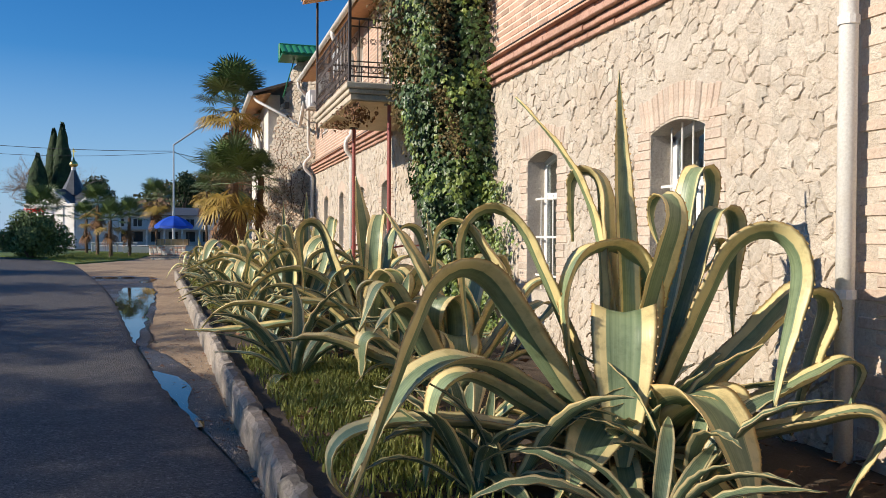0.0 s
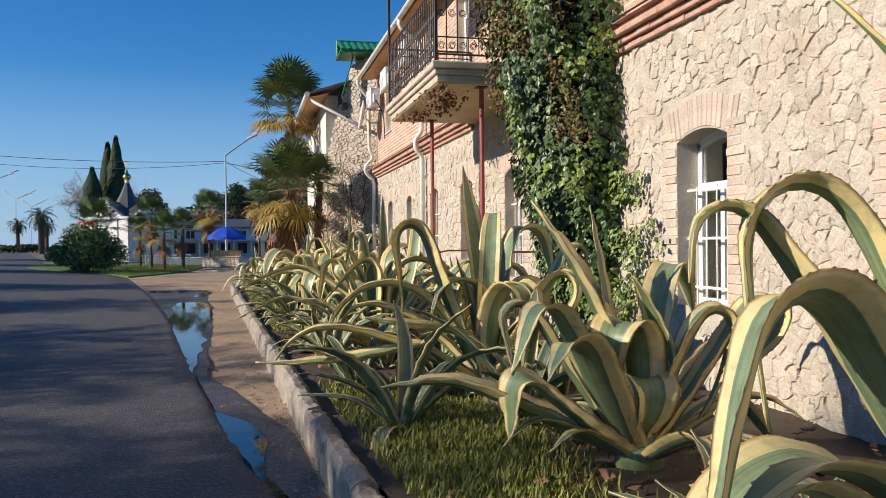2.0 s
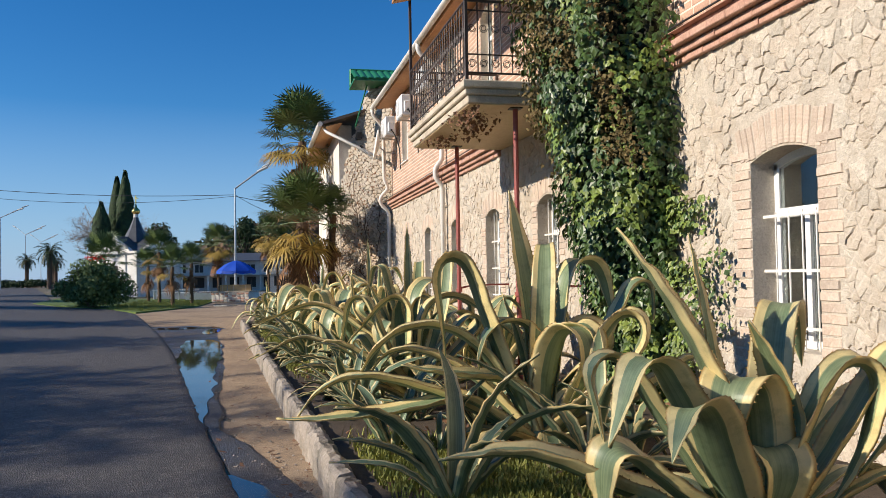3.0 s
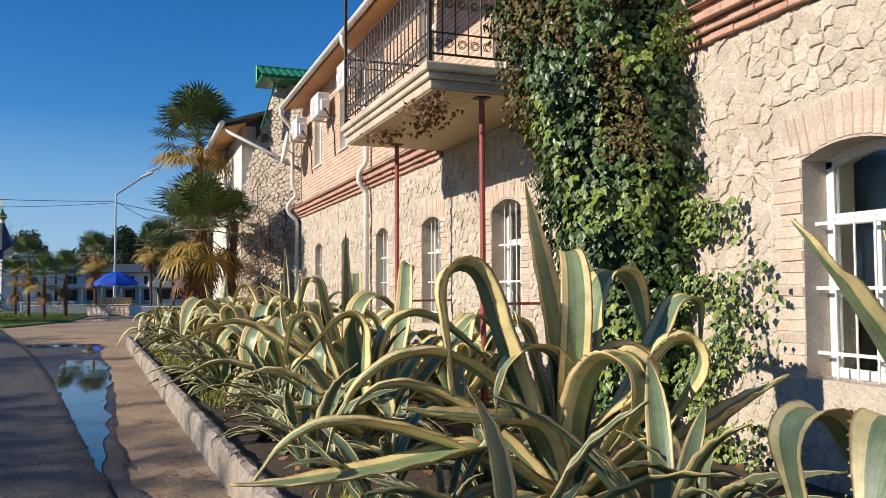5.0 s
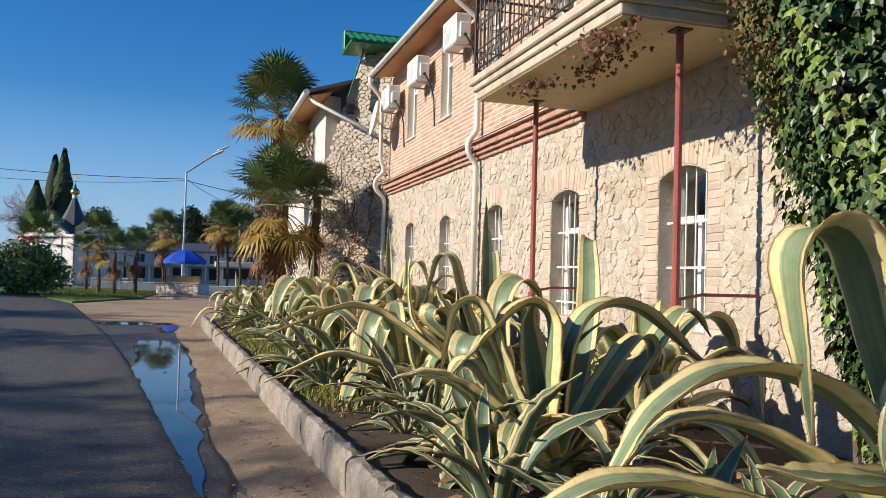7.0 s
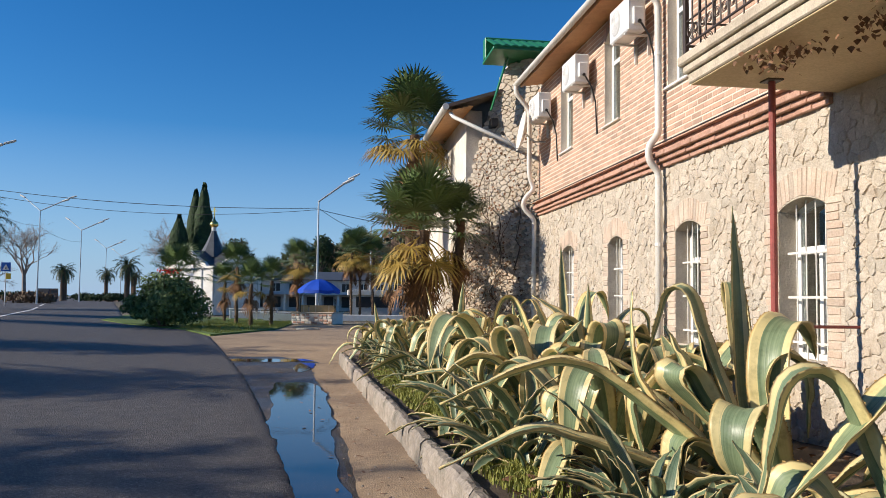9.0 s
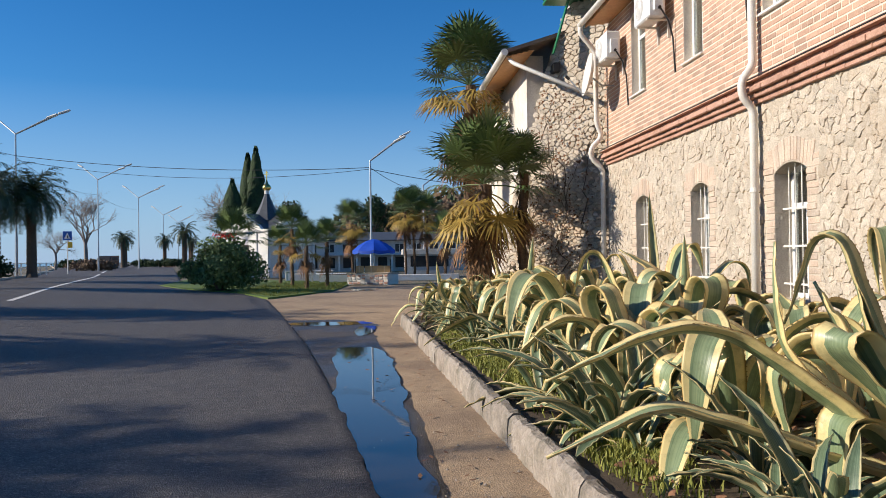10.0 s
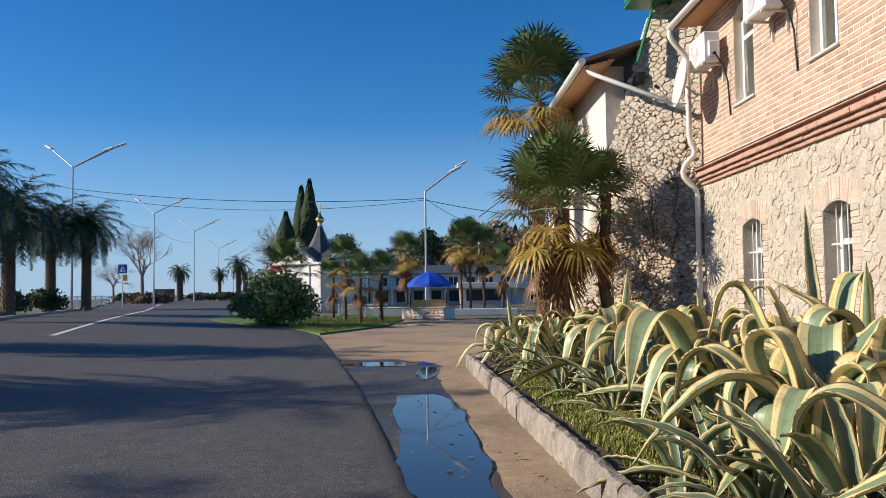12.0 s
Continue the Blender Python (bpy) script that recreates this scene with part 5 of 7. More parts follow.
def build_ivy():
    r = random.Random(3)
    iv = thing("ivy", "dense dark green ivy with brown flower heads climbing the wall", "ivy", (WALL, 11.1, 0.2))
    o = Vector((WALL, 11.1, 0.2))
    body, dark, young, bloom = Geo(), Geo(), Geo(), Geo()
    # near-black shell behind the leaves: the ivy's inner shade as colour
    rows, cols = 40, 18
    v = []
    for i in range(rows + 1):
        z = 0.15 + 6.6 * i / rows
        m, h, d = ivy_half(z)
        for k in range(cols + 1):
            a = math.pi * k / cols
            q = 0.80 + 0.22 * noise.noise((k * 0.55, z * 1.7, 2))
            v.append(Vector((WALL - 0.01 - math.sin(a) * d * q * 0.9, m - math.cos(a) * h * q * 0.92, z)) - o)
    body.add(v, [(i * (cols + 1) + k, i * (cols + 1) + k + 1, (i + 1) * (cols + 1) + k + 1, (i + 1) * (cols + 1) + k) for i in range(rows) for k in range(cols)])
    part("shade_shell", body, mat("ivy_shade_stems", (0.012, 0.016, 0.007), (0.03, 0.032, 0.015), scale=6, bumpy=0.9), iv, "dark shell behind the leaves, with the ivy's inner shade in its colour")
    for _ in range(20000):
        z = 0.15 + 6.7 * r.random()
        m, h, d = ivy_half(z)
        a = math.pi * r.random()
        q = 0.80 + 0.22 * noise.noise((a / math.pi * cols * 0.55, z * 1.7, 2)) + r.uniform(-0.06, 0.24) ** 1
        lump = 1 + 0.16 * noise.noise((a * 3, z * 2.4, 7))
        n = Vector((-math.sin(a) ** 1.6 - 0.06, -math.cos(a) * 0.95, r.uniform(0.0, 0.6))) + Vector((r.gauss(0, 0.28), r.gauss(0, 0.24), r.gauss(0, 0.3)))
        c = Vector((WALL - 0.03 - math.sin(a) * d * q * lump, m - math.cos(a) * h * q * lump, z)) - o
        t = noise.noise((a * 2.2, z * 1.1, 11))
        s = r.uniform(0.04, 0.09)
        up = Vector((r.gauss(0, 0.5), r.gauss(0, 0.5), -1))
        if t + 0.05 * (z - 3.6) > 0.02 and z > 2.4 and r.random() < 0.8:
            for _k in range(3):
                leaf5(bloom, c + Vector((r.gauss(-0.03, 0.05), r.gauss(0, 0.05), r.gauss(0, 0.05))), n + Vector((r.gauss(0, 0.8), r.gauss(0, 0.8), r.gauss(0, 0.8))), up, s * 0.55)
        elif noise.noise((a * 2.5, z * 1.6, 31)) > 0.14 and r.random() < 0.75:
            leaf5(young, c, n, up, s)
        else:
            leaf5(dark, c, n, up, s)
    # thin creepers over the wall to either side, and along the balcony's underside
    for _ in range(2300):
        y = 10.25 - abs(r.gauss(0, 0.42))
        z = 0.2 + 1.9 * r.random() ** 1.2 * (1 if y > 9.5 else 0.75)
        if y < 9.12 and z > 0.8:
            continue
        if noise.noise((y * 2.2, z * 2.2, 6)) < -0.12:
            continue
        c = Vector((WALL - 0.06 - 0.10 * r.random(), y, z)) - o
        leaf5(young if r.random() < 0.75 else dark, c, Vector((-1, r.gauss(0, 0.6), r.uniform(0, 0.9))), Vector((0, r.gauss(0, 0.6), -1)), r.uniform(0.03, 0.065))
    for k in range(12):
        y, z = r.uniform(11.4, 12.2), r.uniform(2.9, 3.3)
        yy, zz = y, z
        for _ in range(24):
            yy += r.uniform(-0.015, 0.025)
            zz += r.uniform(-0.04, 0.02)
            leaf5(young if r.random() < 0.4 else dark, Vector((WALL - 0.07 - 0.16 * r.random(), yy, zz)) - o, Vector((-1, r.gauss(0, 0.5), r.uniform(0, 0.7))), Vector((0, r.gauss(0, 0.5), -1)), r.uniform(0.04, 0.075))
    part("foliage", dark, IVYLEAF, iv)
    part("young_foliage", young, IVYYOUNG, iv, "bright yellow-green young leaves")
    part("bloom", bloom, IVYBERRY, iv, "brown-green flower heads")
    dead = Geo()
    for _ in range(360):
        y, x = r.choice([(13.0, 3.0), (13.6, 3.1), (14.4, 2.9), (12.6, 2.75)])
        leaf5(dead, Vector((x + r.gauss(0, 0.11), y + r.gauss(0, 0.2), BZ - 0.03 - abs(r.gauss(0, 0.06)))) - o, Vector((r.gauss(0, 1), r.gauss(0, 1), r.gauss(0, 1))), Vector((0, 0, -1)), r.uniform(0.03, 0.06))
    part("dead_creeper", dead, DRYLEAF, iv, "withered brown creeper under the balcony")
    stems = Geo()
    for k in range(8):
        y = 10.85 + 0.05 * k
        stems.tube([Vector((WALL - 0.12 - 0.05 * (k % 3), y + 0.05 * math.sin(k + j), 0.15 + 0.35 * j)) - o for j in range(5)], 0.03, 6)
    part("stemwork", stems, BARK, iv)


build_ivy()


# ---- palms ----
def fan_leaf(g, base, d, size, r, droop):
    """A pleated fan of narrow segments on a stalk."""
    d = d.normalized()
    side = d.cross(Vector((0, 0, 1)))
    if side.length < 0.05:
        side = Vector((1, 0, 0))
    side.normalize()
    up = side.cross(d)
    hub = base + d * size * 0.95 + Vector((0, 0, -droop * 0.1))
    g.tube([base, (base + hub) / 2 + up * 0.04, hub], 0.014, 4, True)
    n = 32
    for i in range(n):
        w = radians(-125 + 250 * i / (n - 1))
        l = size * (0.62 + 0.2 * math.cos(w * 0.7)) * r.uniform(0.9, 1.08)
        v = d * math.cos(w) + side * math.sin(w)
        q = side * math.cos(w) - d * math.sin(w)
        mid = hub + v * l * 0.6 + up * 0.06 * size * (1 if i % 2 else -0.3)
        tip = hub + v * l + Vector((0, 0, -droop * l * r.uniform(0.25, 0.6)))
        wd = 0.031 * size
        g.add([hub - q * 0.006, hub + q * 0.006, mid + q * wd, mid - q * wd, tip], [(0, 1, 2, 3), (3, 2, 4)])


def fan_palm(x, y, h, size, seed, yellow=8, dead=14, leaves=30, label="fan palm with a shaggy fibrous trunk and yellowing lower leaves", trunk_r=0.15, group="fan palms"):
    r = random.Random(seed)
    p = thing("fan_palm", label, "palm tree", (x, y, gz(x, y) - 0.02), group)
    pts = [(0.04 * math.sin(k), 0.04 * math.cos(k * 1.3), h * k / 8) for k in range(9)]
    part("trunk", Geo().tube(pts, trunk_r * 1.1, 12, True, trunk_r * 0.9), PALMFIBRE, p)
    fib = Geo()
    for _ in range(int(240 * min(1.6, h / 2.5))):
        z, a = h * r.random() ** 0.7, r.uniform(0, 6.28)
        b = Vector((trunk_r * math.cos(a), trunk_r * math.sin(a), z))
        o = Vector((math.cos(a), math.sin(a), 0)) * r.uniform(0.03, 0.10)
        q = Vector((-math.sin(a), math.cos(a), 0)) * 0.02
        fib.add([b - q, b + q, b + o + Vector((0, 0, -r.uniform(0.05, 0.22)))], [(0, 1, 2)])
    part("trunk_fibre", fib, PALMFIBRE, p)
    live, yel, ded = Geo(), Geo(), Geo()
    top = Vector((0, 0, h))
    for i in range(leaves):
        e = radians(-5 + 90 * (i / leaves) ** 0.8)
        a = i * 2.399 + r.uniform(-0.2, 0.2)
        fan_leaf(live, top + Vector((0, 0, 0.15 * i / leaves)), Vector((math.cos(a) * math.cos(e), math.sin(a) * math.cos(e), math.sin(e))), size * r.uniform(0.8, 1.05), r, 0.35)
    for i in range(yellow):
        e, a = radians(r.uniform(-42, -8)), 6.28 * (i + r.random() * 0.6) / yellow
        fan_leaf(yel, top - Vector((0, 0, 0.1)), Vector((math.cos(a) * math.cos(e), math.sin(a) * math.cos(e), math.sin(e))), size * r.uniform(0.75, 0.95), r, 0.7)
    for i in range(dead):
        e, a = radians(r.uniform(-80, -50)), 6.28 * (i + r.random() * 0.6) / dead
        fan_leaf(ded, top - Vector((0, 0, 0.25 + 0.2 * h * r.random())), Vector((math.cos(a) * math.cos(e), math.sin(a) * math.cos(e), math.sin(e))), size * r.uniform(0.5, 0.75), r, 1.0)
    part("crown", live, FAN, p)
    if yellow:
        part("yellow_foliage", yel, FANYELLOW, p, "yellowed lower fan leaves")
    if dead:
        part("dead_foliage", ded, FANDEAD, p, "hanging dead brown leaves")
    return p


fan_palm(1.62, 26.4, 2.95, 1.0, 1, 9, 12, 27)
fan_palm(1.88, 31.0, 5.95, 1.15, 2, 8, 30, 27, "tall fan palm with a skirt of dead leaves")
fan_palm(2.45, 26.5, 3.2, 0.5, 3, 0, 6, 16, "slender fan palm growing against the old wall", 0.10)


def feather_palm(x, y, h, size, seed, leaves=64, group="date palms along the road"):
    r = random.Random(seed)
    p = thing("date_palm", "stout date palm with a dense crown of drooping fronds", "palm tree", (x, y, gz(x, y) - 0.02), group)
    g = Geo()
    g.lathe([(0.42, 0), (0.34, 0.4), (0.30, h * 0.5), (0.32, h * 0.8), (0.46, h * 0.93), (0.3, h)], 0, 0, 14)
    part("trunk", g, BARK, p)
    sc = Geo()
    for k in range(int(h / 0.16)):
        for j in range(9):
            a = 6.283 * (j + 0.5 * (k % 2)) / 9
            z = 0.1 + k * 0.16
            rad = 0.31 if z < h * 0.8 else 0.40
            c = Vector((rad * math.cos(a), rad * math.sin(a), z))
            q = Vector((-math.sin(a), math.cos(a), 0)) * 0.08
            o = Vector((math.cos(a), math.sin(a), 0)) * 0.07
            sc.add([c - q, c + q, c + o + Vector((0, 0, 0.14)), c + Vector((0, 0, -0.08)) + o * 0.2], [(0, 1, 2), (0, 3, 1), (0, 2, 3), (1, 3, 2)])
    part("trunk_bark", sc, PALMFIBRE, p)
    cr = Geo()
    for i in range(leaves):
        f = i / leaves
        e = radians(82 - 118 * f ** 0.9)
        a = i * 2.399 + r.uniform(-0.2, 0.2)
        L = size * r.uniform(0.85, 1.1)
        d = Vector((math.cos(a), math.sin(a), 0))
        q = Vector((-math.sin(a), math.cos(a), 0))
        pts, el = [Vector((0, 0, h)) + d * 0.15], e
        n = 12
        for k in range(n):
            pts.append(pts[-1] + (d * math.cos(el) + Vector((0, 0, math.sin(el)))) * (L / n))
            el -= radians(7.5 + 3 * f)
            el = max(el, radians(-84))
        cr.tube(pts, 0.028, 4, False, 0.005)
        m = 26
        for k in range(2, m + 1):
            s = k / m * n
            j = min(int(s), n - 1)
            c = pts[j].lerp(pts[j + 1], s - j)
            t = (pts[j + 1] - pts[j]).normalized()
            ll = size * 0.17 * (0.45 + math.sin(math.pi * min(1, k / m * 0.92 + 0.05))) * r.uniform(0.85, 1.1)
            for sg in (-1, 1):
                v = (q * sg * 0.75 + t * 0.55 + Vector((0, 0, r.uniform(-0.5, 0.35)))).normalized()
                tip = c + v * ll + Vector((0, 0, -0.10 * ll))
                cr.add([c - t * 0.045, c + t * 0.045, tip], [(0, 1, 2)])
    part("crown", cr, FEATHER, p)
    return p


PALMS = [(-22.2, 53.6, 5.4, 3.0, 1), (-26.5, 67.6, 6.0, 3.1, 2), (-25.0, 69.8, 6.0, 3.1, 3), (-19.5, 44.5, 5.4, 3.0, 4)]
PALMS += [(-18.6, 31.0, 5.6, 3.0, 5), (-18.4, 22.5, 5.8, 3.3, 6), (-18.3, 15.2, 6.2, 2.8, 12), (-18.2, 11.6, 6.6, 3.2, 7), (-17.8, 6.1, 7.6, 3.4, 8), (-18.0, 2.9, 7.3, 3.4, 9), (-18.0, -0.5, 7.2, 3.4, 10), (-18.0, -4.1, 7.0, 3.4, 11)]
for _x, _y, _h, _s, _k in PALMS:
    feather_palm(_x, _y, _h, _s, _k)


# ---- shrubs and trees ----
def leaf_cloud(g, r, centre, rad, count, size, lumps=14, flat=0.0):
    """Leaves over an uneven mass of lumps."""
    c = Vector(centre)
    ls = []
    for _ in range(lumps):
        a, e = r.uniform(0, 6.28), r.uniform(-0.75, 1.3)
        k = r.uniform(0.3, 0.72)
        ls.append((c + Vector((rad[0] * k * math.cos(a) * math.cos(e), rad[1] * k * math.sin(a) * math.cos(e), rad[2] * k * math.sin(e))), r.uniform(0.28, 0.5)))
    for _ in range(count):
        o, k = r.choice(ls)
        a, e = r.uniform(0, 6.28), math.asin(r.uniform(-0.6, 1))
        n = Vector((math.cos(a) * math.cos(e), math.sin(a) * math.cos(e), math.sin(e)))
        p = o + Vector((n.x * rad[0] * k, n.y * rad[1] * k, n.z * rad[2] * k)) * r.uniform(0.7, 1.08)
        leaf5(g, p, n + Vector((r.gauss(0, 0.5), r.gauss(0, 0.5), r.gauss(0, 0.5))), Vector((r.gauss(0, 1), r.gauss(0, 1), r.gauss(0.3, 0.8))), size * r.uniform(0.6, 1.3))


def shrub(x, y, rad, count, size, label, material=BUSH, seed=1, flowers=0, group="", name="bush"):
    r = random.Random(seed)
    s = thing(name, label, name, (x, y, gz(x, y) - 0.02), group)
    st = Geo()
    for k in range(9):
        a = 0.7 * k
        st.tube([(0.1 * math.cos(a), 0.1 * math.sin(a), 0), (rad[0] * 0.3 * math.cos(a), rad[1] * 0.3 * math.sin(a), rad[2] * 0.6), (rad[0] * 0.6 * math.cos(a), rad[1] * 0.6 * math.sin(a), rad[2] * 1.3)], 0.03, 5, True, 0.008)
    part("stemwork", st, BARK, s)
    g = Geo()
    leaf_cloud(g, r, (0, 0, rad[2] * 0.62), rad, count, size, 30)
    part("foliage", g, material, s)
    if flowers:
        f = Geo()
        for _ in range(flowers):
            leaf5(f, Vector((r.gauss(0.2, 0.25), r.gauss(-0.3, 0.2), rad[2] * 1.62 + r.gauss(0, 0.08))), Vector((r.gauss(0, 1), r.gauss(0, 1), 1)), Vector((1, 0, 0)), 0.10)
        part("blossom", f, REDFLOWER, s, "bright red flowers")
    return s


shrub(-7.4, 46.0, (1.8, 1.6, 1.5), 12000, 0.13, "large dense green oleander bush by the road", seed=4, flowers=60)
for _k, (_x, _y) in enumerate([(-22.5, 47.5), (-24.5, 54), (-26.2, 61), (-26.8, 67.5)]):
    shrub(_x, _y, (1.7, 1.5, 1.0), 1500, 0.2, "clipped dark green roadside hedge bush", seed=20 + _k, group="roadside hedge", material=CYPRESS)


def cypress(x, y, h, w, seed):
    r = random.Random(seed)
    t = thing("cypress", "tall narrow dark cypress", "tree", (x, y, gz(x, y) - 0.02), "cypresses")
    part("trunk", Geo().tube([(0, 0, 0), (0, 0, h * 0.5), (0, 0, h * 0.9)], 0.2, 8, True, 0.05), BARK, t)
    g = Geo()
    for _ in range(4200):
        f = r.random()
        z = h * (0.06 + 0.94 * f)
        rr = w * min(1, 0.35 + f * 2.2) * (1 - f ** 4.5) ** 0.8 * (1 + 0.35 * noise.noise((f * 9, r.random() * 2, seed)))
        a = r.uniform(0, 6.28)
        p = Vector((rr * math.cos(a), rr * math.sin(a), z)) * 1.0
        leaf5(g, p, Vector((math.cos(a), math.sin(a), 0.25)), Vector((r.gauss(0, 0.2), r.gauss(0, 0.2), 1)), r.uniform(0.25, 0.5))
    part("crown", g, CYPRESS, t)


cypress(-12.7, 88, 10.9, 0.85, 1)
cypress(-11.8, 87, 11.4, 0.85, 2)
cypress(-13.8, 86, 8.2, 1.0, 3)


def bare_tree(x, y, h, spread, seed, label="leafless grey tree with a fine twiggy crown"):
    r = random.Random(seed)
    t = thing("bare_tree", label, "tree", (x, y, gz(x, y) - 0.02), "bare trees")
    trunk, limbs, twigs = Geo(), Geo(), Geo()
    trunk.tube([(0, 0, 0), (0.1, 0, h * 0.15), (0, 0.1, h * 0.32)], h * 0.028, 8, True, h * 0.02)
    def grow(p, d, l, rad, depth):
        q = p + d * l
        m = p + d * l * 0.5 + Vector((r.gauss(0, 0.05), r.gauss(0, 0.05), 0.05)) * l
        (limbs if depth > 2 else twigs).tube([p, m, q], rad, 4 if depth > 1 else 3, False, rad * 0.6)
        if depth == 0:
            return
        for _ in range(r.choice((2, 3, 3) if depth > 1 else (3, 3, 4))):
            k = Vector((r.gauss(0, 1), r.gauss(0, 1), r.gauss(0.25, 0.7)))
            nd = (d + k * 0.55 * spread).normalized()
            grow(q if r.random() < 0.6 else m, nd, l * r.uniform(0.62, 0.82), rad * 0.58, depth - 1)
    for k in range(5):
        a = 1.256 * k + r.random()
        grow(Vector((0, 0.1, h * 0.3)), Vector((math.cos(a) * 0.6 * spread, math.sin(a) * 0.6 * spread, 1)).normalized(), h * 0.21, h * 0.013, 6)
    part("trunk", trunk, GREYBARK, t)
    part("branchwork", limbs, GREYBARK, t)
    part("twigwork", twigs, GREYBARK, t)


bare_tree(-14.0, 94, 11.6, 1.6, 2)
bare_tree(-38, 118, 11.0, 0.9, 5)
bare_tree(-44, 124, 7.0, 1.2, 6)


def round_tree(x, y, h, rad, seed, material=CYPRESS, label="dark evergreen tree behind the buildings", z=None):
    r = random.Random(seed)
    t = thing("tree", label, "tree", (x, y, gz(x, y) - 0.02 if z is None else z), "background trees")
    tr = Geo().tube([(0, 0, 0), (0.1, 0, h * 0.4), (0, 0, h * 0.75)], 0.28, 8, True, 0.12)
    for k in range(6):
        a = k * 1.05
        tr.tube([(0, 0, h * 0.45), (rad * 0.3 * math.cos(a), rad * 0.3 * math.sin(a), h * 0.6), (rad * 0.6 * math.cos(a), rad * 0.6 * math.sin(a), h * 0.75)], 0.1, 5, True, 0.04)
    part("trunk", tr, BARK, t)
    g = Geo()
    leaf_cloud(g, r, (0, 0, h * 0.66), (rad, rad, h * 0.34), 2600, rad * 0.11, 18)
    part("crown", g, material, t)


round_tree(-1.2, 128, 10.8, 2.9, 1)
round_tree(3.9, 138, 11.9, 2.5, 2)
round_tree(-9.9, 98, 7.4, 2.3, 3, label="dark pine tree behind the chapel")
round_tree(6.5, 105, 8.5, 3.2, 4, FARBROWN, "russet autumn tree behind the palms")
round_tree(10.5, 110, 8.5, 3.4, 5, FARBROWN, "russet autumn tree behind the palms")

for _x, _y, _h, _s, _k, _yl in [(-3.95, 48.9, 2.1, 0.75, 31, 2), (-3.1, 50.6, 2.3, 0.8, 32, 0), (-5.0, 52.5, 3.0, 0.85, 33, 3), (-7.6, 50.5, 2.4, 1.1, 34, 0), (-5.9, 55, 2.2, 0.8, 35, 2),
                                (1.3, 66, 4.6, 1.05, 36, 9), (2.0, 68, 5.0, 1.05, 37, 6), (2.8, 66, 4.3, 1.0, 38, 9), (-2.4, 68, 4.0, 1.1, 39, 12), (3.7, 62, 3.0, 0.9, 40, 4)]:
    fan_palm(_x, _y, _h, _s, _k, _yl, 6, 16, "small fan palm with a slim brown trunk", 0.08, "park palms")
for _k, (_x, _y) in enumerate([(-43, 150), (-45, 158), (-40, 165), (-38, 178), (-41, 190), (-36, 200), (-26, 120)]):
    feather_palm(_x, _y, 5.0, 2.2, 60 + _k, 26, "far promenade palms")


# ---- street furniture ----
def street_lamp(x, y, h, arms, label, turn=0.0):
    """A steel mast with slanting arms and long lamp heads. arms: (azimuth, reach, rise, lit head)."""
    s = thing("street_lamp", label, "street lamp", (x, y, gz(x, y) - 0.02), "street lamps")
    part("mast", Geo().tube([(0, 0, 0), (0, 0, 3.0), (0, 0, 3.01), (0, 0, h)], 0.10, 10, True, 0.055), GALV, s)
    part("base_flange", Geo().lathe([(0.2, 0), (0.2, 0.03), (0.13, 0.06)], 0, 0, 10), GALV, s)
    for az, reach, rise, head in arms:
        a = radians(az)
        dx, dy = math.cos(a), math.sin(a)
        arm = part("arm", Geo().tube([(0, 0, h - 0.05), (dx * reach, dy * reach, h + rise)], 0.055, 6), GALV, s)
        if head:
            u = Vector((dx, dy, rise / reach * 0.7)).normalized()
            m = Matrix.Translation(Vector((dx * reach, dy * reach, h + rise)) + u * 0.3) @ u.to_track_quat("X", "Z").to_matrix().to_4x4()
            part("lamp_head", Geo().box(-0.42, -0.13, -0.03, 0.42, 0.13, 0.09, 0.04, m).box(-0.32, -0.10, -0.06, 0.30, 0.10, -0.031, 0.01, m), WHITEPAINT, s)
    return s


for _x, _y in ((-25.9, 69.5), (-31.4, 103), (-34.7, 130), (-43, 176), (-48, 209)):
    street_lamp(_x, _y, 10.2, [(150, 2.4, 1.5, True), (12, 2.9, 1.5, True), (-14, 2.6, 1.0, True)], "tall galvanised street lamp with three slanting arms")
street_lamp(-1.0, 62.8, 7.8, [(14, 2.1, 1.6, True), (-12, 1.7, 1.15, True)], "galvanised street lamp with two arms by the stall")
street_lamp(3.3, 79.0, 7.6, [(14, 2.1, 1.5, True)], "galvanised street lamp behind the palms")


def wire(a, b, sag, r=0.012):
    a, b = Vector(a), Vector(b)
    pts = [a.lerp(b, i / 16) - Vector((0, 0, sag * 4 * (i / 16) * (1 - i / 16))) for i in range(17)]
    tagged(part("overhead_wire", Geo().tube(pts, r, 4), BLACK), "thin black overhead wire between street lamps", "wire", "overhead wires")


wire((-25.9, 69.5, 9.0), (-1.0, 62.8, 7.3), 0.5, 0.02)
wire((-25.9, 69.5, 8.7), (-1.0, 62.8, 7.2), 0.9, 0.015)
wire((-1.0, 62.8, 7.3), (3.3, 79.0, 7.0), 0.3, 0.02)
wire((-1.0, 62.8, 7.2), (16.0, 70.0, 6.2), 0.5, 0.02)
wire((-22.0, 30.0, 9.2), (-25.9, 69.5, 9.0), 0.6, 0.02)
wire((-25.9, 69.5, 8.9), (-31.5, 103, 8.9), 0.7, 0.015)
wire((-31.5, 103, 8.9), (-34.8, 130, 8.9), 0.5, 0.015)


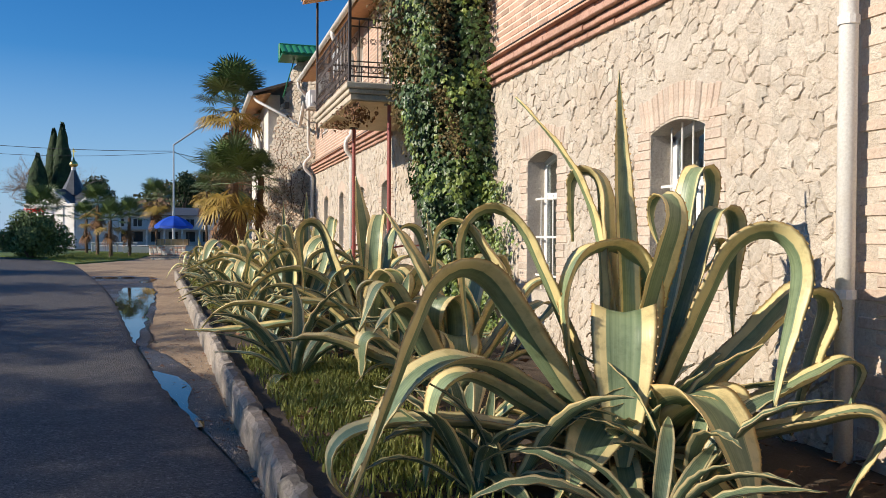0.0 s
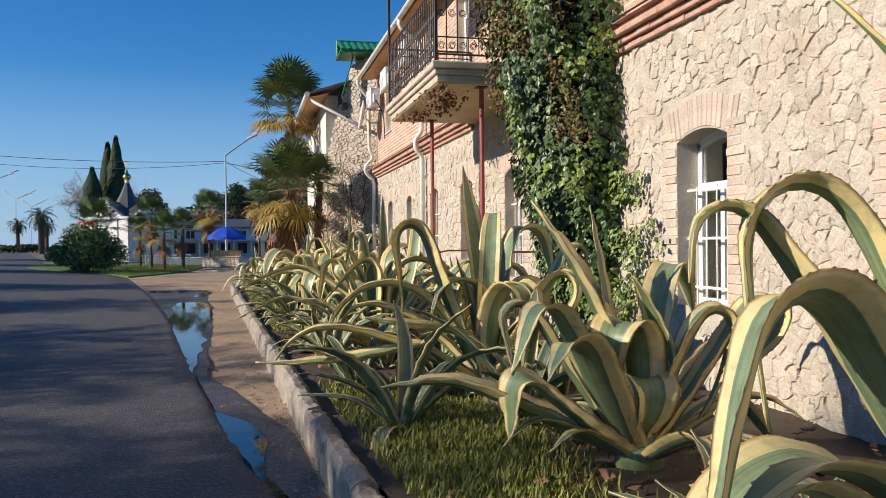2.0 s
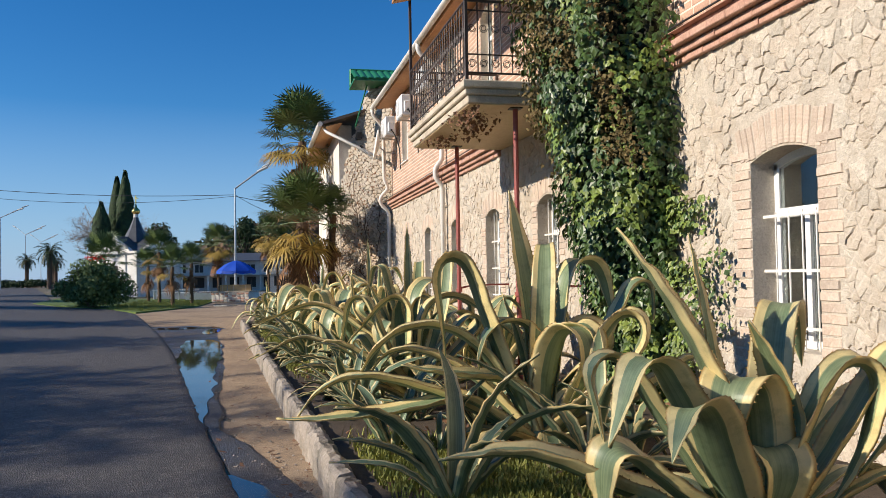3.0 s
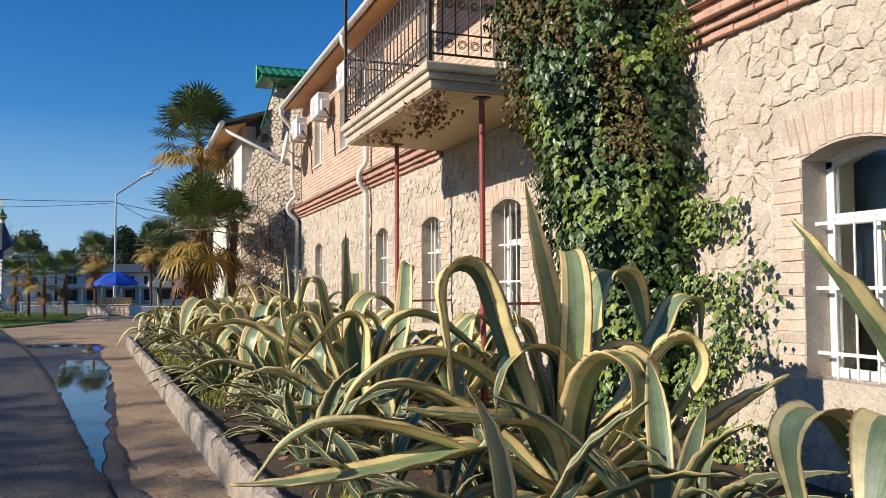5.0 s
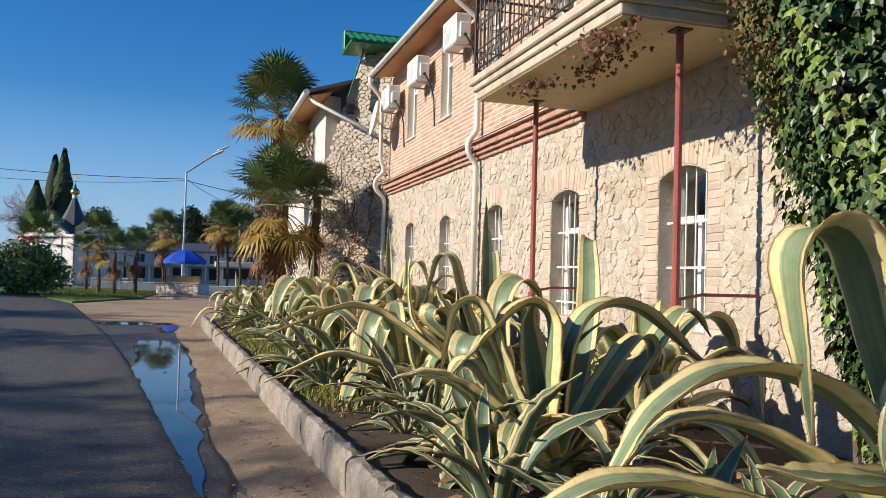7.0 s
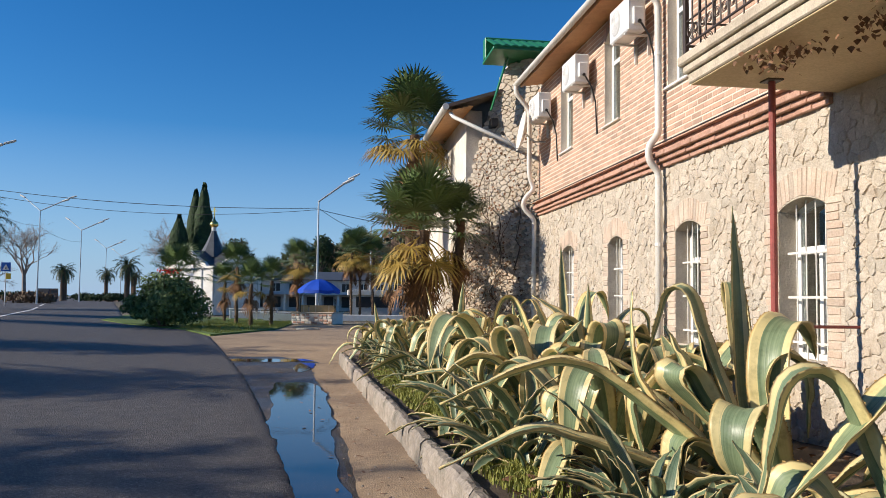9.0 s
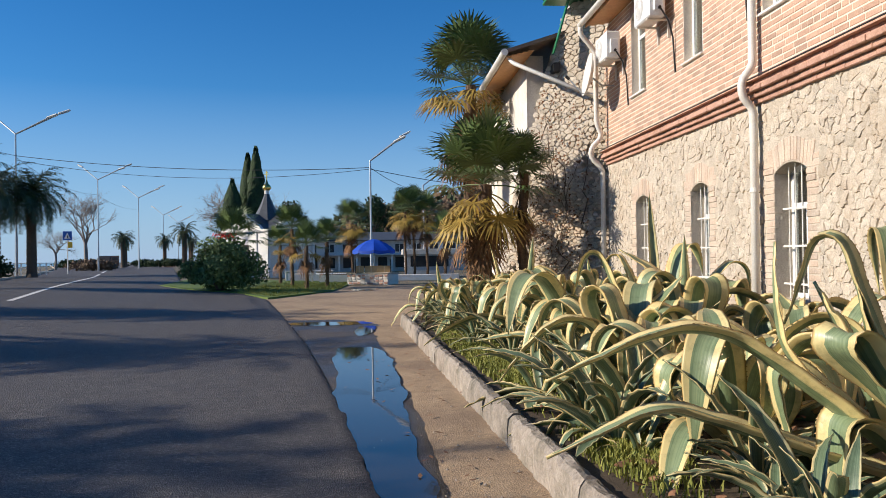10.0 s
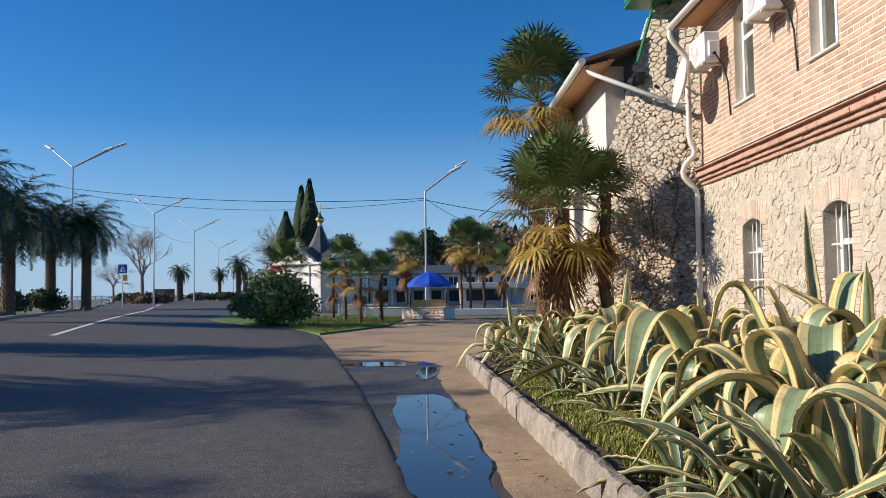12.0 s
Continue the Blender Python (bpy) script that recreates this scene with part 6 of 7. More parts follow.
def crossing_sign(x, y):
    s = thing("crossing_sign", "blue pedestrian crossing sign on a white post", "road sign", (x, y, gz(x, y) - 0.02))
    part("post", Geo().tube([(0, 0, 0), (0, 0, 3.6)], 0.05, 8), WHITEPAINT, s)
    pl = part("plate", Geo().box(-0.38, -0.06, 2.95, 0.38, -0.03, 3.71, 0.01), SIGNBLUE, s)
    part("triangle", Geo().prism([(-0.27, 3.08), (0.27, 3.08), (0, 3.58)], "y", -0.068, -0.062), WHITEPAINT, pl, fix=True)
    part("bar", Geo().prism([(-0.03, 3.13), (0.05, 3.13), (0.04, 3.36), (-0.01, 3.36)], "y", -0.074, -0.07), BLACK, pl, fix=True)
    part("lower_plate", Geo().box(0.02, -0.06, 2.3, 0.42, -0.03, 2.8, 0.01), SIGNYELLOW, s, "yellow plate facing the road")


crossing_sign(-27.0, 82.0)


def van(x, y):
    s = thing("van", "dark blue van parked at the roadside", "van", (x, y, gz(x, y) + 0.02))
    body = Geo().prism([(-2.3, 0.35), (-2.3, 1.0), (-1.9, 1.15), (-1.3, 1.85), (2.2, 1.9), (2.3, 1.2), (2.3, 0.35)], "x", -0.92, 0.92)
    body.v = [(a, b, c) for a, b, c in body.v]
    part("body", body, CARPAINT, s, fix=True)
    part("windscreen", Geo().prism([(-1.88, 1.2), (-1.36, 1.78), (-1.40, 1.80), (-1.93, 1.2)], "x", -0.8, 0.8), BLACK, s, fix=True)
    for sx in (-0.925, 0.925):
        part("side_window", Geo().box(sx - 0.01, -1.1, 1.2, sx + 0.01, 1.9, 1.7, 0.005), BLACK, s)
    for sx in (-0.6, 0.6):
        part("headlight", Geo().box(sx - 0.2, -2.33, 0.72, sx + 0.2, -2.29, 0.92, 0.01), WHITEPAINT, s)
    for sx in (-0.85, 0.85):
        for sy in (-1.5, 1.5):
            w = part("wheel", Geo().tube([(sx - 0.11, sy, 0.33), (sx + 0.11, sy, 0.33)], 0.33, 14), TYRE, s)
            part("rim", Geo().tube([(sx - 0.115, sy, 0.33), (sx + 0.115, sy, 0.33)], 0.19, 12), GALV, w)


van(-40.0, 133.0)


def market_stall(x0, x1, y):
    c = (x0 + x1) / 2
    s = thing("stall_counter", "low whitish stone stall counter", "counter", (c, y + 0.8, -0.02))
    s.rotation_euler = (0, 0, radians(-22))
    w = (x1 - x0) / 2
    body = part("body", Geo().box(-w, -0.8, 0, w, 0.8, 0.62, 0.03), PLASTER, s)
    part("slab_top", Geo().box(-w - 0.05, -0.85, 0.622, w + 0.05, 0.85, 0.68, 0.015), CONCRETE, s)
    r = random.Random(2)
    for j in range(4):
        for i in range(9):
            a = -w + (i + 0.5) * 2 * w / 9 + r.uniform(-0.04, 0.04)
            z = 0.1 + j * 0.14 + r.uniform(-0.02, 0.02)
            part("stone", Geo().box(a - 0.10 * r.uniform(0.7, 1.1), -0.83, z - 0.05, a + 0.10, -0.80, z + 0.05, 0.015), CORNICE if r.random() < 0.4 else PLASTER, body)
    for k, (a, l) in enumerate(((-0.75, 0.5), (-0.1, 0.7), (0.62, 0.75))):
        b = thing("box", "tan cardboard box on the stall counter", "box", (c + a, y + 0.5, 0.66), "boxes on the stall")
        part("carton", Geo().box(-l / 2, -0.25, 0, l / 2, 0.25, 0.36, 0.01), CARDBOARD, b)
        part("flap", Geo().box(-l / 2, -0.27, 0.361, l / 2, 0.0, 0.372), CARDBOARD, b)
        part("tape", Geo().box(-0.03, -0.254, 0.0, 0.03, -0.2505, 0.36), SOFFITPLASTER, b)
    u = thing("parasol", "large blue canvas market umbrella over the stall", "umbrella", (c + 0.05, y + 0.9, 0.66))
    part("pole", Geo().tube([(0, 0, 0), (0, 0, 1.75)], 0.03, 8), GALV, u)
    n, R = 8, 1.18
    for k in range(n):
        g = Geo()
        a0, a1 = 2 * math.pi * k / n, 2 * math.pi * (k + 1) / n
        rows = []
        for i in range(7):
            f = i / 6
            z = 1.85 - 0.62 * f ** 1.7
            row = []
            for j in range(5):
                a = a0 + (a1 - a0) * j / 4
                sag = 0.05 * f * math.sin(math.pi * j / 4)
                row.append((R * f * math.cos(a) * (1 - sag), R * f * math.sin(a) * (1 - sag), z - sag))
            rows.append(row)
        g.add([p for q in rows for p in q], [(i * 5 + j, i * 5 + j + 1, (i + 1) * 5 + j + 1, (i + 1) * 5 + j) for i in range(6) for j in range(4)])
        last = rows[-1]
        g.add([p for p in last] + [(x * 1.0, yy * 1.0, z - 0.16) for x, yy, z in last], [(j, j + 5, j + 6, j + 1) for j in range(4)])
        part("canvas_panel", g, BLUECLOTH, u)
        part("rib", Geo().tube([(0, 0, 1.82), (R * 0.5 * math.cos(a0), R * 0.5 * math.sin(a0), 1.62), (R * math.cos(a0), R * math.sin(a0), 1.2)], 0.012, 5), GALV, u)
    for sx in (-0.95, 0.95):
        b = thing("stall_post", "dark post standing at the stall", "post", (c + sx, y + 0.2, 0.66), "stall posts")
        part("pole", Geo().tube([(0, 0, 0), (0, 0, 0.75)], 0.03, 6), BLACK, b)


market_stall(-2.05, 0.35, 54.5)


def chapel(x, y):
    s = thing("chapel", "small white chapel with a dark pointed roof and gilded dome", "chapel", (x, y, gz(x, y) - 0.05))
    w, h = 2.3, 4.2
    s.rotation_euler = (0, 0, radians(-36))
    s.scale = (1.08, 1.08, 0.84)
    body = part("wall", Geo().box(-w, -w, 0, w, w, h, 0.03), WHITEPAINT, s)
    part("plinth", Geo().box(-w - 0.1, -w - 0.1, 0, w + 0.1, w + 0.1, 0.6, 0.04), WHITEPAINT, s)
    part("cornice", Geo().box(-w - 0.15, -w - 0.15, h - 0.25, w + 0.15, w + 0.15, h + 0.001, 0.05), WHITEPAINT, s)
    for sx in (-1, 1):
        for k in (0.94, 0.5):
            part("pilaster", Geo().box(sx * w * k - 0.14, -w - 0.07, 0.6, sx * w * k + 0.14, -w + 0.01, h - 0.26, 0.02), WHITEPAINT, body)
            part("pilaster", Geo().box(w - 0.01, sx * w * k - 0.14, 0.6, w + 0.07, sx * w * k + 0.14, h - 0.26, 0.02), WHITEPAINT, body)
    d = part("door", Geo().box(-0.5, -w - 0.03, 0.6, 0.5, -w + 0.01, 2.9, 0.02), BARK, s, "dark wooden door")
    part("window", Geo().box(w - 0.01, -0.35, 1.6, w + 0.03, 0.35, 3.2, 0.02), BLACK, s)
    # ogee gables on the four sides
    prof = []
    for i in range(21):
        t = -1 + 2 * i / 20
        prof.append((w * 0.72 * t, h + 1.5 * (1 - abs(t)) ** 0.62 * (0.75 + 0.25 * (1 - abs(t)) ** 3)))
    prof += [(w * 0.72, h), (-w * 0.72, h)]
    part("gable", Geo().prism(prof, "y", -w - 0.05, -w + 0.25), WHITEPAINT, s, fix=True)
    part("gable", Geo().prism(prof, "y", w - 0.25, w + 0.05), WHITEPAINT, s, fix=True)
    part("gable", Geo().prism(prof, "x", -w - 0.05, -w + 0.25), WHITEPAINT, s, fix=True)
    part("gable", Geo().prism(prof, "x", w - 0.25, w + 0.05), WHITEPAINT, s, fix=True)
    roof = Geo().prism([(a * 0.96, b - 0.06) for a, b in prof], "y", -w + 0.26, w - 0.26).prism([(a * 0.96, b - 0.05) for a, b in prof], "x", -w + 0.26, w - 0.26)
    part("roof", roof, SLATE, s, fix=True)
    part("spire", Geo().lathe([(1.05, h + 0.9), (0.78, h + 1.5), (0.46, h + 2.3), (0.22, h + 3.1), (0.17, h + 3.3)], 0, 0, 8), SLATE, s)
    part("drum", Geo().lathe([(0.17, h + 3.3), (0.17, h + 3.6)], 0, 0, 12), WHITEPAINT, s)
    part("dome", Geo().lathe([(0.16, h + 3.6), (0.28, h + 3.74), (0.31, h + 3.9), (0.24, h + 4.08), (0.10, h + 4.25), (0.03, h + 4.6)], 0, 0, 16), GOLD, s, "gilded onion dome", True)
    part("cross", Geo().box(-0.03, -0.03, h + 4.6, 0.03, 0.03, h + 5.4).box(-0.22, -0.02, h + 5.05, 0.22, 0.02, h + 5.11).box(-0.12, -0.02, h + 5.2, 0.12, 0.02, h + 5.25), GOLD, s)


chapel(-8.9, 72.5)


def park_wall():
    w = tagged(part("low_wall", Geo().box(-6.2, 61.0, 0, -1.6, 61.35, 0.55, 0.03).box(-1.6, 61.0, 0, 4.5, 61.3, 0.4, 0.03), WHITEPAINT), "low white garden wall", "wall", "", "structure")
    for x in (-5.4, -3.9):
        t = thing("bench_table", "white bench table in the park", "table", (x, 59.0, -0.02), "park benches")
        part("tabletop", Geo().box(-0.7, -0.3, 0.72, 0.7, 0.3, 0.78, 0.01), WHITEPAINT, t)
        for sx in (-0.6, 0.6):
            part("leg", Geo().box(sx - 0.04, -0.25, 0, sx + 0.04, 0.25, 0.719, 0.01), WHITEPAINT, t)
    b = thing("white_boat", "white upturned boat-like planter by the wall", "planter", (-2.9, 58.5, -0.02))
    part("shell", Geo().prism([(-1.1, 0.02), (-1.3, 0.55), (1.3, 0.5), (0.9, 0.02)], "y", -0.4, 0.4), WHITEPAINT, b, fix=True)
    part("soil", Geo().box(-1.1, -0.3, 0.50, 1.0, 0.3, 0.56, 0.02), SOIL, b)


park_wall()


def long_building():
    s = thing("long_building", "long grey two-storey building behind the park", "building", (-2.0, 100.0, -0.05))
    s.scale = (1, 1, 0.72)
    x0, x1 = -11.0, 12.0
    wl = part("wall", Geo().box(x0, 0, 0, x1, 8, 4.7, 0.02), GREYWALL, s)
    part("roof", Geo().prism([(-0.6, 4.7), (-0.6, 4.82), (4, 6.2), (8.6, 4.82), (8.6, 4.7)], "x", x0 - 0.4, x1 + 0.4), SLATE, s, fix=True)
    k = 0
    x = x0 + 1.0
    while x < x1 - 1.2:
        w = part("window", Geo().box(x, -0.04, 3.0, x + 0.9, -0.003, 4.2, 0.01), BLACK, s)
        part("frame", Geo().box(x - 0.06, -0.06, 2.94, x + 0.96, -0.041, 3.0).box(x + 0.42, -0.06, 3.0, x + 0.48, -0.041, 4.2).box(x - 0.06, -0.06, 4.2, x + 0.96, -0.041, 4.26), WHITEPAINT, w)
        part("pillar", Geo().box(x - 0.5, -1.6, 0, x - 0.3, -1.4, 2.5, 0.02), WHITEPAINT, s)
        part("window", Geo().box(x, -0.04, 0.6, x + 1.0, -0.003, 2.2, 0.01), BLACK, s)
        x += 1.9
    part("terrace_roof", Geo().box(x0, -1.8, 2.5, x1, -0.003, 2.62, 0.02), GREYWALL, s)


long_building()
_k = thing("kiosk", "small flat-roofed kiosk with white fascia", "kiosk", (3.2, 71, -0.03))
part("body", Geo().box(-1.8, -1, 0, 1.8, 1, 1.7, 0.02), GREYWALL, _k)
part("fascia", Geo().box(-2.0, -1.2, 1.7, 2.0, 1.2, 2.1, 0.02), WHITEPAINT, _k)
part("counter_window", Geo().box(-1.4, -1.03, 0.8, 1.4, -1.002, 1.6, 0.01), BLACK, _k)


def lawn():
    g = Geo()
    poly = [(-4.6, 40.2), (-2.6, 46.5), (-2.2, 53.8), (-2.4, 60.5), (-12.0, 60.5), (-11.0, 50.0), (-9.3, 47.2), (-6.3, 44.2)]
    n = len(poly)
    g.add([(x, y, gz(x, y) + 0.05) for x, y in poly] + [(x, y, gz(x, y) - 0.05) for x, y in poly], [tuple(range(n))] + [(i, i + n, (i + 1) % n + n, (i + 1) % n) for i in range(n)])
    struct("lawn", g, LAWN, "green lawn island by the road")
    b = Geo()
    r = random.Random(8)
    for _ in range(5000):
        x, y = r.uniform(-6.5, -2.3), r.uniform(41, 57)
        if x > -4.6 + (y - 40.2) * 0.28 or x < -6.3 - (y - 44) * 0.6:
            continue
        a, k = r.uniform(0, 6.28), r.uniform(0.05, 0.16)
        z = gz(x, y) + 0.05
        b.add([(x - 0.012, y, z), (x + 0.012, y, z), (x + math.cos(a) * k * 0.5, y + math.sin(a) * k * 0.5, z + k)], [(0, 1, 2)])
    tagged(part("lawn_grass", b, GRASS), "short green lawn grass", "grass", "", "stuff")
    # road marking
    pts = [(-11.9, 36), (-14.5, 46), (-19.5, 66), (-31.5, 106), (-45, 150)]
    for (xa, ya), (xb, yb) in zip(pts, pts[1:]):
        n = 6
        for i in range(n):
            if (i % 3) == 2 and ya > 60:
                continue
            a, b2 = i / n, (i + 0.98) / n
            x, y, x2, y2 = xa + (xb - xa) * a, ya + (yb - ya) * a, xa + (xb - xa) * b2, ya + (yb - ya) * b2
            g = Geo().add([(x - 0.11, y, gz(x, y) + 0.026), (x + 0.11, y, gz(x, y) + 0.026), (x2 + 0.11, y2, gz(x2, y2) + 0.026), (x2 - 0.11, y2, gz(x2, y2) + 0.026)], [(0, 1, 2, 3)])
            tagged(part("road_marking", g, WHITEPAINT), "worn white painted line on the asphalt", "", "road markings", "structure")
    # kerb along the far side of the road
    g = Geo()
    ys = [-40, 0, 20, 48, 75, 140, 250]
    for ya, yb in zip(ys, ys[1:]):
        a, b = road_left(ya), road_left(yb)
        v = []
        for x, y in ((a, ya), (b, yb)):
            z = gz(x, y)
            v += [(x + 0.02, y, z - 0.02), (x + 0.02, y, z + 0.15), (x - 0.16, y, z + 0.15), (x - 0.16, y, z - 0.02)]
        g.add(v, [(0, 4, 5, 1), (1, 5, 6, 2), (2, 6, 7, 3)])
    struct("kerb_far", g, CONCRETE, "grey concrete kerb on the far roadside")
    g = Geo()
    g.add([(-1500, 40, 0.44), (-42, 62, 0.44), (-52, 95, 0.44), (-75, 180, 0.44), (-200, 700, 0.44), (-300, 1500, 0.44), (-1500, 1500, 0.44)], [(0, 1, 2, 3, 4, 5, 6)])
    struct("water", g, SEA, "blue sea beyond the promenade", fix=True)


lawn()


def railing(x, y, n):
    s = thing("promenade_railing", "pale blue railing on the promenade", "railing", (x, y, gz(x, y) - 0.02))
    for i in range(n):
        part("post", Geo().box(i * 0.5 - 0.04, -0.04, 0, i * 0.5 + 0.04, 0.04, 1.0), WHITEPAINT, s)
    for z in (0.3, 0.6, 1.0):
        part("rail", Geo().box(-0.04, -0.05, z, n * 0.5, -0.041, z + 0.06), WHITEPAINT, s)


railing(-31.0, 80.0, 7)
for _k, (_x, _y, _l) in enumerate([(-36, 112, 3.0), (-33, 108, 2.4), (-39, 150, 4.0), (-33, 140, 5), (-45, 135, 4)]):
    shrub(_x, _y, (_l, 1.5, 0.9), 700, 0.35, "low rough hedge beyond the road", seed=70 + _k, group="far hedges", material=FARBROWN if _k < 2 else CYPRESS)


def hillside():
    """Wooded rise behind the town, as many small crowns over a low hill."""
    g = Geo()
    xs, ys = [-60 + 10 * i for i in range(26)], [150, 175, 205, 240, 290]
    def hz(x, y):
        return max(-0.5, (1 - ((y - 240) / 100) ** 2) * (9 + 5 * math.sin(x * 0.035 + 1)) * min(1, max(0, (x + 48) / 60)))
    v = [(x, y, hz(x, y)) for y in ys for x in xs]
    n = len(xs)
    g.add(v, [(j * n + i, j * n + i + 1, (j + 1) * n + i + 1, (j + 1) * n + i) for j in range(4) for i in range(n - 1)])
    struct("hill", g, FARBROWN, "low wooded hill in the distance", True)
    a, b = Geo(), Geo()
    r = random.Random(4)
    for _ in range(900):
        x, y = r.uniform(-12, 150), r.uniform(150, 245)
        z = hz(x, y)
        if z < 0.3:
            continue
        h, w = r.uniform(2, 5.5), r.uniform(0.8, 1.8)
        t = a if r.random() < 0.45 else b
        for _k in range(11):
            p = Vector((x + r.gauss(0, w * 0.5), y + r.gauss(0, w * 0.5), z + h * r.uniform(0.2, 1.0)))
            leaf5(t, p, Vector((r.gauss(-0.3, 0.6), r.gauss(-1, 0.6), r.gauss(0.3, 0.5))), Vector((r.gauss(0, 0.4), 0, 1)), r.uniform(0.8, 1.7))
    tagged(part("far_woods", a, FARGREEN), "distant green woodland on the hill", "woods", "", "stuff")
    tagged(part("far_bare_woods", b, FARBROWN), "distant brown winter woodland on the hill", "woods", "", "stuff")


hillside()


def dry_vine():
    """Leafless creeper stems on the old tower wall."""
    r = random.Random(33)
    v = thing("dry_vine", "leafless brown creeper on the old stone wall", "creeper", (3.2, 26.7, 0.1))
    o = Vector((3.0, 26.7, 0.1))
    g = Geo()
    for k in range(9):
        x, z = r.uniform(2.5, 3.9), r.uniform(0.3, 3.4)
        pts = []
        for _ in range(9):
            if x < tower_left(z) + 0.08 or x > 4.0 or z > 6.4:
                break
            pts.append(Vector((x - 0.03, 26.078 + (4.1 - x) * TURN - 0.09, z)) - o)
            x += r.gauss(0, 0.07)
            z += r.uniform(0.12, 0.34)
        if len(pts) > 3:
            g.tube(pts, r.uniform(0.008, 0.02), 4, False, 0.004)
    part("branchwork", g, BARK, v)
    d = Geo()
    for _ in range(500):
        x, z = r.gauss(3.1, 0.4), r.uniform(0.5, 5.2)
        if tower_left(z) < x < 4.0:
            leaf5(d, Vector((x - 0.04, 26.078 + (4.1 - x) * TURN - 0.12, z)) - o, Vector((-0.6, -0.8, r.gauss(0, 0.5))), Vector((r.gauss(0, 0.5), 0, -1)), r.uniform(0.03, 0.07))
    part("dead_foliage", d, DRYLEAF, v)


dry_vine()


# ---- stones, bricks and kerb blocks ----
wl = bpy.data.objects["wall_lower"]
wu = bpy.data.objects["wall_upper"]
BAND = 0.24


def lower_inside(y, z):
    """Where rubble shows on the ground floor: outside the windows and their brick surrounds."""
    if not (4.34 < y < Y1 - 0.02 and 0.1 < z < CORN0 - 0.01):
        return None
    lim = [(4.32, 0, -1, 0), (Y1 - 0.02, 0, 1, 0), (0, CORN0 - 0.005, 0, 1)]
    for _, a, b, z0, crown, rise in LOWER:
        za, zb, ya, yb = z0 - 0.10, crown + 0.32, a - BAND, b + BAND
        if ya < y < yb and za < z < zb:
            return None
        if za - 0.2 < z < zb + 0.2 and ya - 0.3 < y < yb + 0.3:
            if y <= ya:
                lim.append((ya - 0.01 if (int(z / 0.23) % 2) else ya + 0.0, 0, 1, 0))
            elif y >= yb:
                lim.append((yb, 0, -1, 0))
            elif z >= zb:
                lim.append((0, zb, 0, -1))
            else:
                lim.append((0, za, 0, 1))
    return lim


rubble("stone", lower_inside, None, 4.3, Y1, 0.1, CORN0, 0.145, lambda u, v, h: (WALL - 0.001 - h, u, v), 0.0125, STONE, wl, STONE_J, 300, lambda y, z: 5.0 < y < 10.4 and z > 0.55, 0.70, 0.49, 0.5)

BRICKS = {}


def brick_mesh(l, h, d, material):
    key = (round(l, 3), round(h, 3), d, material.name)
    if key not in BRICKS:
        g = Geo()
        b = 0.005
        # front face towards -x, with worn edges, open at the back
        v = [(0, -l / 2, -h / 2), (0, l / 2, -h / 2), (0, l / 2, h / 2), (0, -l / 2, h / 2)]
        f = [(-d, -l / 2 + b, -h / 2 + b), (-d, l / 2 - b, -h / 2 + b), (-d, l / 2 - b, h / 2 - b), (-d, -l / 2 + b, h / 2 - b)]
        g.add(v + f, [(4, 7, 6, 5), (0, 4, 5, 1), (1, 5, 6, 2), (2, 6, 7, 3), (3, 7, 4, 0)])
        BRICKS[key] = g
    return BRICKS[key]


def brick_field(bricks, material, joined, parent, limit, pick):
    big, made, meshes = Geo(), 0, {}
    for y, z, l, h, d, tilt in bricks:
        g = brick_mesh(l, h, d, material)
        if made < limit and pick(y, z):
            key = id(g)
            if key not in meshes:
                meshes[key] = g.mesh("brick", material)
            ob = new("brick", meshes[key])
            ob.parent = parent
            ob.matrix_basis = pose(WALL - 0.001, y, z, tilt, 0, 0)
            made += 1
        else:
            c, s = math.cos(radians(tilt)), math.sin(radians(tilt))
            big.add([(WALL - 0.001 + a, y + b * c - k * s, z + b * s + k * c) for a, b, k in g.v], g.f)
    if big.v:
        ob = part("brick_field", big, joined, parent)
        ob["kind"] = "stuff"


def upper_bricks():
    r = random.Random(13)
    out = []
    CH, CL = 0.077, 0.262
    z, row = CORN1 + 0.045, 0
    while z < EAVE:
        y = Y0 + (CL / 2 if row % 2 else 0) + 0.05 * ((row * 7) % 3)
        header = row % 6 == 5
        step = CL / 2 if header else CL
        while y < Y1:
            a, b = y + 0.007, y + step - 0.008
            for _, w0, w1, z0, crown, rise in UPPER:
                if z0 - 0.03 < z < crown + 0.02:
                    if a < w0 < b:
                        b = w0 - 0.004
                    elif a < w1 < b:
                        a = w1 + 0.004
                    elif w0 <= a and b <= w1:
                        if z < arc_z((a + b) / 2, w0, w1, crown, rise) + 0.03:
                            b = a
            if b - a > 0.03:
                out.append(((a + b) / 2, z, b - a, CH - 0.017, r.choice((0.003, 0.005, 0.007)), 0))
            y += step
        z += CH
        row += 1
    for _, w0, w1, z0, crown, rise in UPPER:
        n = 12
        for i in range(n):
            f = (i + 0.5) / n
            yy = w0 - 0.05 + (w1 - w0 + 0.1) * f
            out.append((yy, arc_z(min(max(yy, w0), w1), w0, w1, crown, rise) + 0.125, 0.058, 0.22, 0.013, (f - 0.5) * -24))
    return [o for o in out if 3.0 < o[0]]


brick_field(upper_bricks(), BRICK, BRICK_J, wu, 300, lambda y, z: 19.4 < y < 23 and z < 5.3)


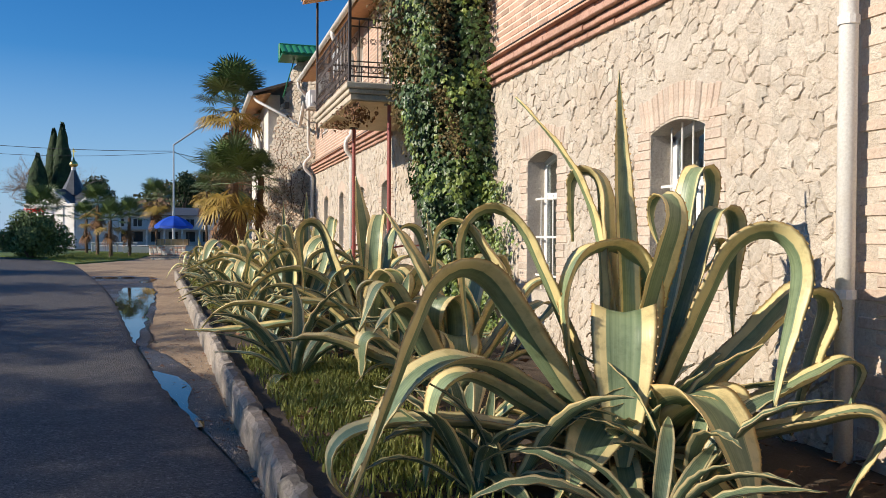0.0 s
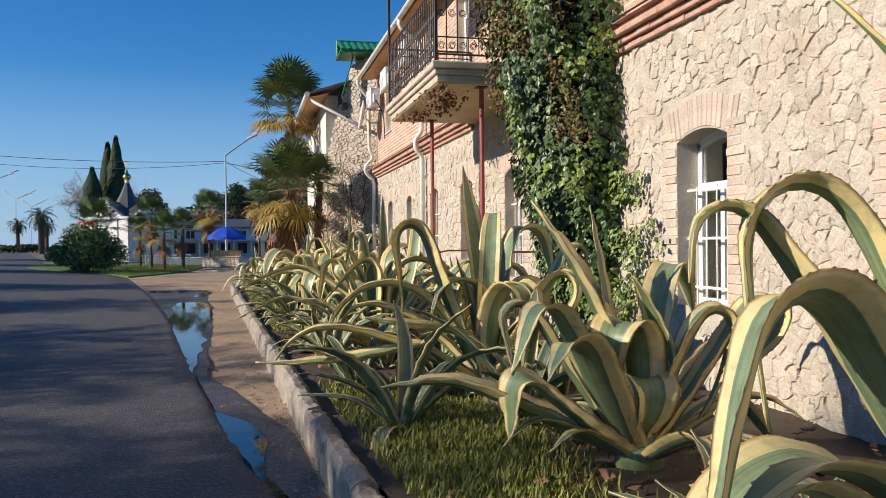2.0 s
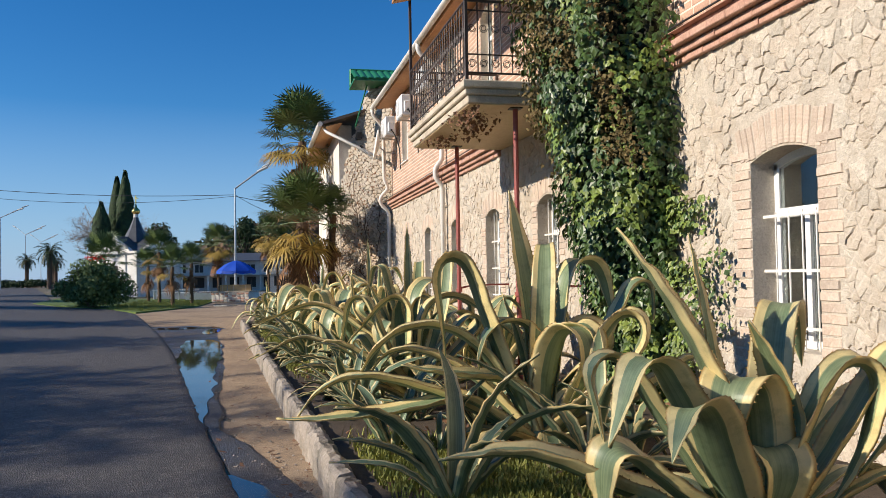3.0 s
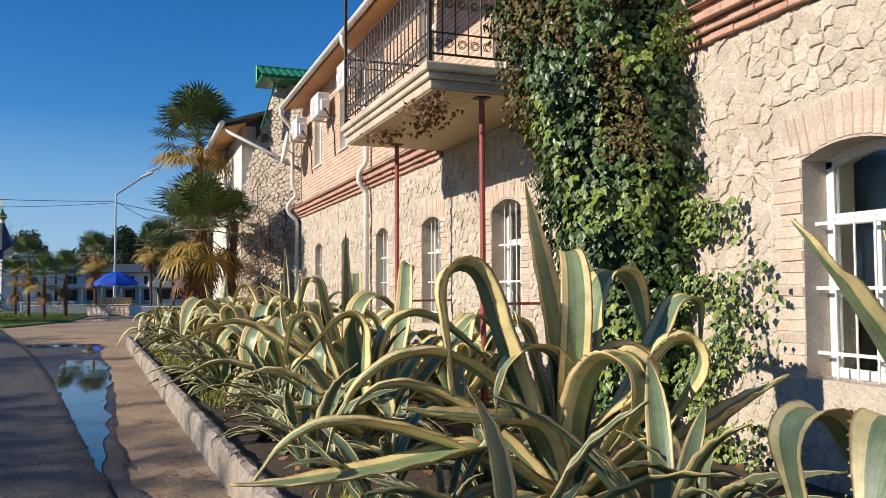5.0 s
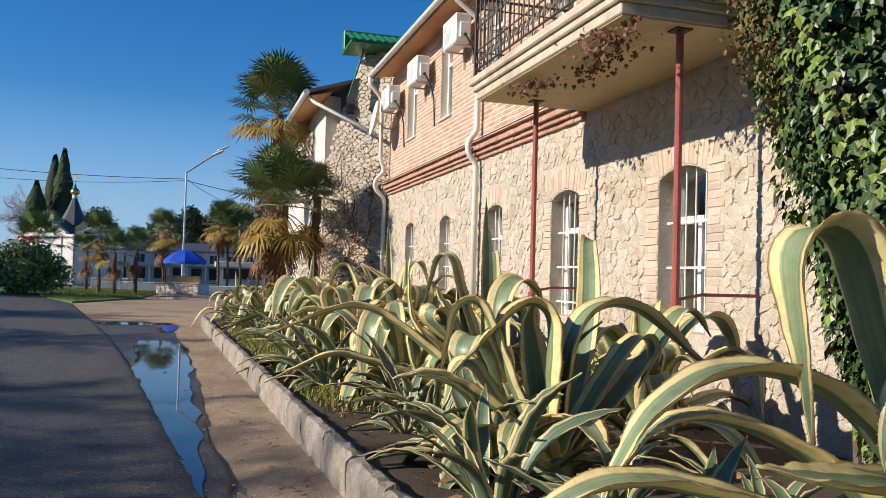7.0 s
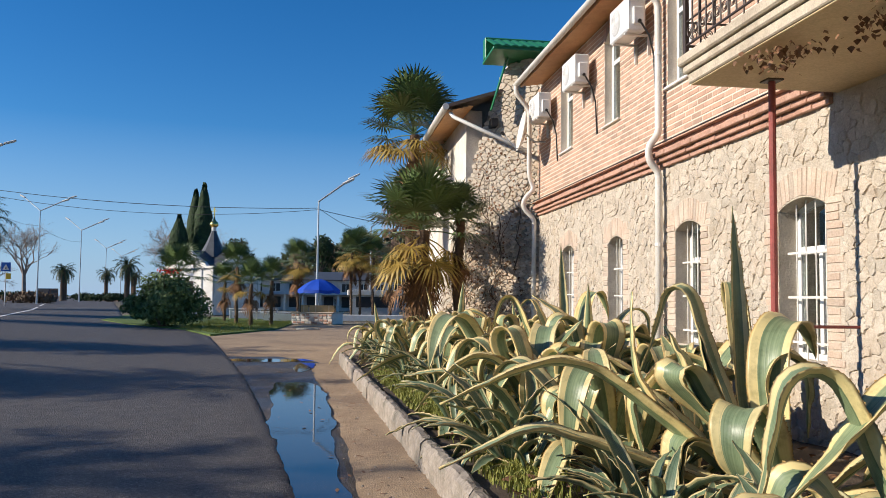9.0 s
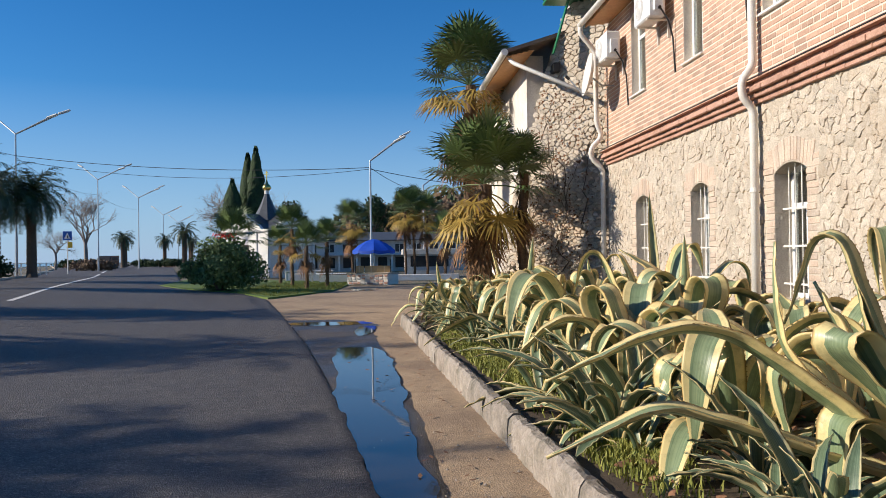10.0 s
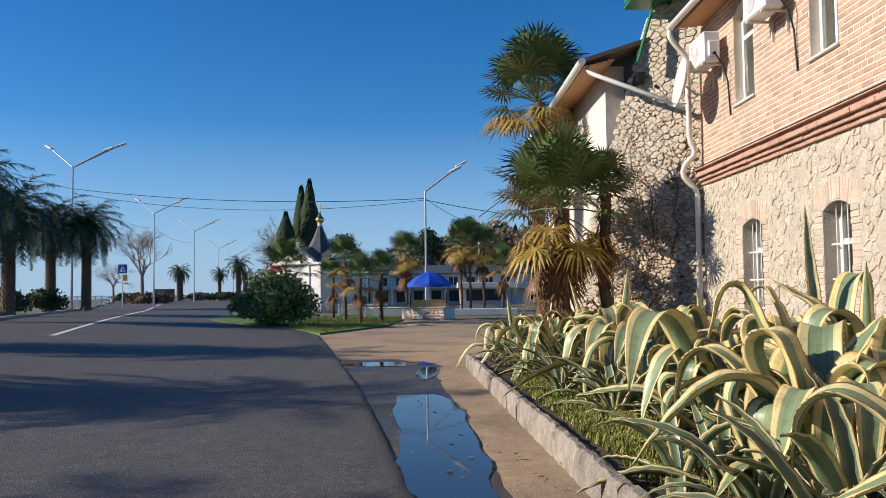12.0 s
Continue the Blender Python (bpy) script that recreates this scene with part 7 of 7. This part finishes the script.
def surround_bricks():
    """Toothed brick jambs and flat-arch heads round the ground-floor windows, and the brick pier at the near end."""
    r = random.Random(14)
    out = []
    for _, a, b, z0, crown, rise in LOWER:
        z, k = z0 - 0.06, 0
        while z < crown + 0.06:
            wide = 0.25 if k % 4 < 2 else 0.19
            out.append((a - wide / 2 - 0.003, z, wide, 0.064, r.choice((0.004, 0.008, 0.013)), r.uniform(-1, 1)))
            out.append((b + wide / 2 + 0.003, z, wide, 0.064, r.choice((0.004, 0.008, 0.013)), r.uniform(-1, 1)))
            z += 0.077
            k += 1
        n = 15
        for i in range(n):
            f = (i + 0.5) / n
            y = a - 0.16 + (b - a + 0.32) * f
            lean = (f - 0.5) * -34
            zc = arc_z(min(max(y, a), b), a, b, crown, rise)
            out.append((y, zc + 0.15, 0.064, 0.27, r.choice((0.003, 0.006, 0.009)), lean))
    z, row = 0.2, 0
    while z < CORN0 - 0.03:
        y = 2.2 + (0.13 if row % 2 else 0)
        while y < 4.1:
            out.append((y + 0.125, z, 0.25, 0.064, r.choice((0.006, 0.012)), 0))
            y += 0.262
        z += 0.077
        row += 1
    return out


brick_field(surround_bricks(), PALEBRICK, PALEBRICK_J, wl, 300, lambda y, z: 4.9 < y < 10)


def kerb():
    r = random.Random(15)
    k = thing("kerb", "low weathered stone kerb edging the planting bed", "", (0, 0, 0), kind="structure")
    y = -2.0
    while y < 27.3:
        l = min(r.uniform(0.7, 1.2), 27.4 - y)
        h = 0.25 + r.uniform(-0.01, 0.01)
        n = 12
        g = Geo()
        rows = []
        for i in range(n + 1):
            s = i / n
            yy = -l / 2 + 0.002 + (l - 0.004) * s
            e = 0.012 if i in (0, n) else 0.0
            j = lambda q: q + r.uniform(-0.012, 0.012)
            rows.append([(j(e), yy, -0.06), (j(e * 0.6), yy, h * 0.55), (j(0.012), yy, h - 0.03 - e), (j(0.04), yy, h - e + r.uniform(-0.01, 0.012)), (j(0.10), yy, h - e + r.uniform(-0.012, 0.012)), (j(0.145), yy, h - 0.03 - e), (0.16, yy, 0.0)])
        m = 7
        g.add([p for q in rows for p in q], [(i * m + a, i * m + a + 1, (i + 1) * m + a + 1, (i + 1) * m + a) for i in range(n) for a in range(m - 1)] + [tuple(range(m))[::-1], tuple(n * m + a for a in range(m))])
        ob = part("kerb_stone", g, KERB, k, fix=True)
        yc = y + l / 2
        ob.matrix_basis = pose(kerb_x(yc) - 0.02, yc, 0, 0, 0, 2.64 + r.uniform(-0.4, 0.4))
        y += l
    # end of the bed, running back to the wall
    x = kerb_x(27.4) + 0.2
    while x < 3.0:
        l = r.uniform(0.4, 0.6)
        part("kerb_stone", Geo().box(x, 27.25, -0.06, x + l - 0.01, 27.45, 0.24 + r.uniform(-0.02, 0.02), 0.025), KERB, k)
        x += l


kerb()


def pebbles():
    g = Geo()
    r = random.Random(16)
    for _ in range(700):
        y = r.uniform(4.5, 27) if r.random() < 0.8 else r.uniform(5, 11)
        a, b = asph_x(y) + 0.02, kerb_x(y) - 0.05
        x = a + (b - a) * r.random()
        s = r.uniform(0.004, 0.016)
        z = -0.004
        v = [(x + s * math.cos(k * 1.257), y + s * math.sin(k * 1.257), z) for k in range(5)] + [(x, y, z + s * 0.9)]
        g.add(v, [(k, (k + 1) % 5, 5) for k in range(5)])
    tagged(part("pebbles", g, KERB_J), "small stones and grit on the verge", "pebbles", "", "stuff")
    g = Geo()
    for _ in range(260):
        y = r.uniform(4.5, 26)
        x = asph_x(y) + (kerb_x(y) - asph_x(y)) * r.random() ** 0.6
        s, a = r.uniform(0.015, 0.05), r.uniform(0, 6.28)
        c, n = math.cos(a) * s, math.sin(a) * s
        z = 0.012
        g.add([(x - c, y - n, z), (x + n * 0.4, y - c * 0.4, z + 0.006), (x + c, y + n, z + 0.012), (x - n * 0.4, y + c * 0.4, z + 0.004)], [(0, 1, 2), (0, 2, 3)])
    tagged(part("fallen_leaves", g, DRYLEAF), "dry leaves scattered on the verge", "leaf litter", "", "stuff")


pebbles()

FINE = ("trunk_fibre", "trunk_bark", "branchwork", "twigwork", "foliage", "young_foliage", "bloom", "yellow_foliage", "dead_foliage", "blossom", "stemwork", "crown", "dead_creeper")
for _o in bpy.data.objects:
    if _o.name.split(".")[0] in FINE:
        _o["kind"] = "stuff"
